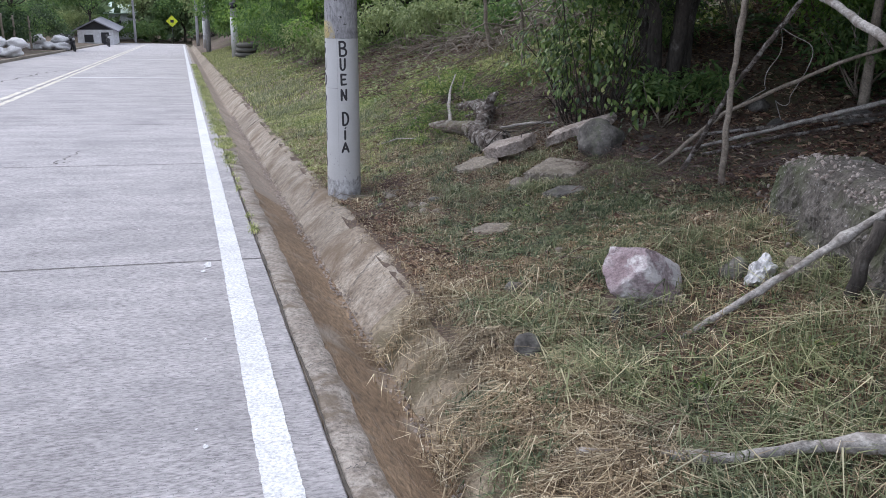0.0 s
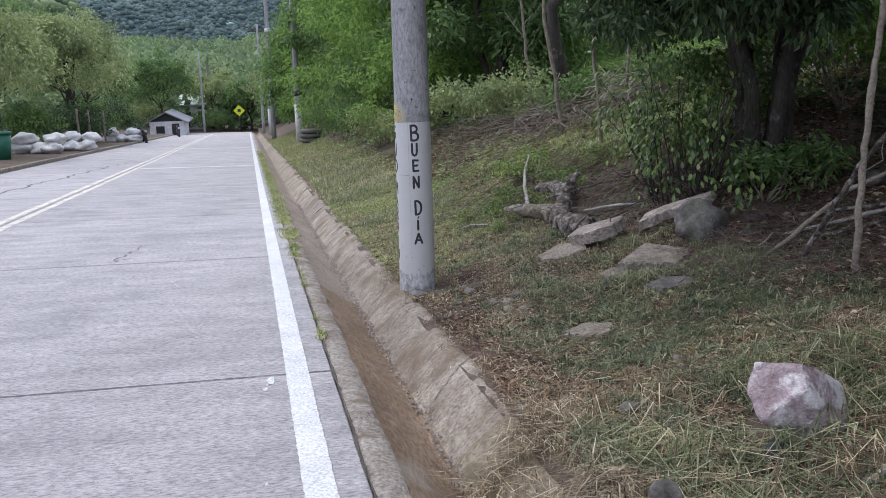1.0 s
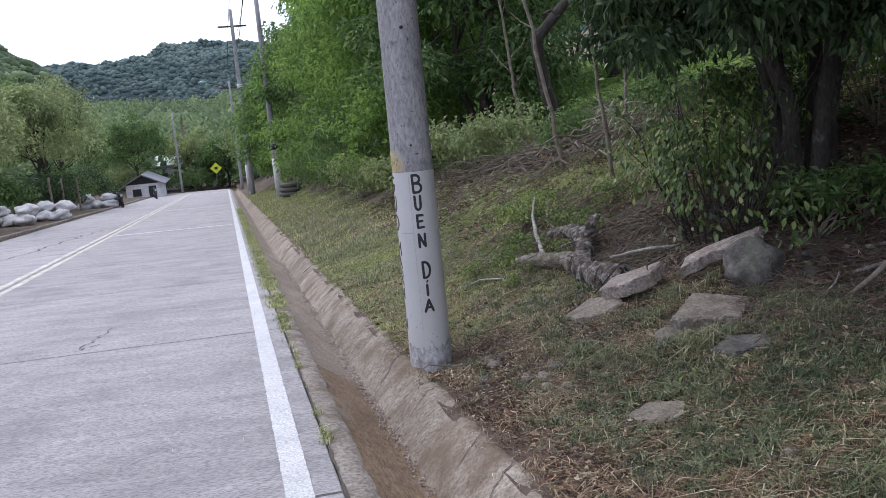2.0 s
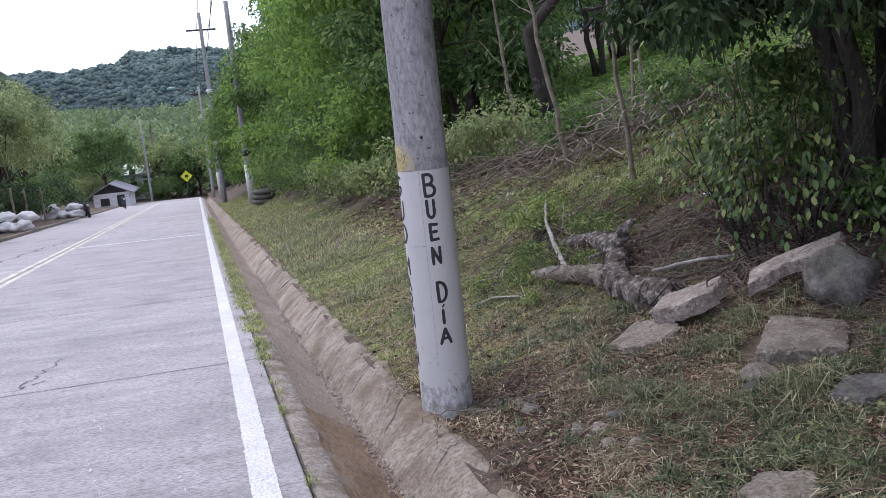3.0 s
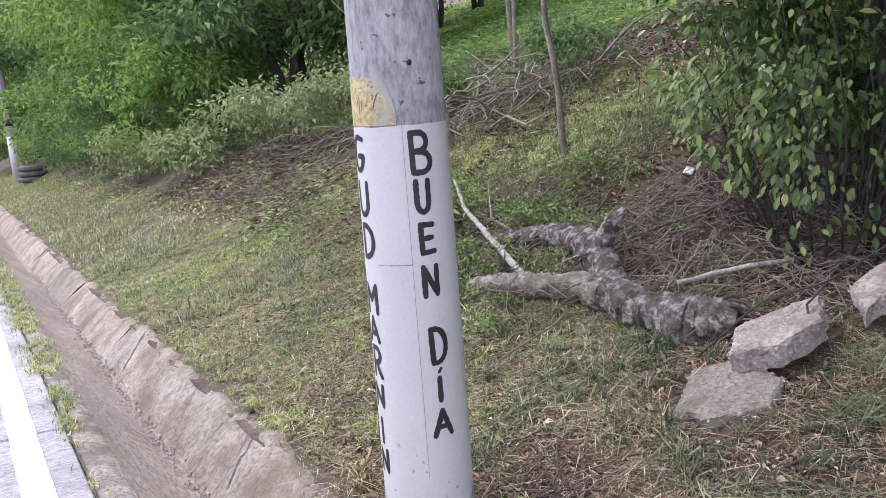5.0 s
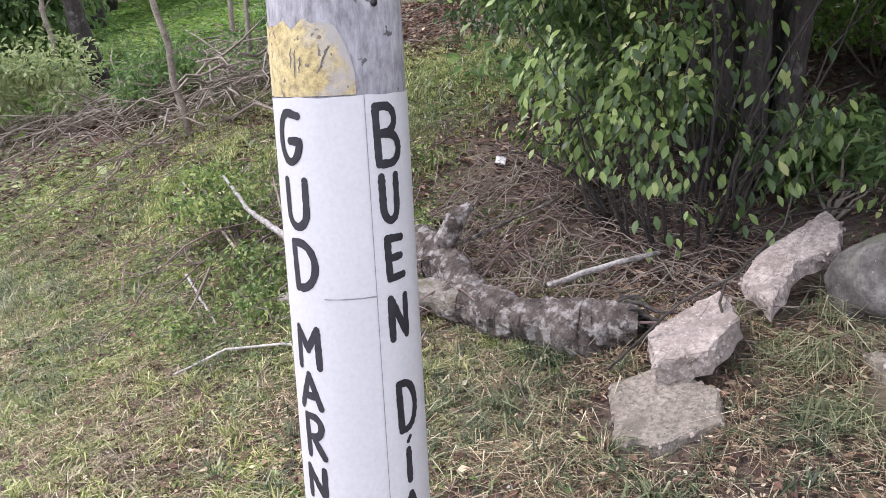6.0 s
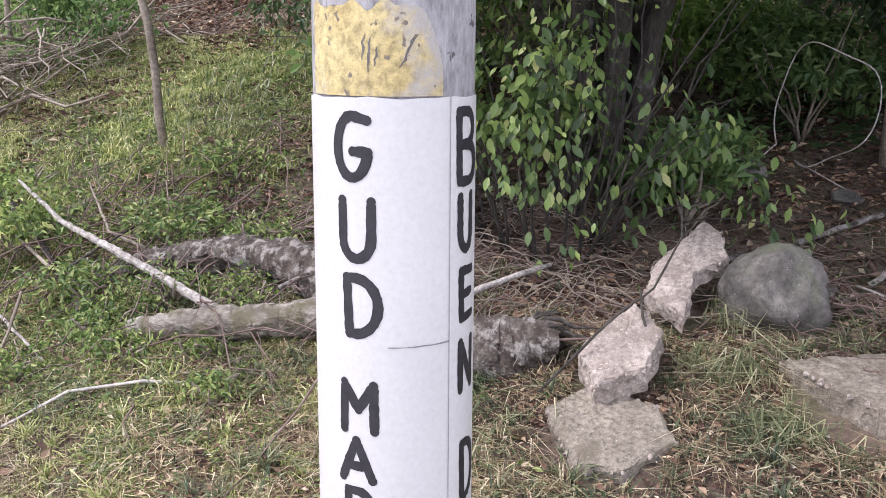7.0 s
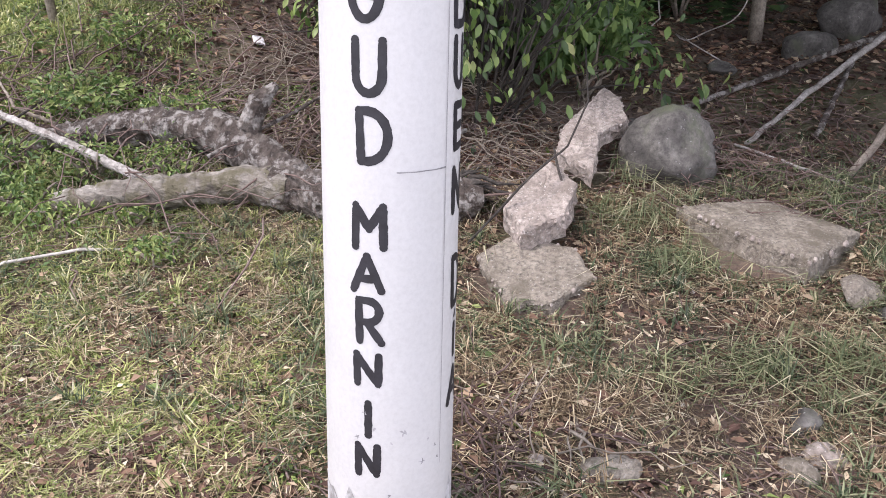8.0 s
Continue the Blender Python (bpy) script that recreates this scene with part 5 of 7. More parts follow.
for i, (x, y, h, rr, m) in enumerate(left):
    tree("tree", x, y, h * 0.8, (0, 0, h * 0.62), (rr, rr, h * 0.40), 9000, 0.24 if y < 70 else 0.32, m, 130 + i, 0.14, 1 + i % 2, 80, 0.95,
         "spreading green tree beside the road", group="trees across the road", hollow=0.45)

# the broad-leaved bush by the chunks
bush = thing("bush", "broad-leaved green bush with glossy leaves at the tree's foot", "bush", on(4.15, 8.15, 0))
rs, r = np.random.default_rng(7), random.Random(7)
b = Buf()
tips = []
for i in range(46):
    a = r.uniform(0, 2 * math.pi)
    foot = Vector((4.0 + 0.22 * math.cos(a), 8.15 + 0.28 * math.sin(a), 0))
    foot.z = gz(foot.x, foot.y) - 0.03
    reach = Vector((0.75 * math.cos(a) * r.uniform(0.3, 1.0), 0.85 * math.sin(a) * r.uniform(0.3, 1.0), r.uniform(0.35, 1.6)))
    e = foot + reach
    pts = bent(foot, e, 6, 0.05, r, sag=-0.12)
    b = Buf()
    tube(b, pts, [0.009, 0.007, 0.006, 0.005, 0.004, 0.003, 0.002], 5)
    part("stem", b, BARK_DARK, bush)
    tips.append(pts)


def leaf_shape(L, W):
    """One broad leaf: pointed oval with a raised rib, arched."""
    us = (0.0, 0.18, 0.45, 0.72, 1.0)
    half = (0.05, 0.30, 0.5, 0.36, 0.0)
    v, f = [], []
    for u, h in zip(us, half):
        z = -0.16 * L * u * u
        v += [(-h * W, u * L, z + 0.10 * W * (h > 0.1)), (0, u * L, z), (h * W, u * L, z + 0.10 * W * (h > 0.1))]
    for i in range(4):
        a = 3 * i
        f += [(a, a + 1, a + 4, a + 3), (a + 1, a + 2, a + 5, a + 4)]
    return np.array(v), f


LEAF_V, LEAF_F = leaf_shape(1.0, 0.50)


def place_leaf(p, d, roll_n, size):
    y_ax = Vector(d).normalized()
    x_ax = y_ax.cross(Vector(roll_n)).normalized()
    z_ax = x_ax.cross(y_ax)
    m = Matrix((x_ax, y_ax, z_ax)).transposed().to_4x4()
    return Matrix.Translation(p) @ m @ Matrix.Scale(size, 4)


spots_b = []
for pts in tips:
    for _ in range(190):
        i = r.randrange(2, 6)
        s = r.random()
        p = pts[i].lerp(pts[min(i + 1, 6)], s) + Vector((r.gauss(0, 0.10), r.gauss(0, 0.10), r.gauss(0, 0.09)))
        if p.x < 4.1 and p.z < 0.42 + 0.34 * (p.y - 7.95) - 0.35 * (p.x - 3.6) + r.uniform(-0.08, 0.06):
            continue
        # leaves hang in clumps with dark gaps between them
        if noise.noise(p * 4.6) < -0.06 + r.uniform(-0.10, 0.10):
            continue
        if p.z < gz(p.x, p.y) + 0.16 or (p.y < 7.82 and r.random() < 0.88):
            continue
        d = (p - Vector((4.0, 8.15, 0.7))).normalized() * 0.6 + Vector((r.gauss(0, 0.5), r.gauss(0, 0.5), -0.95 + r.gauss(0, 0.3)))
        nrm = (p - Vector((4.05, 8.15, 0.3))).normalized() + Vector((-0.3, -0.3, 0.8)) + Vector((r.gauss(0, 0.5), r.gauss(0, 0.5), r.gauss(0, 0.45)))
        if (p.x > 4.15 and p.y < 8.1 and r.random() < 0.8) or (p.y < 7.62 and p.z > 0.75):
            continue
        spots_b.append((p, d, nrm, r.uniform(0.034, 0.076)))
# low sprays near the boulder and over the litter
for cx, cy, cz, k in ((3.75, 7.40, 0.78, 24), (3.85, 7.55, 0.72, 22), (4.0, 7.15, 0.44, 24), (3.9, 7.02, 0.34, 20), (3.7, 7.68, 0.40, 20), (3.78, 7.62, 0.55, 14), (3.55, 7.95, 0.30, 10), (4.0, 7.6, 0.95, 24)):
    b = Buf()
    tube(b, bent((4.05, 7.95, gz(4.05, 7.95)), (cx, cy, cz), 7, 0.03, r, -0.10), [0.006, 0.006, 0.005, 0.005, 0.004, 0.003, 0.003, 0.002], 5)
    part("stem", b, BARK_DARK, bush)
    for _ in range(k):
        p = Vector((cx + r.gauss(0, 0.09), cy + r.gauss(0, 0.09), cz + r.gauss(0, 0.08)))
        spots_b.append((p, (r.gauss(-0.2, 0.4), r.gauss(-0.2, 0.4), -0.8), (r.gauss(-0.4, 0.3), r.gauss(-0.3, 0.3), 0.8), r.uniform(0.04, 0.078)))
spots_b.sort(key=lambda s: s[0].x * 0.9 + s[0].y * 0.35)
one = Buf()
one.add(LEAF_V, LEAF_F)
leaf_me = mesh_from("leaf", one, LEAF_BUSH, True)
rest = Buf()
for i, (p, d, nrm, size) in enumerate(spots_b):
    m = place_leaf(p, d, nrm, size)
    if i % 6 == 0 and i < 1800:
        ob = new("leaf", leaf_me)
        under(ob, bush)
        ob.matrix_basis = Matrix.Translation(-Vector(bush.location)) @ m
    else:
        v = np.c_[LEAF_V, np.ones(len(LEAF_V))] @ np.array(m).T
        rest.add(v[:, :3], LEAF_F)
part("foliage", rest, LEAF_BUSH, bush, kind="stuff")


def shrub(x, y, size, n, leaf, mat, seed, label, height=1.0, category="shrub", group="shrubs on the bank"):
    rs = np.random.default_rng(seed)
    r = random.Random(seed)
    base = Vector((x, y, gz(x, y)))
    t = thing("shrub", label, category, base, group)
    for _ in range(7):
        b = Buf()
        a = r.uniform(0, 6.28)
        tube(b, bent(base - Vector((0, 0, 0.03)), base + Vector((math.cos(a) * size * 0.7, math.sin(a) * size * 0.7, size * height * r.uniform(0.5, 1.1))), 4, 0.04, r), [0.012, 0.01, 0.008, 0.006, 0.003], 5)
        part("stem", b, BARK_SAPLING, t)
    pos, axis, nrm, L, _ = crown_leaves(rs, (x, y, base.z + size * height * 0.55), (size, size, size * height * 0.6), n, leaf, 26, size * 0.38, 0.4, 0.3)
    pos[:, 2] = np.maximum(pos[:, 2], ground_z(pos[:, 0], pos[:, 1]) + 0.02)
    v, f = leaf_cards(pos, axis, nrm, L, L * 0.45)
    under(tagged(new("foliage", fast_mesh("foliage", v, f, mat)), kind="stuff"), t)


for i, (x, y, s, n, lf, m, h) in enumerate(((3.9, 21, 1.3, 4200, 0.13, LEAF_BRIGHT, 1.6), (3.7, 25, 1.4, 4200, 0.13, LEAF_MID, 1.7), (3.6, 29, 1.4, 4200, 0.14, LEAF_BRIGHT, 1.8), (3.8, 33.5, 1.5, 4200, 0.15, LEAF_MID, 1.8),
                                              (3.6, 39.5, 1.6, 4000, 0.17, LEAF_BRIGHT, 1.8), (3.8, 45.5, 1.6, 4000, 0.18, LEAF_MID, 1.8), (3.7, 54, 1.8, 4000, 0.2, LEAF_BRIGHT, 1.7), (3.9, 63, 1.8, 3500, 0.22, LEAF_MID, 1.7), (6.2, 21, 1.5, 4200, 0.15, LEAF_MID, 1.6),
                                              (4.8, 15.9, 0.8, 2000, 0.09, LEAF_OLIVE, 1.2), (4.4, 17.2, 0.9, 2200, 0.10, LEAF_OLIVE, 1.0), (3.7, 19.5, 0.8, 2000, 0.10, LEAF_OLIVE, 1.0), (3.4, 23, 0.9, 2200, 0.10, LEAF_OLIVE, 0.9), (3.6, 27, 1.1, 2400, 0.11, LEAF_MID, 1.1),
                                              (3.4, 31, 1.1, 2200, 0.12, LEAF_MID, 1.1), (3.4, 36, 1.2, 2200, 0.12, LEAF_BRIGHT, 1.1), (3.7, 50, 1.3, 2000, 0.14, LEAF_MID, 1.1), (5.4, 14.2, 0.6, 1500, 0.08, LEAF_MID, 1.0),
                                              (3.25, 10.7, 0.35, 900, 0.045, WEED, 0.8), (2.5, 9.0, 0.12, 260, 0.028, WEED, 0.8), (2.58, 9.5, 0.16, 340, 0.03, WEED, 0.8), (3.05, 9.25, 0.16, 340, 0.03, WEED, 0.9), (3.42, 9.35, 0.2, 420, 0.032, WEED, 0.8), (2.42, 9.95, 0.18, 360, 0.03, WEED, 0.7), (3.0, 9.6, 0.2, 420, 0.03, WEED, 0.8), (2.95, 10.05, 0.25, 600, 0.04, WEED, 0.7), (2.72, 9.75, 0.2, 450, 0.035, WEED, 0.7), (2.7, 9.2, 0.12, 220, 0.03, WEED, 0.8), (3.6, 11.2, 0.4, 900, 0.045, WEED, 0.6), (4.0, 9.9, 0.3, 600, 0.04, WEED, 0.5), (3.5, 9.9, 0.3, 700, 0.045, WEED, 0.6), (6.3, 13.4, 0.7, 1600, 0.08, LEAF_MID, 1.1),
                                              (5.6, 9.7, 0.6, 1600, 0.07, LEAF_DARK, 1.1), (6.8, 10.5, 0.8, 1800, 0.08, LEAF_DARK, 1.0), (7.2, 7.2, 0.8, 1800, 0.09, LEAF_MID, 1.0), (5.0, 9.3, 0.6, 1600, 0.09, LEAF_MID, 1.6), (6.9, 6.3, 0.8, 3000, 0.11, LEAF_DARK, 2.0),
                                              (4.5, 7.55, 0.34, 500, 0.085, LEAF_MID, 1.4), (4.95, 7.6, 0.34, 500, 0.085, LEAF_MID, 1.3), (6.3, 9.0, 0.9, 3200, 0.085, LEAF_BRIGHT, 1.4), (7.4, 9.2, 0.9, 2600, 0.09, LEAF_BRIGHT, 1.3), (7.0, 7.9, 0.7, 1800, 0.085, LEAF_BRIGHT, 1.2), (6.3, 7.0, 0.6, 1400, 0.085, LEAF_MID, 1.3), (6.9, 5.9, 0.75, 1800, 0.09, LEAF_MID, 1.3), (7.8, 5.2, 0.8, 1800, 0.09, LEAF_MID, 1.2), (8.4, 7.0, 0.9, 2000, 0.10, LEAF_MID, 1.3), (6.5, 4.2, 0.7, 1600, 0.09, LEAF_MID, 1.1), (7.6, 10.4, 1.0, 2600, 0.1, LEAF_MID, 1.4))):
    shrub(x, y, s, n, lf, m, 200 + i, "low leafy shrub on the bank", h)

for i, (x, y, s, h) in enumerate(((2.62, 2.28, 0.09, 0.9), (2.85, 2.45, 0.08, 0.8), (2.5, 2.05, 0.07, 0.8), (2.25, 1.75, 0.09, 0.8), (1.95, 2.75, 0.06, 0.7), (2.42, 2.75, 0.06, 0.9), (3.0, 1.9, 0.08, 0.8))):
    shrub(x, y, s, 60, 0.045, WEED, 240 + i, "small yellow-green broadleaf weed in the grass", h, "weed", "weeds in the grass")
for i, (x, y, s, m) in enumerate(((-10.2, 47, 1.5, LEAF_MID), (-10.6, 51, 1.6, LEAF_DARK), (-10.0, 55, 1.5, LEAF_DARK), (-10.2, 60, 1.7, LEAF_DARK), (-10.4, 65, 1.8, LEAF_MID), (-9.8, 71, 1.8, LEAF_DARK), (-12, 78, 2.2, LEAF_MID),
                                  (-12.5, 43, 1.8, LEAF_OLIVE), (-13, 36, 1.8, LEAF_OLIVE), (-13, 88, 2.4, LEAF_MID), (-3.0, 106, 1.6, LEAF_MID), (-5.2, 108.5, 1.6, LEAF_MID), (-8.6, 108, 1.8, LEAF_MID), (2.8, 94, 1.8, LEAF_MID), (-11, 103, 2.4, LEAF_OLIVE))):
    shrub(x, y, s, 2600, 0.20, m, 260 + i, "dense green shrub across the road", 1.3, group="shrubs across the road")

# thin saplings and fence wire
for i, (x, y, h, rr, lx, ly) in enumerate(((4.25, 10.6, 3.2, 0.024, -0.25, 0.1), (4.62, 12.9, 3.4, 0.03, -0.5, 0.2), (5.25, 16.1, 3.0, 0.03, -0.4, -0.2), (5.9, 13.6, 3.4, 0.026, 0.2, 0.1), (6.9, 15.0, 3.5, 0.03, -0.2, 0.2), (5.9, 6.5, 3.2, 0.042, 0.1, 0.1))):
    r = random.Random(300 + i)
    t = thing("sapling", "thin bare grey-brown sapling trunk", "sapling", on(x, y, 0), "saplings on the bank")
    b = Buf()
    base = Vector(on(x, y, -0.05))
    pts = bent(base, base + Vector((lx, ly, h)), 12, 0.022, r)
    tube(b, pts, [rr * (1.15 - 0.6 * k / 12) for k in range(13)], 8, rough=0.06, rng=r)
    for _ in range(5):
        s = pts[r.randrange(5, 12)]
        tube(b, bent(s, s + Vector((r.uniform(-0.5, 0.5), r.uniform(-0.5, 0.5), r.uniform(0.2, 0.6))), 4, 0.03, r), [0.010, 0.008, 0.006, 0.004, 0.002], 5)
    part("trunk", b, BARK_SAPLING, t)
for za in (0.75,):
    b = Buf()
    pts = []
    for (x, y) in ((6.2, 8.2), (4.3, 10.8), (4.55, 12.9), (5.2, 16.1)):
        pts.append(Vector(on(x, y, za)))
    fine = []
    for p, q in zip(pts, pts[1:]):
        fine += bent(p, q, 8, 0.02, random.Random(8), 0.12)[:-1]
    tube(b, fine, 0.0025, 5)
    lone("fence_wire", b, TWIG, "slack thin fence wire strung between saplings", "wire")

# crooked limb that reaches out from the bank
r = random.Random(9)
t = thing("dead_tree", "crooked dark leafless tree arching over the bank", "tree", on(6.4, 17.2, 0))
b = Buf()
base = Vector(on(6.4, 17.2, -0.1))
tube(b, [base, base + Vector((-0.3, 0, 1.0)), base + Vector((-0.5, -0.2, 1.9)), base + Vector((0.2, -0.5, 2.7)), base + Vector((1.4, -0.8, 3.0)), base + Vector((2.6, -1, 3.1))], [0.14, 0.12, 0.11, 0.09, 0.07, 0.04], 10, rough=0.08, rng=r)
for _ in range(8):
    s = base + Vector((r.uniform(-0.5, 1.5), r.uniform(-0.8, 0), r.uniform(1.8, 2.9)))
    tube(b, bent(s, s + Vector((r.uniform(-1, 1), r.uniform(-1, 0.5), r.uniform(-0.3, 1))), 5, 0.08, r), [0.03, 0.024, 0.018, 0.012, 0.008, 0.004], 6)
part("trunk", b, BARK_DARK, t)


# ---- ground cover ----
def scatter(rs, n, x0, x1, y0, y1):
    return rs.uniform(x0, x1, n), rs.uniform(y0, y1, n)


def patchy(x, y, f, seed):
    """A smooth field between about 0 and 1 with patches about 1/f across."""
    s = np.zeros_like(x)
    rs = np.random.default_rng(seed)
    for k in range(5):
        a, ph, fr = rs.uniform(0, 6.28), rs.uniform(0, 6.28), f * rs.uniform(0.6, 1.9)
        s += np.sin((x * math.cos(a) + y * math.sin(a)) * fr * 6.28 + ph)
    return 0.5 + s / 6.0


BARE = ((2.58, 7.55, 0.22), (3.02, 6.7, 0.31), (2.9, 6.62, 0.2), (2.9, 7.6, 0.14), (3.1, 7.56, 0.14), (3.45, 7.45, 0.15), (3.75, 7.4, 0.15), (3.61, 7.06, 0.23), (2.19, 3.8, 0.19), (2.06, 5.6, 0.14), (1.39, 7.75, 0.16), (1.45, 3.40, 0.09), (2.78, 5.95, 0.16))


def keep_clear(x, y):
    ok = np.ones(len(x), bool)
    for cx, cy, rr in BARE:
        ok &= (x - cx) ** 2 + (y - cy) ** 2 > rr * rr
    return ok


def grass(name, label, mat, n, area, size, lean, weight, seed, width=0.0045, z_off=0.0):
    rs = np.random.default_rng(seed)
    x, y = scatter(rs, n, *area)
    tuft = np.clip((patchy(x, y, 3.2, seed + 7) - 0.34) * 3.2, 0.10, 1)
    w = weight(x, y) * tuft
    keep = (rs.random(n) < w) & keep_clear(x, y)
    x, y = x[keep], y[keep]
    m = len(x)
    # tufts: blades lean away from shared centres
    a = rs.uniform(0, 6.28, m)
    ln = rs.uniform(*lean, m)
    L = rs.uniform(*size, m) * (0.7 + 0.6 * patchy(x, y, 1.3, seed + 1))
    base = np.stack([x, y, surf_z(x, y) + z_off], 1)
    le = np.stack([np.cos(a) * ln, np.sin(a) * ln, 0 * a], 1)
    return tagged(new(name, blade_mesh(name, base, le, L, width * rs.uniform(0.6, 1.5, m), mat)), label, "grass", kind="stuff")


def soft(a, b, v):
    return smooth_step(a, b, v)


# short yellowing verge beyond the pole
grass("verge_grass", "short yellow-green grass on the roadside verge", GRASS_VERGE, 330000, (1.24, 3.6, 7.6, 16), (0.018, 0.062), (0.4, 1.4),
      lambda x, y: soft(1.22, 1.36, x) * (1 - soft(2.3 + 0.06 * (y - 8), 3.6, x)) * soft(7.8, 9.0, y) * (0.45 + 0.6 * patchy(x, y, 0.5, 2)), 11, 0.0038)
grass("verge_grass", "yellow-green grass along the drain further on", GRASS_VERGE, 60000, (1.25, 3.4, 15.5, 60), (0.04, 0.13), (0.2, 1.1),
      lambda x, y: soft(1.2, 1.4, x) * (1 - soft(2.6, 3.4, x)) * 1.6, 12, 0.012)
grass("verge_grass", "tall fresh grass beside the drain", GRASS_TALL, 26000, (1.3, 2.6, 11.5, 26), (0.06, 0.20), (0.2, 0.9),
      lambda x, y: np.clip((patchy(x, y, 0.4, 67) - 0.25) * 2.0, 0.05, 1), 45, 0.007)
# green grass, in tufts
grass("green_grass", "uneven green grass tufts on the bank", GRASS_GREEN, 185000, (1.3, 5.2, -2.5, 13), (0.03, 0.11), (0.4, 1.3),
      lambda x, y: np.clip((patchy(x, y, 0.75, 5) - 0.30) * 3.0, 0.04, 1) * (1 - 0.75 * np.exp(-(((x - 1.95) / 0.6) ** 2 + ((y - 7.0) / 1.1) ** 2))) * (1 - soft(3.8, 4.8, x)) * (1 - 0.85 * soft(6.3, 7.6, y) * soft(2.9, 3.4, x) * (1 - soft(9.4, 10.2, y))) * soft(1.3, 1.9, x), 13, 0.0056)
grass("tall_grass", "long green grass blades near the fallen branches", GRASS_TALL, 60000, (1.4, 4.2, -1.0, 4.3), (0.10, 0.28), (0.5, 1.4),
      lambda x, y: np.clip((patchy(x, y, 0.8, 6) - 0.30) * 2.2, 0.05, 1) * (1 - 0.85 * np.exp(-(((x - 1.5) / 0.55) ** 2 + ((y - 4.4) / 0.7) ** 2))), 14, 0.005)
grass("dry_grass", "long straw-coloured stems among the green blades", GRASS_DRY, 14000, (1.3, 4.2, 0.6, 4.6), (0.08, 0.26), (0.7, 1.6),
      lambda x, y: np.clip(0.25 + patchy(x, y, 0.7, 46) * 0.8, 0.1, 1), 24, 0.0034)
grass("rusty_grass", "matted reddish-brown dead grass round the stones", GRASS_RUST, 60000, (1.25, 4.0, 1.0, 6.2), (0.025, 0.10), (0.8, 1.8),
      lambda x, y: np.clip(np.exp(-(((x - 1.75) / 0.65) ** 2 + ((y - 4.5) / 0.65) ** 2)) + np.exp(-(((x - 2.6) / 0.5) ** 2 + ((y - 2.5) / 0.55) ** 2)) + 0.9 * np.exp(-(((x - 2.7) / 0.7) ** 2 + ((y - 4.3) / 0.6) ** 2)) + 0.12, 0, 1), 25, 0.0036, 0.006)
grass("dry_grass", "matted dry straw over the bank and drain edge", GRASS_DRY, 150000, (1.15, 5.0, -2.5, 12.5), (0.02, 0.085), (0.8, 1.7),
      lambda x, y: np.clip((0.58 - patchy(x, y, 0.75, 5)) * 2.0, 0.10, 1) * (1 - 0.6 * soft(1.7, 2.1, x) * (1 - soft(6.4, 7.2, y))) * (1 - 0.8 * soft(3.2, 4.2, x)) * (1 - 0.9 * soft(2.85, 3.2, x) * soft(7.4, 7.8, y) * (1 - soft(9.3, 9.9, y))), 15, 0.0034, 0.008)
grass("dry_grass", "pale dry straw hanging over the drain", GRASS_DRY, 120000, (0.80, 1.75, 0.0, 4.6), (0.05, 0.17), (0.8, 1.5),
      lambda x, y: np.clip(0.3 + (patchy(x, y, 0.9, 9) - 0.3) * 1.4, 0.12, 1) * soft(0.76, 1.12, x) * (1 - 0.9 * soft(1.35, 1.7, x)) * (1 - soft(3.9, 4.5, y) * (x < 1.3)), 16, 0.0036, 0.012)
grass("drain_weeds", "green grass creeping over the drain edge", GRASS_GREEN, 14000, (0.9, 1.6, 0.5, 4.2), (0.05, 0.16), (0.6, 1.4),
      lambda x, y: np.clip((patchy(x, y, 0.9, 19) - 0.45) * 2.5, 0, 1) * soft(0.85, 1.15, x), 26, 0.0048, 0.006)
grass("dry_grass", "fine pale straw matted through the verge", GRASS_DRY, 80000, (1.35, 3.3, 7.9, 13), (0.025, 0.09), (0.9, 1.9), lambda x, y: np.clip(0.3 + patchy(x, y, 0.9, 48) * 0.7, 0, 1) * soft(7.9, 8.6, y), 27, 0.0024, 0.006)
grass("dry_grass", "pale straw strewn before the slabs", GRASS_DRY, 36000, (1.5, 3.3, 5.8, 8.6), (0.03, 0.11), (0.9, 1.9), lambda x, y: np.clip(0.25 + patchy(x, y, 0.9, 58) * 0.7, 0, 1) * soft(1.5, 1.8, x), 28, 0.0028, 0.006)
grass("long_grass", "long pale green blades drooping round the slabs", GRASS_TALL, 9000, (2.0, 3.6, 5.8, 7.6), (0.08, 0.22), (0.6, 1.5), lambda x, y: np.clip((patchy(x, y, 0.9, 59) - 0.35) * 2.4, 0, 1), 29, 0.0045)
grass("bank_grass", "sunlit grass high on the bank", GRASS_GREEN, 60000, (4.2, 13, 9.6, 24), (0.06, 0.22), (0.2, 0.9),
      lambda x, y: np.clip((patchy(x, y, 0.35, 8) - 0.35) * 2.4, 0.05, 1) * soft(9.6, 10.6, y), 17, 0.008)
grass("bank_lawn", "soft green grass on the open bank behind the log", GRASS_VERGE, 170000, (3.1, 7.2, 9.6, 14.5), (0.03, 0.11), (0.2, 1.1),
      lambda x, y: np.clip(0.25 + patchy(x, y, 0.5, 28) * 1.1, 0, 1) * soft(9.5, 10.2, y) * (1 - soft(13, 14.5, y)), 18, 0.006)
grass("seedling_grass", "sparse pale straws lying on bare soil", GRASS_DRY, 9000, (1.25, 3.4, 4.2, 8.6), (0.03, 0.10), (1.2, 2.2), lambda x, y: 0 * x + 0.8, 20, 0.003, 0.012)


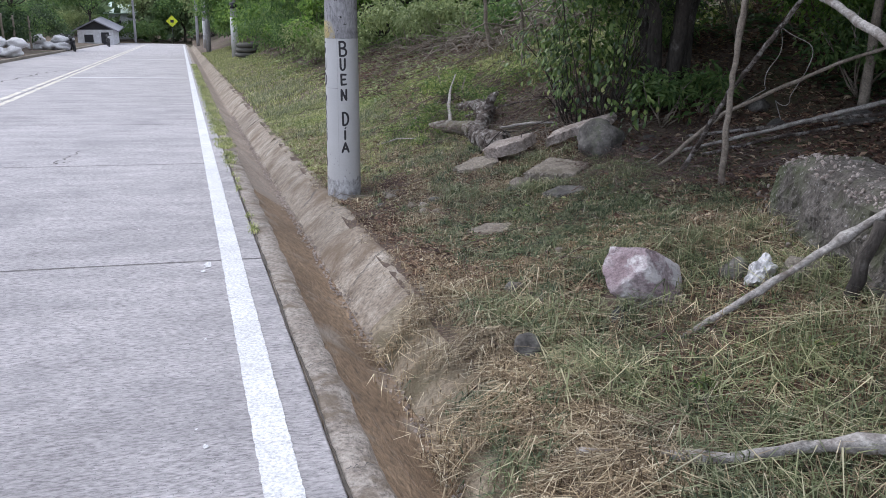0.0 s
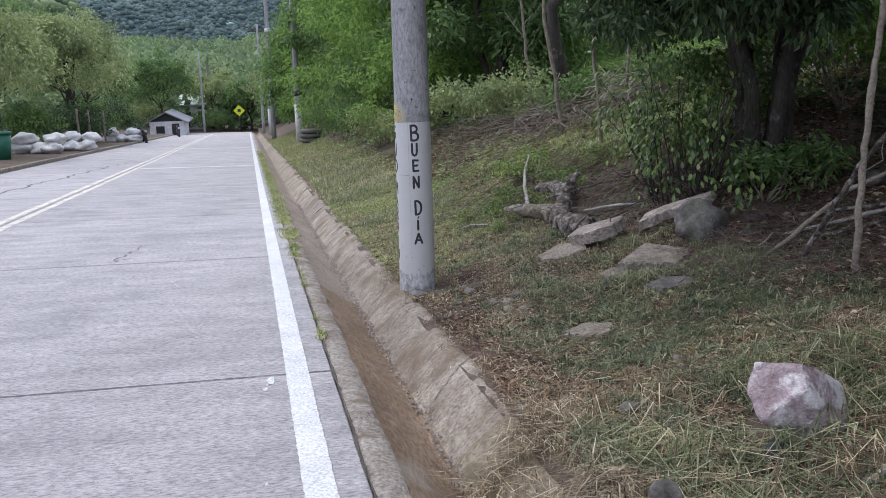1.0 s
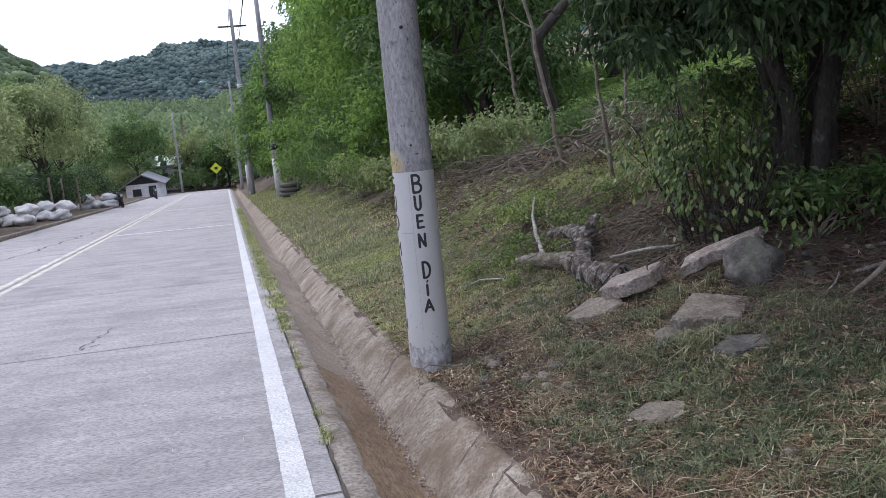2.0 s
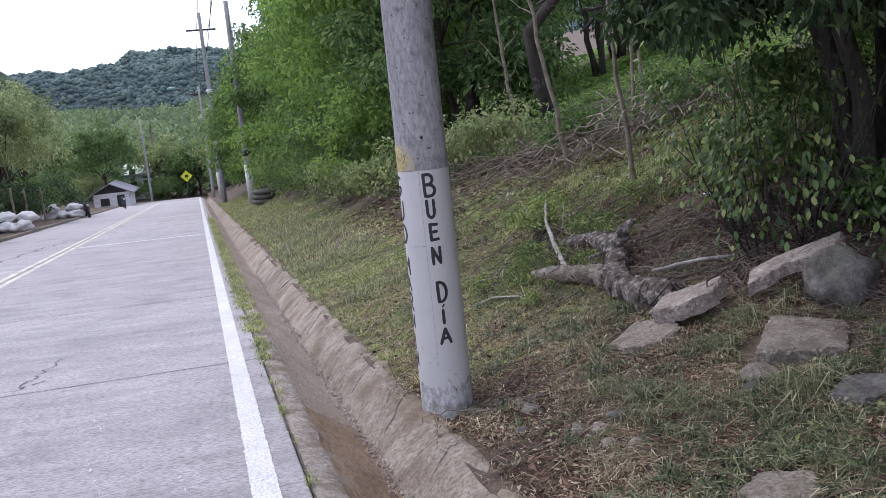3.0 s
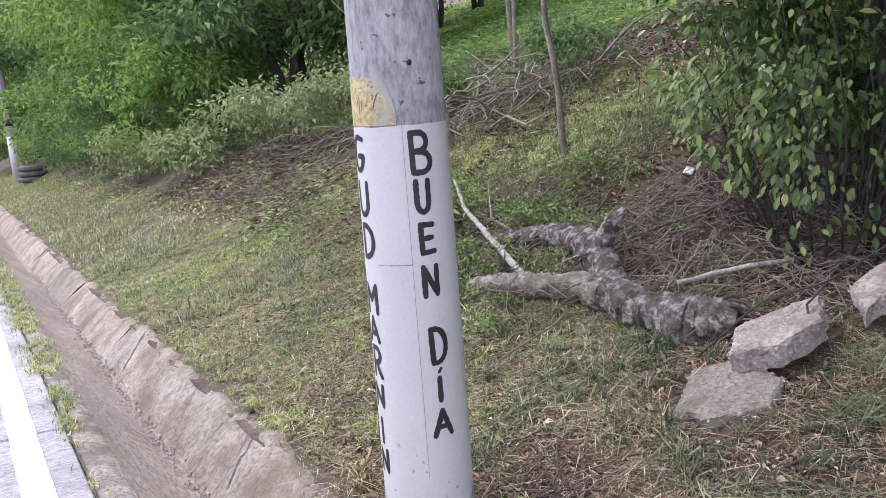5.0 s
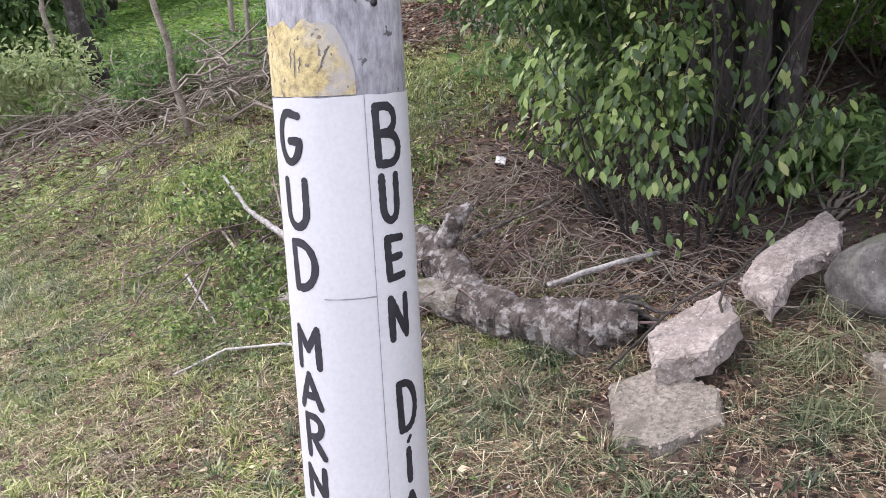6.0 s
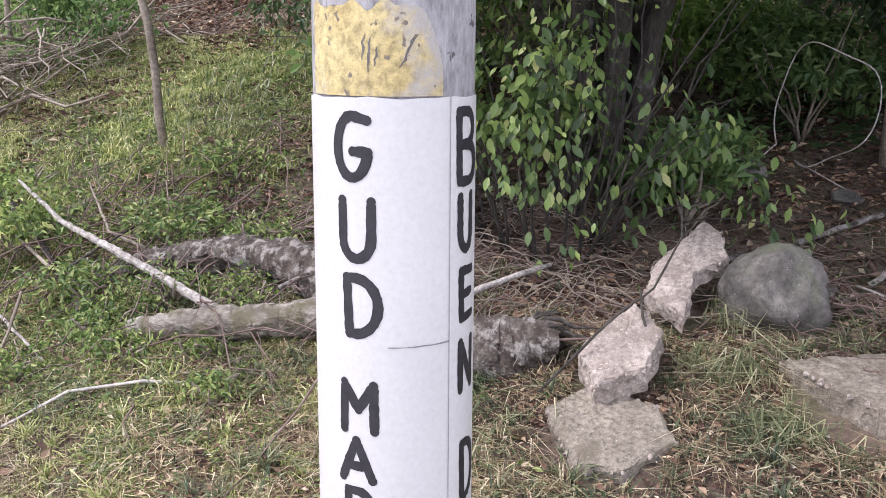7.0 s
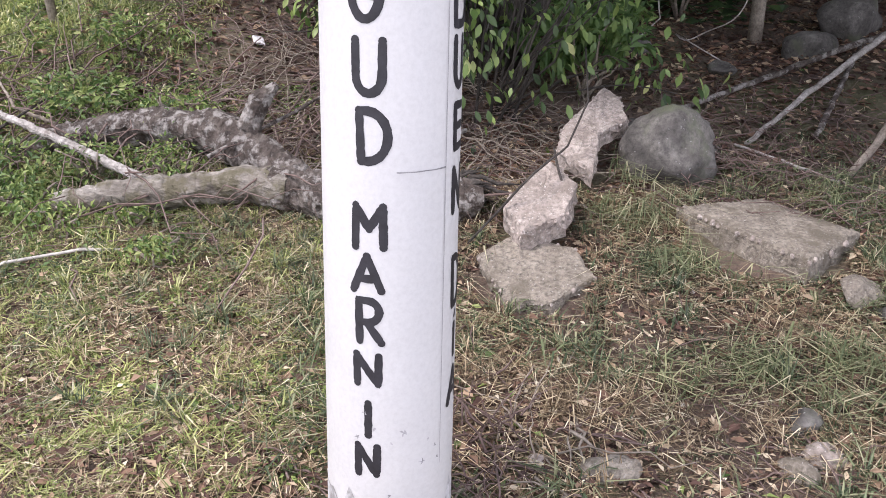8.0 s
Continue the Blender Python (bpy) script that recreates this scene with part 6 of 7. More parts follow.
def tufts(name, label, mat, count, per, area, size, rad, weight, seed, width=0.005):
    """Clumps of blades that spring from shared roots."""
    rs = np.random.default_rng(seed)
    cx, cy = scatter(rs, count, *area)
    keep = (rs.random(count) < weight(cx, cy)) & keep_clear(cx, cy)
    cx, cy = cx[keep], cy[keep]
    k = np.repeat(np.arange(len(cx)), per)
    big = rs.uniform(0.5, 1.3, len(cx))[k]
    a = rs.uniform(0, 6.28, len(k))
    d = np.abs(rs.normal(0, 1, len(k))) * rad * big
    x, y = cx[k] + np.cos(a) * d, cy[k] + np.sin(a) * d
    ln = np.clip(d / rad * 0.5 + rs.uniform(0.1, 0.6, len(k)), 0.1, 1.3)
    a2 = a + rs.normal(0, 0.5, len(k))
    le = np.stack([np.cos(a2) * ln, np.sin(a2) * ln, 0 * a], 1)
    return tagged(new(name, blade_mesh(name, np.stack([x, y, surf_z(x, y)], 1), le, rs.uniform(*size, len(k)) * big, width * rs.uniform(0.6, 1.4, len(k)), mat)), label, "grass", kind="stuff")


grass("green_grass", "short green grass carpeting the flat of the bank", GRASS_GREEN, 220000, (1.5, 4.2, 3.6, 6.8), (0.02, 0.085), (0.4, 1.3),
      lambda x, y: np.clip(0.35 + patchy(x, y, 0.5, 33) * 0.8, 0, 1) * soft(1.5, 1.9, x) * soft(3.6, 4.4, y) * (1 - soft(6.0, 6.8, y)) * (1 - soft(3.3, 3.8, x)), 23, 0.005)
tufts("grass_tufts", "dark green grass tufts among the litter", GRASS_GREEN, 520, 60, (1.4, 3.7, 1.6, 9.2), (0.04, 0.13), 0.05, lambda x, y: np.clip(patchy(x, y, 0.6, 31) * 1.6 - 0.2, 0.1, 1), 71)
tufts("grass_tufts", "pale dry grass tufts among the litter", GRASS_DRY, 420, 45, (1.25, 3.6, 2.6, 9.5), (0.03, 0.11), 0.06, lambda x, y: np.clip(1.2 - patchy(x, y, 0.6, 31) * 1.3, 0.15, 1), 72, 0.0038)
tufts("grass_tufts", "yellow-green tufts on the verge", GRASS_VERGE, 420, 50, (1.3, 3.2, 8.2, 14), (0.03, 0.10), 0.05, lambda x, y: 0 * x + 0.9, 73)
# weeds in the seam beside the line
rs = np.random.default_rng(19)
n = 60000
y = 6.3 + 34 * rs.random(n) ** 1.3
thick = soft(8.8, 11.5, y)
x = 0.47 + rs.normal(0, 0.018, n) + thick * np.clip(rs.normal(0.035, 0.055, n), -0.09, 0.13)
keep = rs.random(n) < (0.10 + 0.9 * thick) * np.clip(patchy(x * 0, y, 0.8, 4) * 2.4 - 0.6 + 0.7 * soft(11, 13, y), 0.02, 1) * np.clip(patchy(x * 4, y, 1.9, 14) * 1.8 - 0.3, 0, 1)
x, y = x[keep], y[keep]
a, ln = rs.uniform(0, 6.28, len(x)), rs.uniform(0.2, 0.95, len(x))
tagged(new("seam_weeds", blade_mesh("seam_weeds", np.stack([x, y, grade(x, y) + 0.002], 1), np.stack([np.cos(a) * ln, np.sin(a) * ln, 0 * a], 1),
                                    rs.uniform(0.02, 0.075, len(x)), rs.uniform(0.004, 0.008, len(x)), GRASS_VERGE)), "weeds growing in the seam beside the road", "weeds", kind="stuff")


def litter_leaves(name, label, mat, n, area, size, weight, seed):
    rs = np.random.default_rng(seed)
    x, y = scatter(rs, n, *area)
    keep = (rs.random(n) < weight(x, y)) & keep_clear(x, y)
    x, y = x[keep], y[keep]
    m = len(x)
    pos = np.stack([x, y, ground_z(x, y) + rs.uniform(0.004, 0.03, m)], 1)
    a = rs.uniform(0, 6.28, m)
    axis = np.stack([np.cos(a), np.sin(a), rs.normal(0, 0.3, m)], 1)
    nrm = unit(np.stack([rs.normal(0, 0.45, m), rs.normal(0, 0.45, m), np.ones(m)], 1))
    L = rs.uniform(*size, m)
    v, f = leaf_cards(pos, axis, nrm, L, L * rs.uniform(0.3, 0.6, m), 0.15)
    return tagged(new(name, fast_mesh(name, v, f, mat)), label, "leaf litter", kind="stuff")


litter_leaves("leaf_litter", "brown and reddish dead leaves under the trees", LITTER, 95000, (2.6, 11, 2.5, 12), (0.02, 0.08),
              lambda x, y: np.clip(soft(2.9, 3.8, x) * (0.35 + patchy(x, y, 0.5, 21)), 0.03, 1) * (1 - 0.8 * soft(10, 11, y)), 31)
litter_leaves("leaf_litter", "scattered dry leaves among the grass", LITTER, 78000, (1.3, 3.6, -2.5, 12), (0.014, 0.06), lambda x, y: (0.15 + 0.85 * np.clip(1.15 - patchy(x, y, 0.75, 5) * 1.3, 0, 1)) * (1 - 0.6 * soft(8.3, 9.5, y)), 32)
litter_leaves("leaf_litter", "pale curled dry leaves strewn over grass and soil", LITTER_PALE, 26000, (1.4, 3.7, 3.4, 9.6), (0.008, 0.036), lambda x, y: 0.2 + 0.7 * patchy(x, y, 0.9, 66), 43)
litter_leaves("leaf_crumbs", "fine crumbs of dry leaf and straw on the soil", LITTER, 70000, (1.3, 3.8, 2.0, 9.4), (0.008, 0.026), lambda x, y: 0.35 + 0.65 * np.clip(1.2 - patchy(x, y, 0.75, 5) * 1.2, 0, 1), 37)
litter_leaves("undergrowth", "dark low undergrowth beneath the trees", LEAF_DARK, 22000, (6.2, 14, 0, 11), (0.08, 0.2), lambda x, y: np.clip(patchy(x, y, 0.3, 47) * 1.6 - 0.3, 0, 1), 39)
litter_leaves("ground_weeds", "small green weeds creeping over the bank", WEED, 60000, (1.6, 6.6, 2.5, 14), (0.014, 0.05),
              lambda x, y: np.clip((patchy(x, y, 0.6, 25) - 0.42) * 3, 0, 1) * (1 - 0.9 * soft(3.0, 3.5, x) * (1 - soft(9.2, 10, y))) * (0.5 + 0.5 * soft(8.5, 10, y)), 33)


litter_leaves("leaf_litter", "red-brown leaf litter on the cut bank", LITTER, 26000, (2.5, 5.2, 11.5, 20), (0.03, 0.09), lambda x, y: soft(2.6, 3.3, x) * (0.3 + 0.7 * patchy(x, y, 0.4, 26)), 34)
litter_leaves("bank_weeds", "grey-green weeds over the cut bank below the hedge", LEAF_OLIVE, 26000, (2.3, 4.6, 13, 48), (0.05, 0.15), lambda x, y: np.clip((patchy(x, y, 0.3, 64) - 0.25) * 1.8, 0.05, 1) * soft(2.3, 2.9, x), 42)
litter_leaves("undergrowth", "low green undergrowth covering the upper bank", LEAF_BRIGHT, 60000, (4.6, 30, 10.5, 60), (0.10, 0.30), lambda x, y: (0.25 + 0.75 * np.clip(patchy(x, y, 0.12, 27) * 1.5, 0, 1)) * np.maximum(soft(15, 18, y), soft(8.5, 10, x)), 35)
litter_leaves("meadow", "sunlit green meadow plants on the open upper bank", LEAF_BRIGHT, 80000, (5.5, 20, 14.5, 34), (0.07, 0.20), lambda x, y: (0.55 + 0.45 * patchy(x, y, 0.25, 71)) * soft(14.5, 16.5, y), 45)
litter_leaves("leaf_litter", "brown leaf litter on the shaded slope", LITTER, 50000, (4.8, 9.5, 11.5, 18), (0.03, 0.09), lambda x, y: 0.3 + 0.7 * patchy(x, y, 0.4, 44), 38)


litter_leaves("ground_weeds", "tiny creeping weeds through the verge grass", WEED, 70000, (1.5, 3.3, 8.0, 13), (0.008, 0.024), lambda x, y: np.clip((patchy(x, y, 0.8, 49) - 0.25) * 2, 0, 1), 40)
litter_leaves("bank_weeds", "fresh green weeds on the open bank", WEED, 120000, (2.4, 7.2, 9.2, 14), (0.015, 0.05),
              lambda x, y: np.clip((patchy(x, y, 0.5, 29) - 0.2) * 1.8, 0.05, 1) * soft(9.3, 10, y - 0.2 * (x - 3)), 36)


def twigs(name, label, n, area, length, weight, seed, rad=(0.002, 0.006), rise=0.06, mat=None):
    rs = np.random.default_rng(seed)
    r = random.Random(seed)
    x, y = scatter(rs, n, *area)
    keep = rs.random(n) < weight(x, y)
    b = Buf()
    for px, py in zip(x[keep], y[keep]):
        a, L = r.uniform(0, 6.28), r.uniform(*length)
        qx, qy = px + math.cos(a) * L, py + math.sin(a) * L
        p = Vector((px, py, gz(px, py) + r.uniform(0.0, rise)))
        q = Vector((qx, qy, gz(qx, qy) + r.uniform(0.0, rise * 1.6)))
        rr = r.uniform(*rad)
        tube(b, bent(p, q, 5, 0.07 * L, r), [rr, rr * 0.9, rr * 0.8, rr * 0.7, rr * 0.55, rr * 0.35], 4)
    return lone(name, b, mat or TWIG, label, "twigs", kind="stuff")


twigs("dead_twigs", "tangled dead twigs over the leaf litter", 2000, (2.9, 5.0, 6.0, 10.2), (0.12, 0.55), lambda x, y: soft(2.8, 3.3, x) * (0.25 + 0.75 * soft(7.3, 7.7, y)) * (0.5 + 0.5 * patchy(x, y, 0.6, 41)), 51, (0.0012, 0.0042))
twigs("dead_twigs", "reddish tangle of thin dead stems beside the boulder", 520, (3.05, 4.5, 5.3, 7.0), (0.1, 0.45), lambda x, y: 0.35 + 0.65 * patchy(x, y, 0.7, 63), 58, (0.0012, 0.0035), 0.10)
twigs("dead_twigs", "pale dead stems tangled behind the log", 620, (3.0, 4.3, 7.5, 9.3), (0.1, 0.5), lambda x, y: soft(2.95, 3.2, x) * (0.4 + 0.6 * patchy(x, y, 0.8, 65)), 59, (0.0014, 0.0042), 0.10, BARK_SAPLING)
twigs("dead_twigs", "loose dry twigs at the foot of the pole", 130, (1.35, 2.4, 6.6, 8.2), (0.08, 0.4), lambda x, y: 0 * x + 1, 52, (0.002, 0.005), 0.03)
twigs("brush_pile", "heap of grey brushwood on the bank", 520, (4.3, 7.4, 12.6, 16.0), (0.4, 1.6), lambda x, y: 0.3 + 0.7 * patchy(x, y, 0.3, 43), 53, (0.004, 0.010), 0.34, BARK_SAPLING)
twigs("brush_pile", "pale dead limbs jutting from the brushwood heap", 46, (4.6, 6.4, 12.7, 15.0), (0.7, 1.9), lambda x, y: 0 * x + 1, 67, (0.009, 0.018), 0.5, BARK_SAPLING)
twigs("dead_twigs", "dark broken twigs heaped at the pole's foot", 85, (1.44, 1.85, 7.45, 7.85), (0.08, 0.3), lambda x, y: 0 * x + 1, 57, (0.002, 0.005), 0.07)
twigs("dead_twigs", "pale split sticks lying before the pole's foot", 26, (1.5, 1.95, 7.3, 7.62), (0.12, 0.38), lambda x, y: 0 * x + 1, 68, (0.003, 0.007), 0.05, BARK_SAPLING)
twigs("brush_pile", "grey brushwood along the foot of the bushes", 420, (3.0, 4.6, 12.0, 20), (0.3, 1.1), lambda x, y: 0 * x + 0.8, 54, (0.002, 0.006), 0.22)
twigs("dead_twigs", "fine dry twigs in the grass by the wall", 260, (1.6, 4.4, 2.0, 6.2), (0.1, 0.5), lambda x, y: 0 * x + 0.9, 55, (0.0015, 0.004), 0.05)
litter_leaves("ground_weeds", "soft yellow-green weeds round the fallen log", WEED, 26000, (2.2, 3.9, 8.7, 11.2), (0.012, 0.04), lambda x, y: np.clip((patchy(x, y, 0.9, 62) - 0.35) * 2.2, 0, 1), 41)
twigs("dead_twigs", "twigs and small limbs round the fallen log", 260, (2.6, 3.9, 8.6, 11.2), (0.2, 0.8), lambda x, y: 0 * x + 0.9, 56, (0.002, 0.006), 0.16)

# gravel along the drain bottom
rs = np.random.default_rng(61)
pebs = Buf()
tet = np.array([(1, 0, -0.3), (-0.5, 0.85, -0.3), (-0.5, -0.85, -0.3), (0.1, 0.1, 0.7), (0.6, 0.6, 0.2), (-0.7, 0.1, 0.3)])
tet_f = [(0, 1, 4), (4, 1, 3), (0, 4, 3), (1, 5, 3), (1, 2, 5), (2, 3, 5), (2, 0, 3), (0, 2, 1)]
for _ in range(1500):
    y = rs.uniform(2.0, 18)
    x = 0.925 + rs.normal(0, 0.022)
    s = rs.uniform(0.004, 0.014)
    a = rs.uniform(0, 6.28)
    rot = np.array([[math.cos(a), -math.sin(a), 0], [math.sin(a), math.cos(a), 0], [0, 0, 1]])
    pebs.add(tet @ rot.T * s + (x, y, float(grade(x, y)) - 0.222 + abs(x - 0.925) * 0.5 + s * 0.3), tet_f)
stones = Buf()
for _ in range(150):
    x, y = rs.uniform(1.5, 3.4), rs.uniform(4.2, 9.0)
    s = rs.uniform(0.004, 0.013)
    a = rs.uniform(0, 6.28)
    rot = np.array([[math.cos(a), -math.sin(a), 0], [math.sin(a), math.cos(a), 0], [0, 0, 1]])
    stones.add(tet @ rot.T * s * (1, 0.8, 0.8) + (x, y, gz(x, y) + 0.012), tet_f)
lone("loose_pebbles", stones, PALE_STONE, "tiny pale pebbles lying loose on the verge soil", "pebbles", False, kind="stuff")
lone("drain_gravel", pebs, RUBBLE_PINK, "fine gravel washed along the drain bottom", "gravel", False, kind="stuff")


# ---- down the road ----
def far_pole(x, y, h, r0, label, bands=(), lamp=False, arms=()):
    t = thing("utility_pole", label, "utility pole", (x, y, gz(x, y)), "poles down the road")
    z0 = gz(x, y) - 0.1
    b = Buf()
    tube(b, [(x, y, z0 + h * i / 8) for i in range(9)], [r0 * (1 - 0.4 * i / 8) for i in range(9)], 14)
    part("shaft", b, POLE, t)
    for lo, hi, m, name in bands:
        b = Buf()
        tube(b, [(x, y, z0 + lo), (x, y, z0 + hi)], r0 * 1.03, 14)
        part(name, b, m, t)
    for za in arms:
        b = Buf()
        box(b, (x - 0.9, y - 0.05, z0 + za), (x + 0.9, y + 0.05, z0 + za + 0.1))
        part("crossarm", b, BARK_DARK, t, smooth=False)
    if lamp:
        b = Buf()
        tube(b, [(x, y, z0 + h - 0.8), (x - 1.0, y, z0 + h - 0.25), (x - 2.1, y, z0 + h + 0.0)], 0.04, 8)
        arm = part("arm", b, DARK_METAL, t)
        b = Buf()
        tube(b, [(x - 2.0, y, z0 + h), (x - 2.3, y, z0 + h + 0.05), (x - 2.75, y, z0 + h + 0.02)], [0.07, 0.16, 0.08], 10)
        part("lamp_head", b, GLASSY, arm)
    return t


far_pole(1.75, 60, 12, 0.17, "tall pale concrete pole beside the drain", [(7.0, 7.3, PAINT, "band")], arms=(10.9,))
far_pole(2.45, 42.5, 9, 0.16, "concrete pole with black and white painted bands", [(0.0, 1.9, PAINT, "white_band"), (2.3, 2.55, BLACK_PAINT, "black_band"), (2.85, 3.1, BLACK_PAINT, "black_band")])
far_pole(1.55, 86, 10.3, 0.15, "distant concrete pole with a street lamp", lamp=True, arms=(9.6,))
far_pole(1.9, 74, 6, 0.14, "distant pole with white painted foot", [(0.0, 2.2, PAINT, "white_band")])
far_pole(-4.5, 98, 9, 0.14, "thin distant concrete pole by the houses")

tyres = thing("tyre_stack", "three old dusty tyres stacked beside a pole", "tyres", on(2.75, 39.5, 0))
for i in range(3):
    b = Buf()
    seg, ring = 24, 8
    v = []
    for a in range(seg):
        for c in range(ring):
            al, ca = 2 * math.pi * a / seg, 2 * math.pi * c / ring
            rr = 0.38 + 0.12 * math.cos(ca)
            v.append((2.75 + 0.03 * i + rr * math.cos(al), 39.5 + rr * math.sin(al), gz(2.75, 39.5) + 0.11 + 0.2 * i + 0.1 * math.sin(ca)))
    b.add(v, [(a * ring + c, ((a + 1) % seg) * ring + c, ((a + 1) % seg) * ring + (c + 1) % ring, a * ring + (c + 1) % ring) for a in range(seg) for c in range(ring)])
    part("tyre", b, TYRE_OLD, tyres)

sign = thing("road_sign", "yellow-green diamond warning sign with a black symbol", "road sign", on(1.0, 99, 0))
sz = gz(1.0, 99)
b = Buf()
tube(b, [(-0.75, 100, gz(-0.75, 100) - 0.2), (-0.75, 100, sz + 2.6)], 0.04, 8)
part("post", b, DARK_METAL, sign)
b = Buf()
s = 0.62
b.add([(-0.75, 99.93, sz + 2.7 - s), (-0.75 + s, 99.93, sz + 2.7), (-0.75, 99.93, sz + 2.7 + s), (-0.75 - s, 99.93, sz + 2.7), (-0.75, 99.97, sz + 2.7 - s), (-0.75 + s, 99.97, sz + 2.7), (-0.75, 99.97, sz + 2.7 + s), (-0.75 - s, 99.97, sz + 2.7)],
      [(0, 1, 2, 3), (7, 6, 5, 4), (0, 4, 5, 1), (1, 5, 6, 2), (2, 6, 7, 3), (3, 7, 4, 0)])
plate = part("plate", b, SIGN_YELLOW, sign, smooth=False)
b = Buf()
box(b, (-0.92, 99.9, sz + 2.56), (-0.58, 99.92, sz + 2.86))
part("symbol", b, BLACK_PAINT, plate, smooth=False)


def house(x0, x1, y0, y1, h, ridge, roof, label, openings, mono=False):
    z = min(gz(x0, y0), gz(x1, y0)) - 0.2
    t = thing("house", label, "house", ((x0 + x1) / 2, (y0 + y1) / 2, z))
    b = Buf()
    box(b, (x0, y0, z), (x1, y1, z + h))
    part("wall", b, WHITE_WALL, t, smooth=False)
    b = Buf()
    e, xm = 0.5, (x0 + x1) / 2
    v = []
    for y in (y0 - e, y1 + e):
        v += [(x0 - e, y, z + h - 0.1), (xm, y, z + h + ridge), (x1 + e, y, z + h - 0.1), (x1 + e, y, z + h - 0.22), (xm, y, z + h + ridge - 0.12), (x0 - e, y, z + h - 0.22)]
    f = [(i, (i + 1) % 6, 6 + (i + 1) % 6, 6 + i) for i in range(6)] + [(5, 4, 3, 2, 1, 0), (6, 7, 8, 9, 10, 11)]
    if mono:
        lo, hi = z + h - 0.1, z + h + ridge
        v = [(x0 - e, y0 - e, lo), (x1 + e, y0 - e, lo), (x1 + e, y1 + e, hi), (x0 - e, y1 + e, hi), (x0 - e, y0 - e, lo - 0.12), (x1 + e, y0 - e, lo - 0.12), (x1 + e, y1 + e, hi - 0.12), (x0 - e, y1 + e, hi - 0.12)]
        f = [(0, 1, 2, 3), (7, 6, 5, 4), (0, 4, 5, 1), (1, 5, 6, 2), (2, 6, 7, 3), (3, 7, 4, 0)]
    b.add(v, f)
    part("roof", b, roof, t, smooth=False)
    b = Buf()
    b.add([(x0, y0 - 0.02, z + h), (x1, y0 - 0.02, z + h), (xm, y0 - 0.02, z + h + ridge - 0.15), (x0, y0 + 0.1, z + h), (x1, y0 + 0.1, z + h), (xm, y0 + 0.1, z + h + ridge - 0.15)],
          [(0, 1, 2), (5, 4, 3), (0, 3, 4, 1), (1, 4, 5, 2), (2, 5, 3, 0)])
    if not mono:
        part("gable", b, DARK_OPENING, t, smooth=False)
    for name, xa, xb, za, zb in openings:
        b = Buf()
        box(b, (x0 + xa, y0 - 0.06, z + za), (x0 + xb, y0 + 0.02, z + zb), bevel=0.02)
        part(name, b, DARK_OPENING, t, smooth=False)
    return t


house(-9.3, -6.1, 90, 98, 2.05, 0.95, ROOF_GREY, "small white house with a grey pitched roof", [("door", 2.1, 2.8, 0.2, 1.8), ("window", 0.6, 1.4, 0.9, 1.6)])
hs = house(-8.0, -5.2, 112, 118, 3.4, 1.0, ROOF_PALE, "house with a pale green sheet roof", [("window", 0.6, 1.4, 1.4, 2.4), ("window", 2.2, 3.0, 1.4, 2.4)], mono=True)


def motorcycle(x, y, turn, label):
    t = thing("motorcycle", label, "motorcycle", (0, 0, 0), "parked motorcycles")
    for name, xw in (("front_wheel", 0.62), ("rear_wheel", -0.62)):
        b = Buf()
        tube(b, [(xw + 0.3 * math.cos(a), 0, 0.3 + 0.3 * math.sin(a)) for a in (2 * math.pi * i / 20 for i in range(21))], 0.055, 6)
        wheel = part(name, b, RUBBER, t)
        b = Buf()
        for k in range(5):
            a = 2 * math.pi * k / 5
            tube(b, [(xw, 0, 0.3), (xw + 0.27 * math.cos(a), 0, 0.3 + 0.27 * math.sin(a))], 0.012, 4)
        part("rim", b, DARK_METAL, wheel)
    b = Buf()
    tube(b, [(0.62, 0, 0.3), (0.45, 0, 0.75), (0.4, 0, 1.0)], [0.04, 0.05, 0.05], 8)
    tube(b, [(0.42, 0, 0.72), (0.1, 0, 0.55), (-0.3, 0, 0.45), (-0.62, 0, 0.3)], [0.1, 0.17, 0.15, 0.05], 8)
    part("body", b, DARK_METAL, t)
    b = Buf()
    tube(b, [(0.1, 0, 0.78), (-0.3, 0, 0.74), (-0.75, 0, 0.84)], [0.10, 0.12, 0.06], 8)
    part("seat", b, RUBBER, t)
    b = Buf()
    tube(b, [(0.32, -0.33, 1.05), (0.42, 0, 1.0), (0.32, 0.33, 1.05)], 0.018, 6)
    bar = part("handlebar", b, DARK_METAL, t)
    b = Buf()
    tube(b, [(0.48, 0, 0.9), (0.56, 0, 0.9)], [0.06, 0.09], 10)
    part("headlight", b, LINE_WHITE, bar)
    t.matrix_basis = pose(x, y, gz(x, y) + (0.02 if x < -7.2 else 0.45), 0, 8, turn)
    return t


motorcycle(-6.75, 62, -75, "dark parked motorcycle at the road edge")
motorcycle(-7.6, 66, -60, "dark parked motorcycle beside the sacks")
motorcycle(-5.9, 80, -80, "dark parked motorcycle before the white house")


def sack(x, y, z, size, seed, turn):
    ob = new("sack", rock_mesh("sack", size, SACK, seed, rough=0.45, subdiv=3))
    ob.matrix_basis = pose(x, y, z + size[2] * 0.8, 0, 0, turn)
    tagged(ob, "bulging white woven sack piled by the kerb", "sack", "piled sacks")


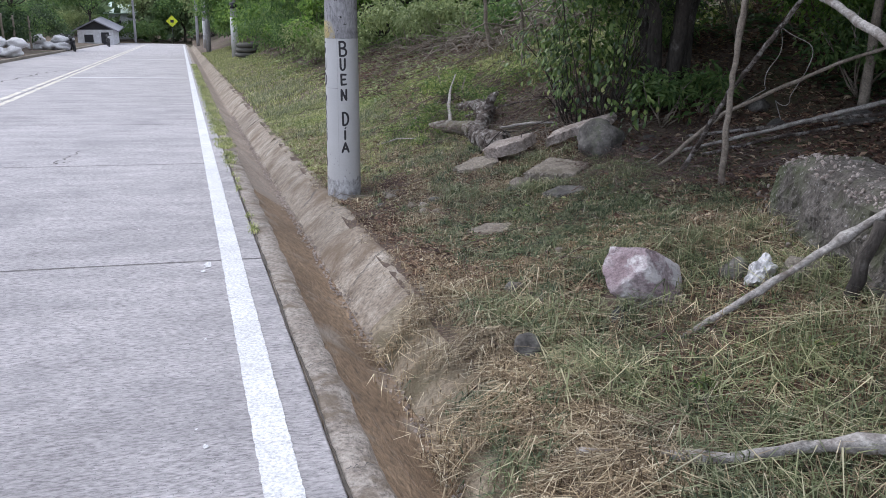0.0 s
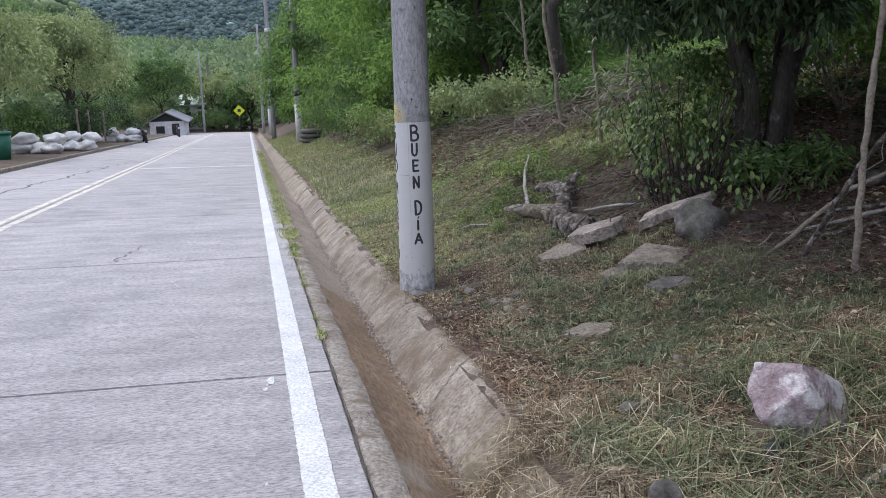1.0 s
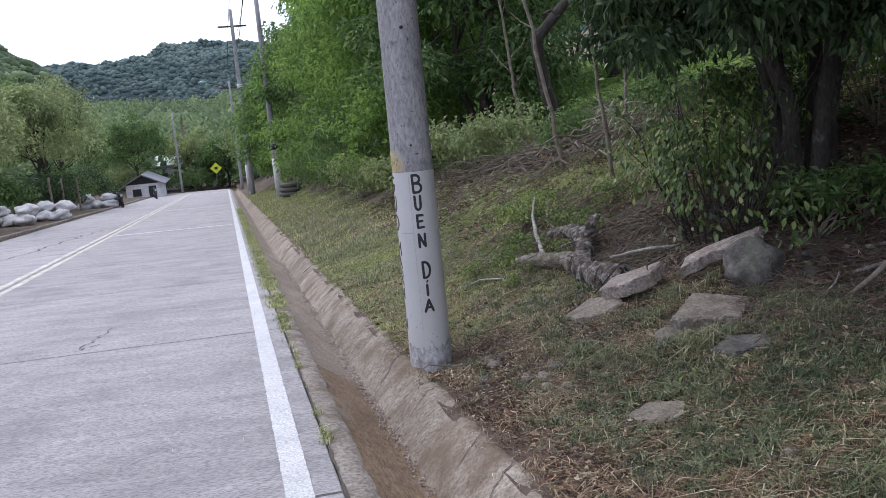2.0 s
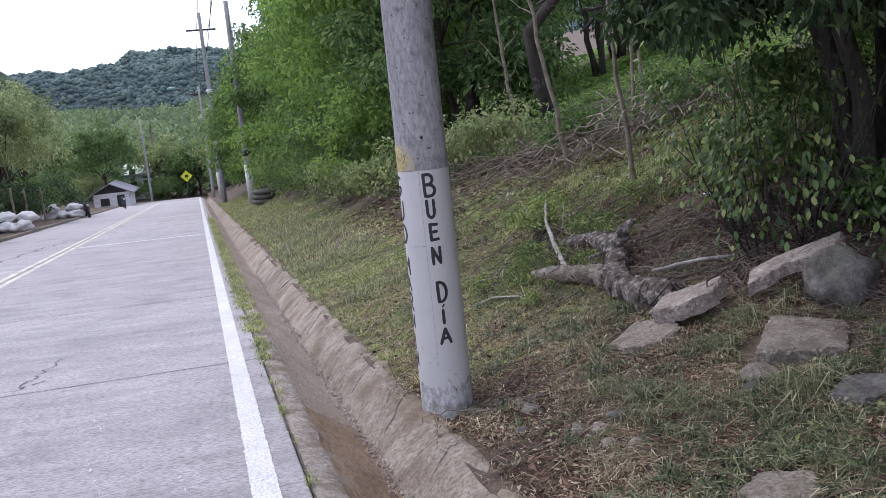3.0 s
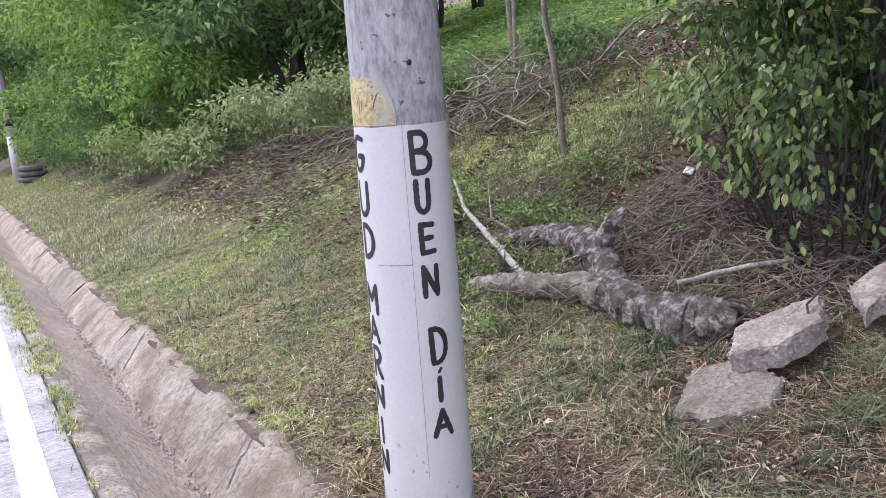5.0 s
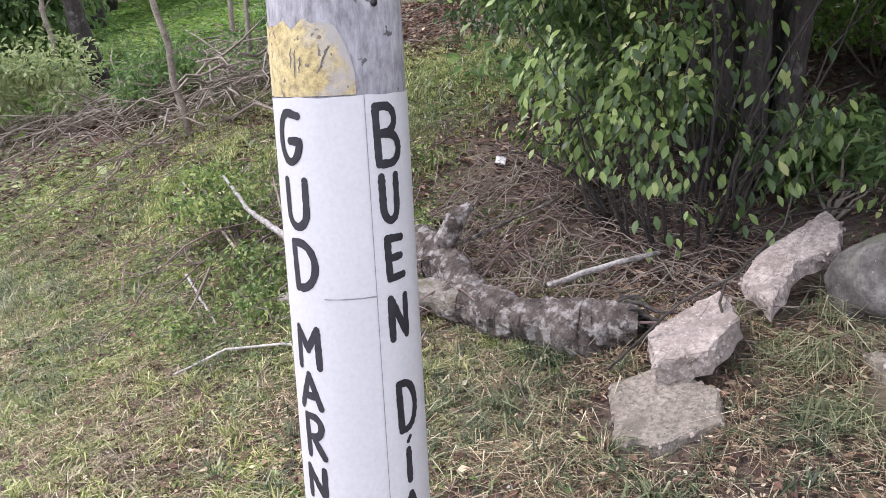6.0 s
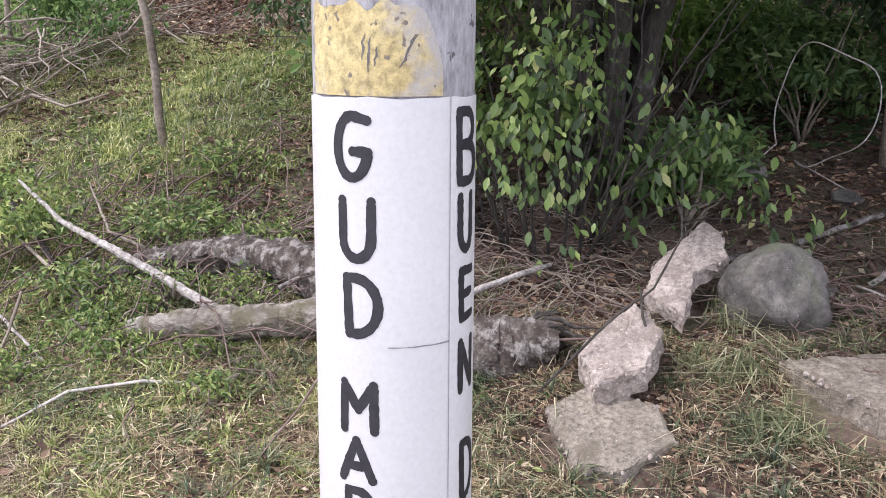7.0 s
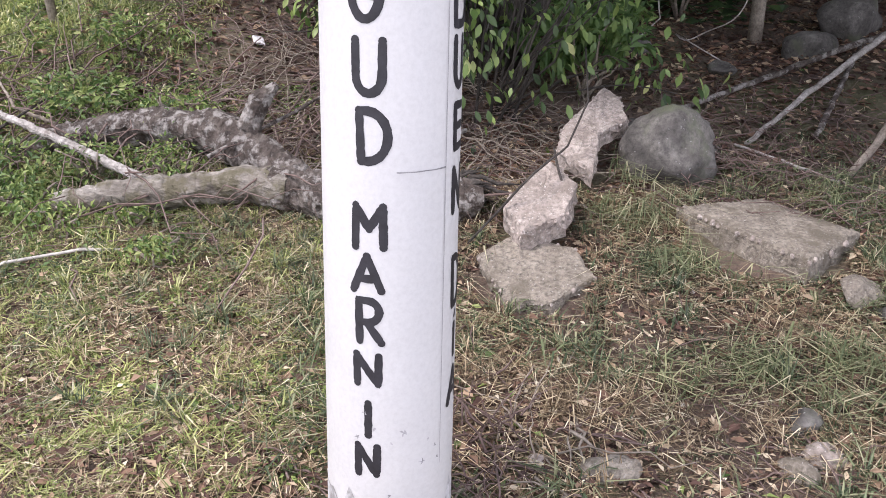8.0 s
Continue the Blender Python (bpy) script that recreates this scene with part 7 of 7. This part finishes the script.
r = random.Random(71)
for px, py, k in ((-9.0, 41.5, 7), (-8.2, 45.0, 6), (-8.2, 61.5, 7)):
    for i in range(k):
        layer_i = 0 if i < k - 2 else 1
        sx, sy = px + (i % 3) * 0.7 - 0.6 + r.uniform(-0.15, 0.15), py + (i // 3 % 2) * 0.8 + r.uniform(-0.2, 0.2)
        sack(sx, sy, gz(sx, sy) + 0.42 * layer_i, (0.62 * r.uniform(0.8, 1.2), 0.42, 0.27), 400 + i + int(py), r.uniform(0, 180))
bin_t = thing("bin", "dark green plastic bin by the kerb", "bin", on(-9.1, 36, 0))
b = Buf()
tube(b, [on(-9.1, 36, -0.02), on(-9.1, 36, 0.95)], [0.42, 0.52], 14)
part("tub", b, GREEN_PLASTIC, bin_t)
b = Buf()
tube(b, [on(-9.1, 36, 0.95), on(-9.1, 36, 1.02), on(-9.1, 36, 1.06)], [0.56, 0.54, 0.3], 14)
part("lid", b, GREEN_PLASTIC, bin_t)
for i, (x, y) in enumerate(((-8.6, 49.5), (-8.8, 54.0), (-8.6, 58.0))):
    stick([on(x, y, -0.1), on(x, y, 2.0)], (0.06, 0.055), BARK_SAPLING, "rough wooden post beyond the kerb", 8, 500 + i, "post", "post")

# cables down the road
for dx, z_a, z_b in ((-0.3, 10.4, 8.0), (0.3, 10.2, 7.8), (0.0, 9.2, 6.4)):
    b = Buf()
    p, q = Vector((PX + dx, PY, z_a)), Vector((1.75 + dx, 60, z_b))
    tube(b, [p.lerp(q, i / 16) - Vector((0, 0, 1.4 * 4 * (i / 16) * (1 - i / 16))) for i in range(17)], 0.016, 5)
    q2 = Vector((1.55 + dx, 86, z_b - 2.0))
    tube(b, [q.lerp(q2, i / 8) - Vector((0, 0, 0.5 * 4 * (i / 8) * (1 - i / 8))) for i in range(1, 9)], 0.016, 5)
    lone("cable", b, DARK_METAL, "dark overhead cable strung between the poles", "cable", group="overhead cables")

# a palm above the roofs
palm = thing("palm_tree", "tall thin palm above the roofs", "palm", on(-5.5, 131, 0))
b = Buf()
pz = gz(-5.5, 131)
tube(b, bent((-5.5, 131, pz - 0.2), (-4.9, 131, pz + 9.5), 8, 0.1, random.Random(4)), [0.18] * 9, 8)
part("trunk", b, BARK_SAPLING, palm)
for k in range(12):
    b = Buf()
    a = 2 * math.pi * k / 12
    top = Vector((-4.9, 131, pz + 9.5))
    v, f = [], []
    for i in range(9):
        s = i / 8
        p = top + Vector((math.cos(a), math.sin(a), 0)) * 2.8 * s + Vector((0, 0, 1.3 * s - 2.4 * s * s))
        w = 0.42 * math.sin(math.pi * min(0.95, s + 0.1)) * (0.75 if i % 2 else 1.1)
        n2 = Vector((-math.sin(a), math.cos(a), 0)) * w
        v += [p + n2 - Vector((0, 0, w * 0.5)), p, p - n2 - Vector((0, 0, w * 0.5))]
    for i in range(8):
        f += [(3 * i, 3 * i + 1, 3 * i + 4, 3 * i + 3), (3 * i + 1, 3 * i + 2, 3 * i + 5, 3 * i + 4)]
    b.add(v, f)
    part("frond", b, LEAF_MID, palm, smooth=False)

# far woods over the rising ground
rs = np.random.default_rng(81)
n_clump, per = 1150, 110
cy = rs.uniform(105, 430, n_clump)
cx = cy * rs.uniform(-0.34, 0.13, n_clump) + rs.uniform(-14, 14, n_clump)
ok = (np.abs(cx + 6) > 3.5) | (cy > 125)
cx, cy = cx[ok], cy[ok]
ch = rs.uniform(3, 8.5, len(cx))
k = np.repeat(np.arange(len(cx)), per)
q = unit(rs.normal(size=(len(k), 3)))
q[:, 2] = np.abs(q[:, 2])
pos = np.stack([cx, cy, ground_z(cx, cy)], 1)[k] + q * np.stack([ch * 0.62, ch * 0.62, ch], 1)[k] * rs.uniform(0.7, 1.05, len(k))[:, None]
L = rs.uniform(0.6, 1.5, len(k))
v, f = leaf_cards(pos, unit(q + rs.normal(size=q.shape) * 0.6), unit(q + np.array([0, 0, 0.6]) + rs.normal(size=q.shape) * 0.3), L, L * 0.7)
bm = bmesh.new()
bmesh.ops.create_icosphere(bm, subdivisions=1, radius=1)
ball_v = np.array([tuple(p.co) for p in bm.verts])
ball_f = np.array([[p.index for p in q.verts] for q in bm.faces])
bm.free()
lumps = np.stack([cx, cy, ground_z(cx, cy)], 1)[:, None] + ball_v[None] * np.stack([ch * 0.64, ch * 0.64, ch * 0.98], 1)[:, None] * rs.uniform(0.7, 1.1, (len(cx), len(ball_v), 1))
far_off = np.repeat(cy > 190, len(ball_f))
lump_f = (ball_f[None] + (np.arange(len(cx)) * len(ball_v))[:, None, None]).reshape(-1, 3) + len(v)
v, f = np.concatenate([v, lumps.reshape(-1, 3)]), np.concatenate([f, lump_f[far_off]])
tagged(new("far_woods", fast_mesh("far_woods", v, f, LEAF_FAR_HAZED)), "dense green woods rising behind the houses, paled for haze", "woods", kind="stuff")


def hill(name, cx, cy, wx, wy, h, mat, seed, label, crowns=0, crown_mat=None, span=(-1, 1), size=8.0):
    """A wooded rise, with rounded tree crowns over the slope that faces the road."""
    def top(u, w):
        e = max(0, 1 - u * u) ** 1.1 * max(0, 1 - w * w) ** 0.9
        return h * e * (1 + 0.28 * noise.noise(Vector((u * 3.3, w * 2.4, seed))) + 0.10 * noise.noise(Vector((u * 9, w * 7, seed)))) + e ** 0.3 * (8 * noise.noise(Vector((u * wx * 0.035, w * wy * 0.035, seed))) + 4 * noise.noise(Vector((u * wx * 0.09, w * wy * 0.09, seed)))) - 6

    n, m = 240, 90
    v, f = [], []
    for j in range(m + 1):
        for i in range(n + 1):
            u, w = -1 + 2 * i / n, -1 + 2 * j / m
            v.append((cx + u * wx, cy + w * wy, top(u, w)))
    for j in range(m):
        for i in range(n):
            a = j * (n + 1) + i
            f.append((a, a + 1, a + n + 2, a + n + 1))
    b = Buf()
    b.add(v, f)
    lone(name, b, mat, label, "hill", kind="structure")
    if not crowns:
        return
    r = np.random.default_rng(seed)
    u, w = r.uniform(span[0], span[1], crowns), r.uniform(-0.95, 0.12, crowns)
    at = np.array([(cx + p * wx, cy + q * wy, top(p, q)) for p, q in zip(u, w)])
    k = size * r.uniform(0.45, 1.25, crowns) ** 1.3
    vv = at[:, None] + ball_v[None] * np.stack([k, k, k * 0.8], 1)[:, None] * r.uniform(0.7, 1.25, (crowns, len(ball_v), 1))
    ff = (ball_f[None] + (np.arange(crowns) * len(ball_v))[:, None, None]).reshape(-1, 3)
    tagged(new("hill_trees", fast_mesh("hill_trees", vv.reshape(-1, 3), ff, crown_mat, True)), "tree crowns covering the far hillside", "woods", kind="stuff")


hill("backdrop_hill", -60, 1120, 700, 330, 106, HILL_HAZED, 3, "distant wooded ridge tinted blue-green for haze", 14000, HILL_CROWN_HAZED, (-0.40, 0.28), 3.0)
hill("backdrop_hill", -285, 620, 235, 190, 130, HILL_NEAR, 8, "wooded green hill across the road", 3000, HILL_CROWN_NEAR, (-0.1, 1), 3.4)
hill("backdrop_hill", 420, 800, 380, 380, 120, HILL_HAZED, 12, "distant wooded slope behind the bank")
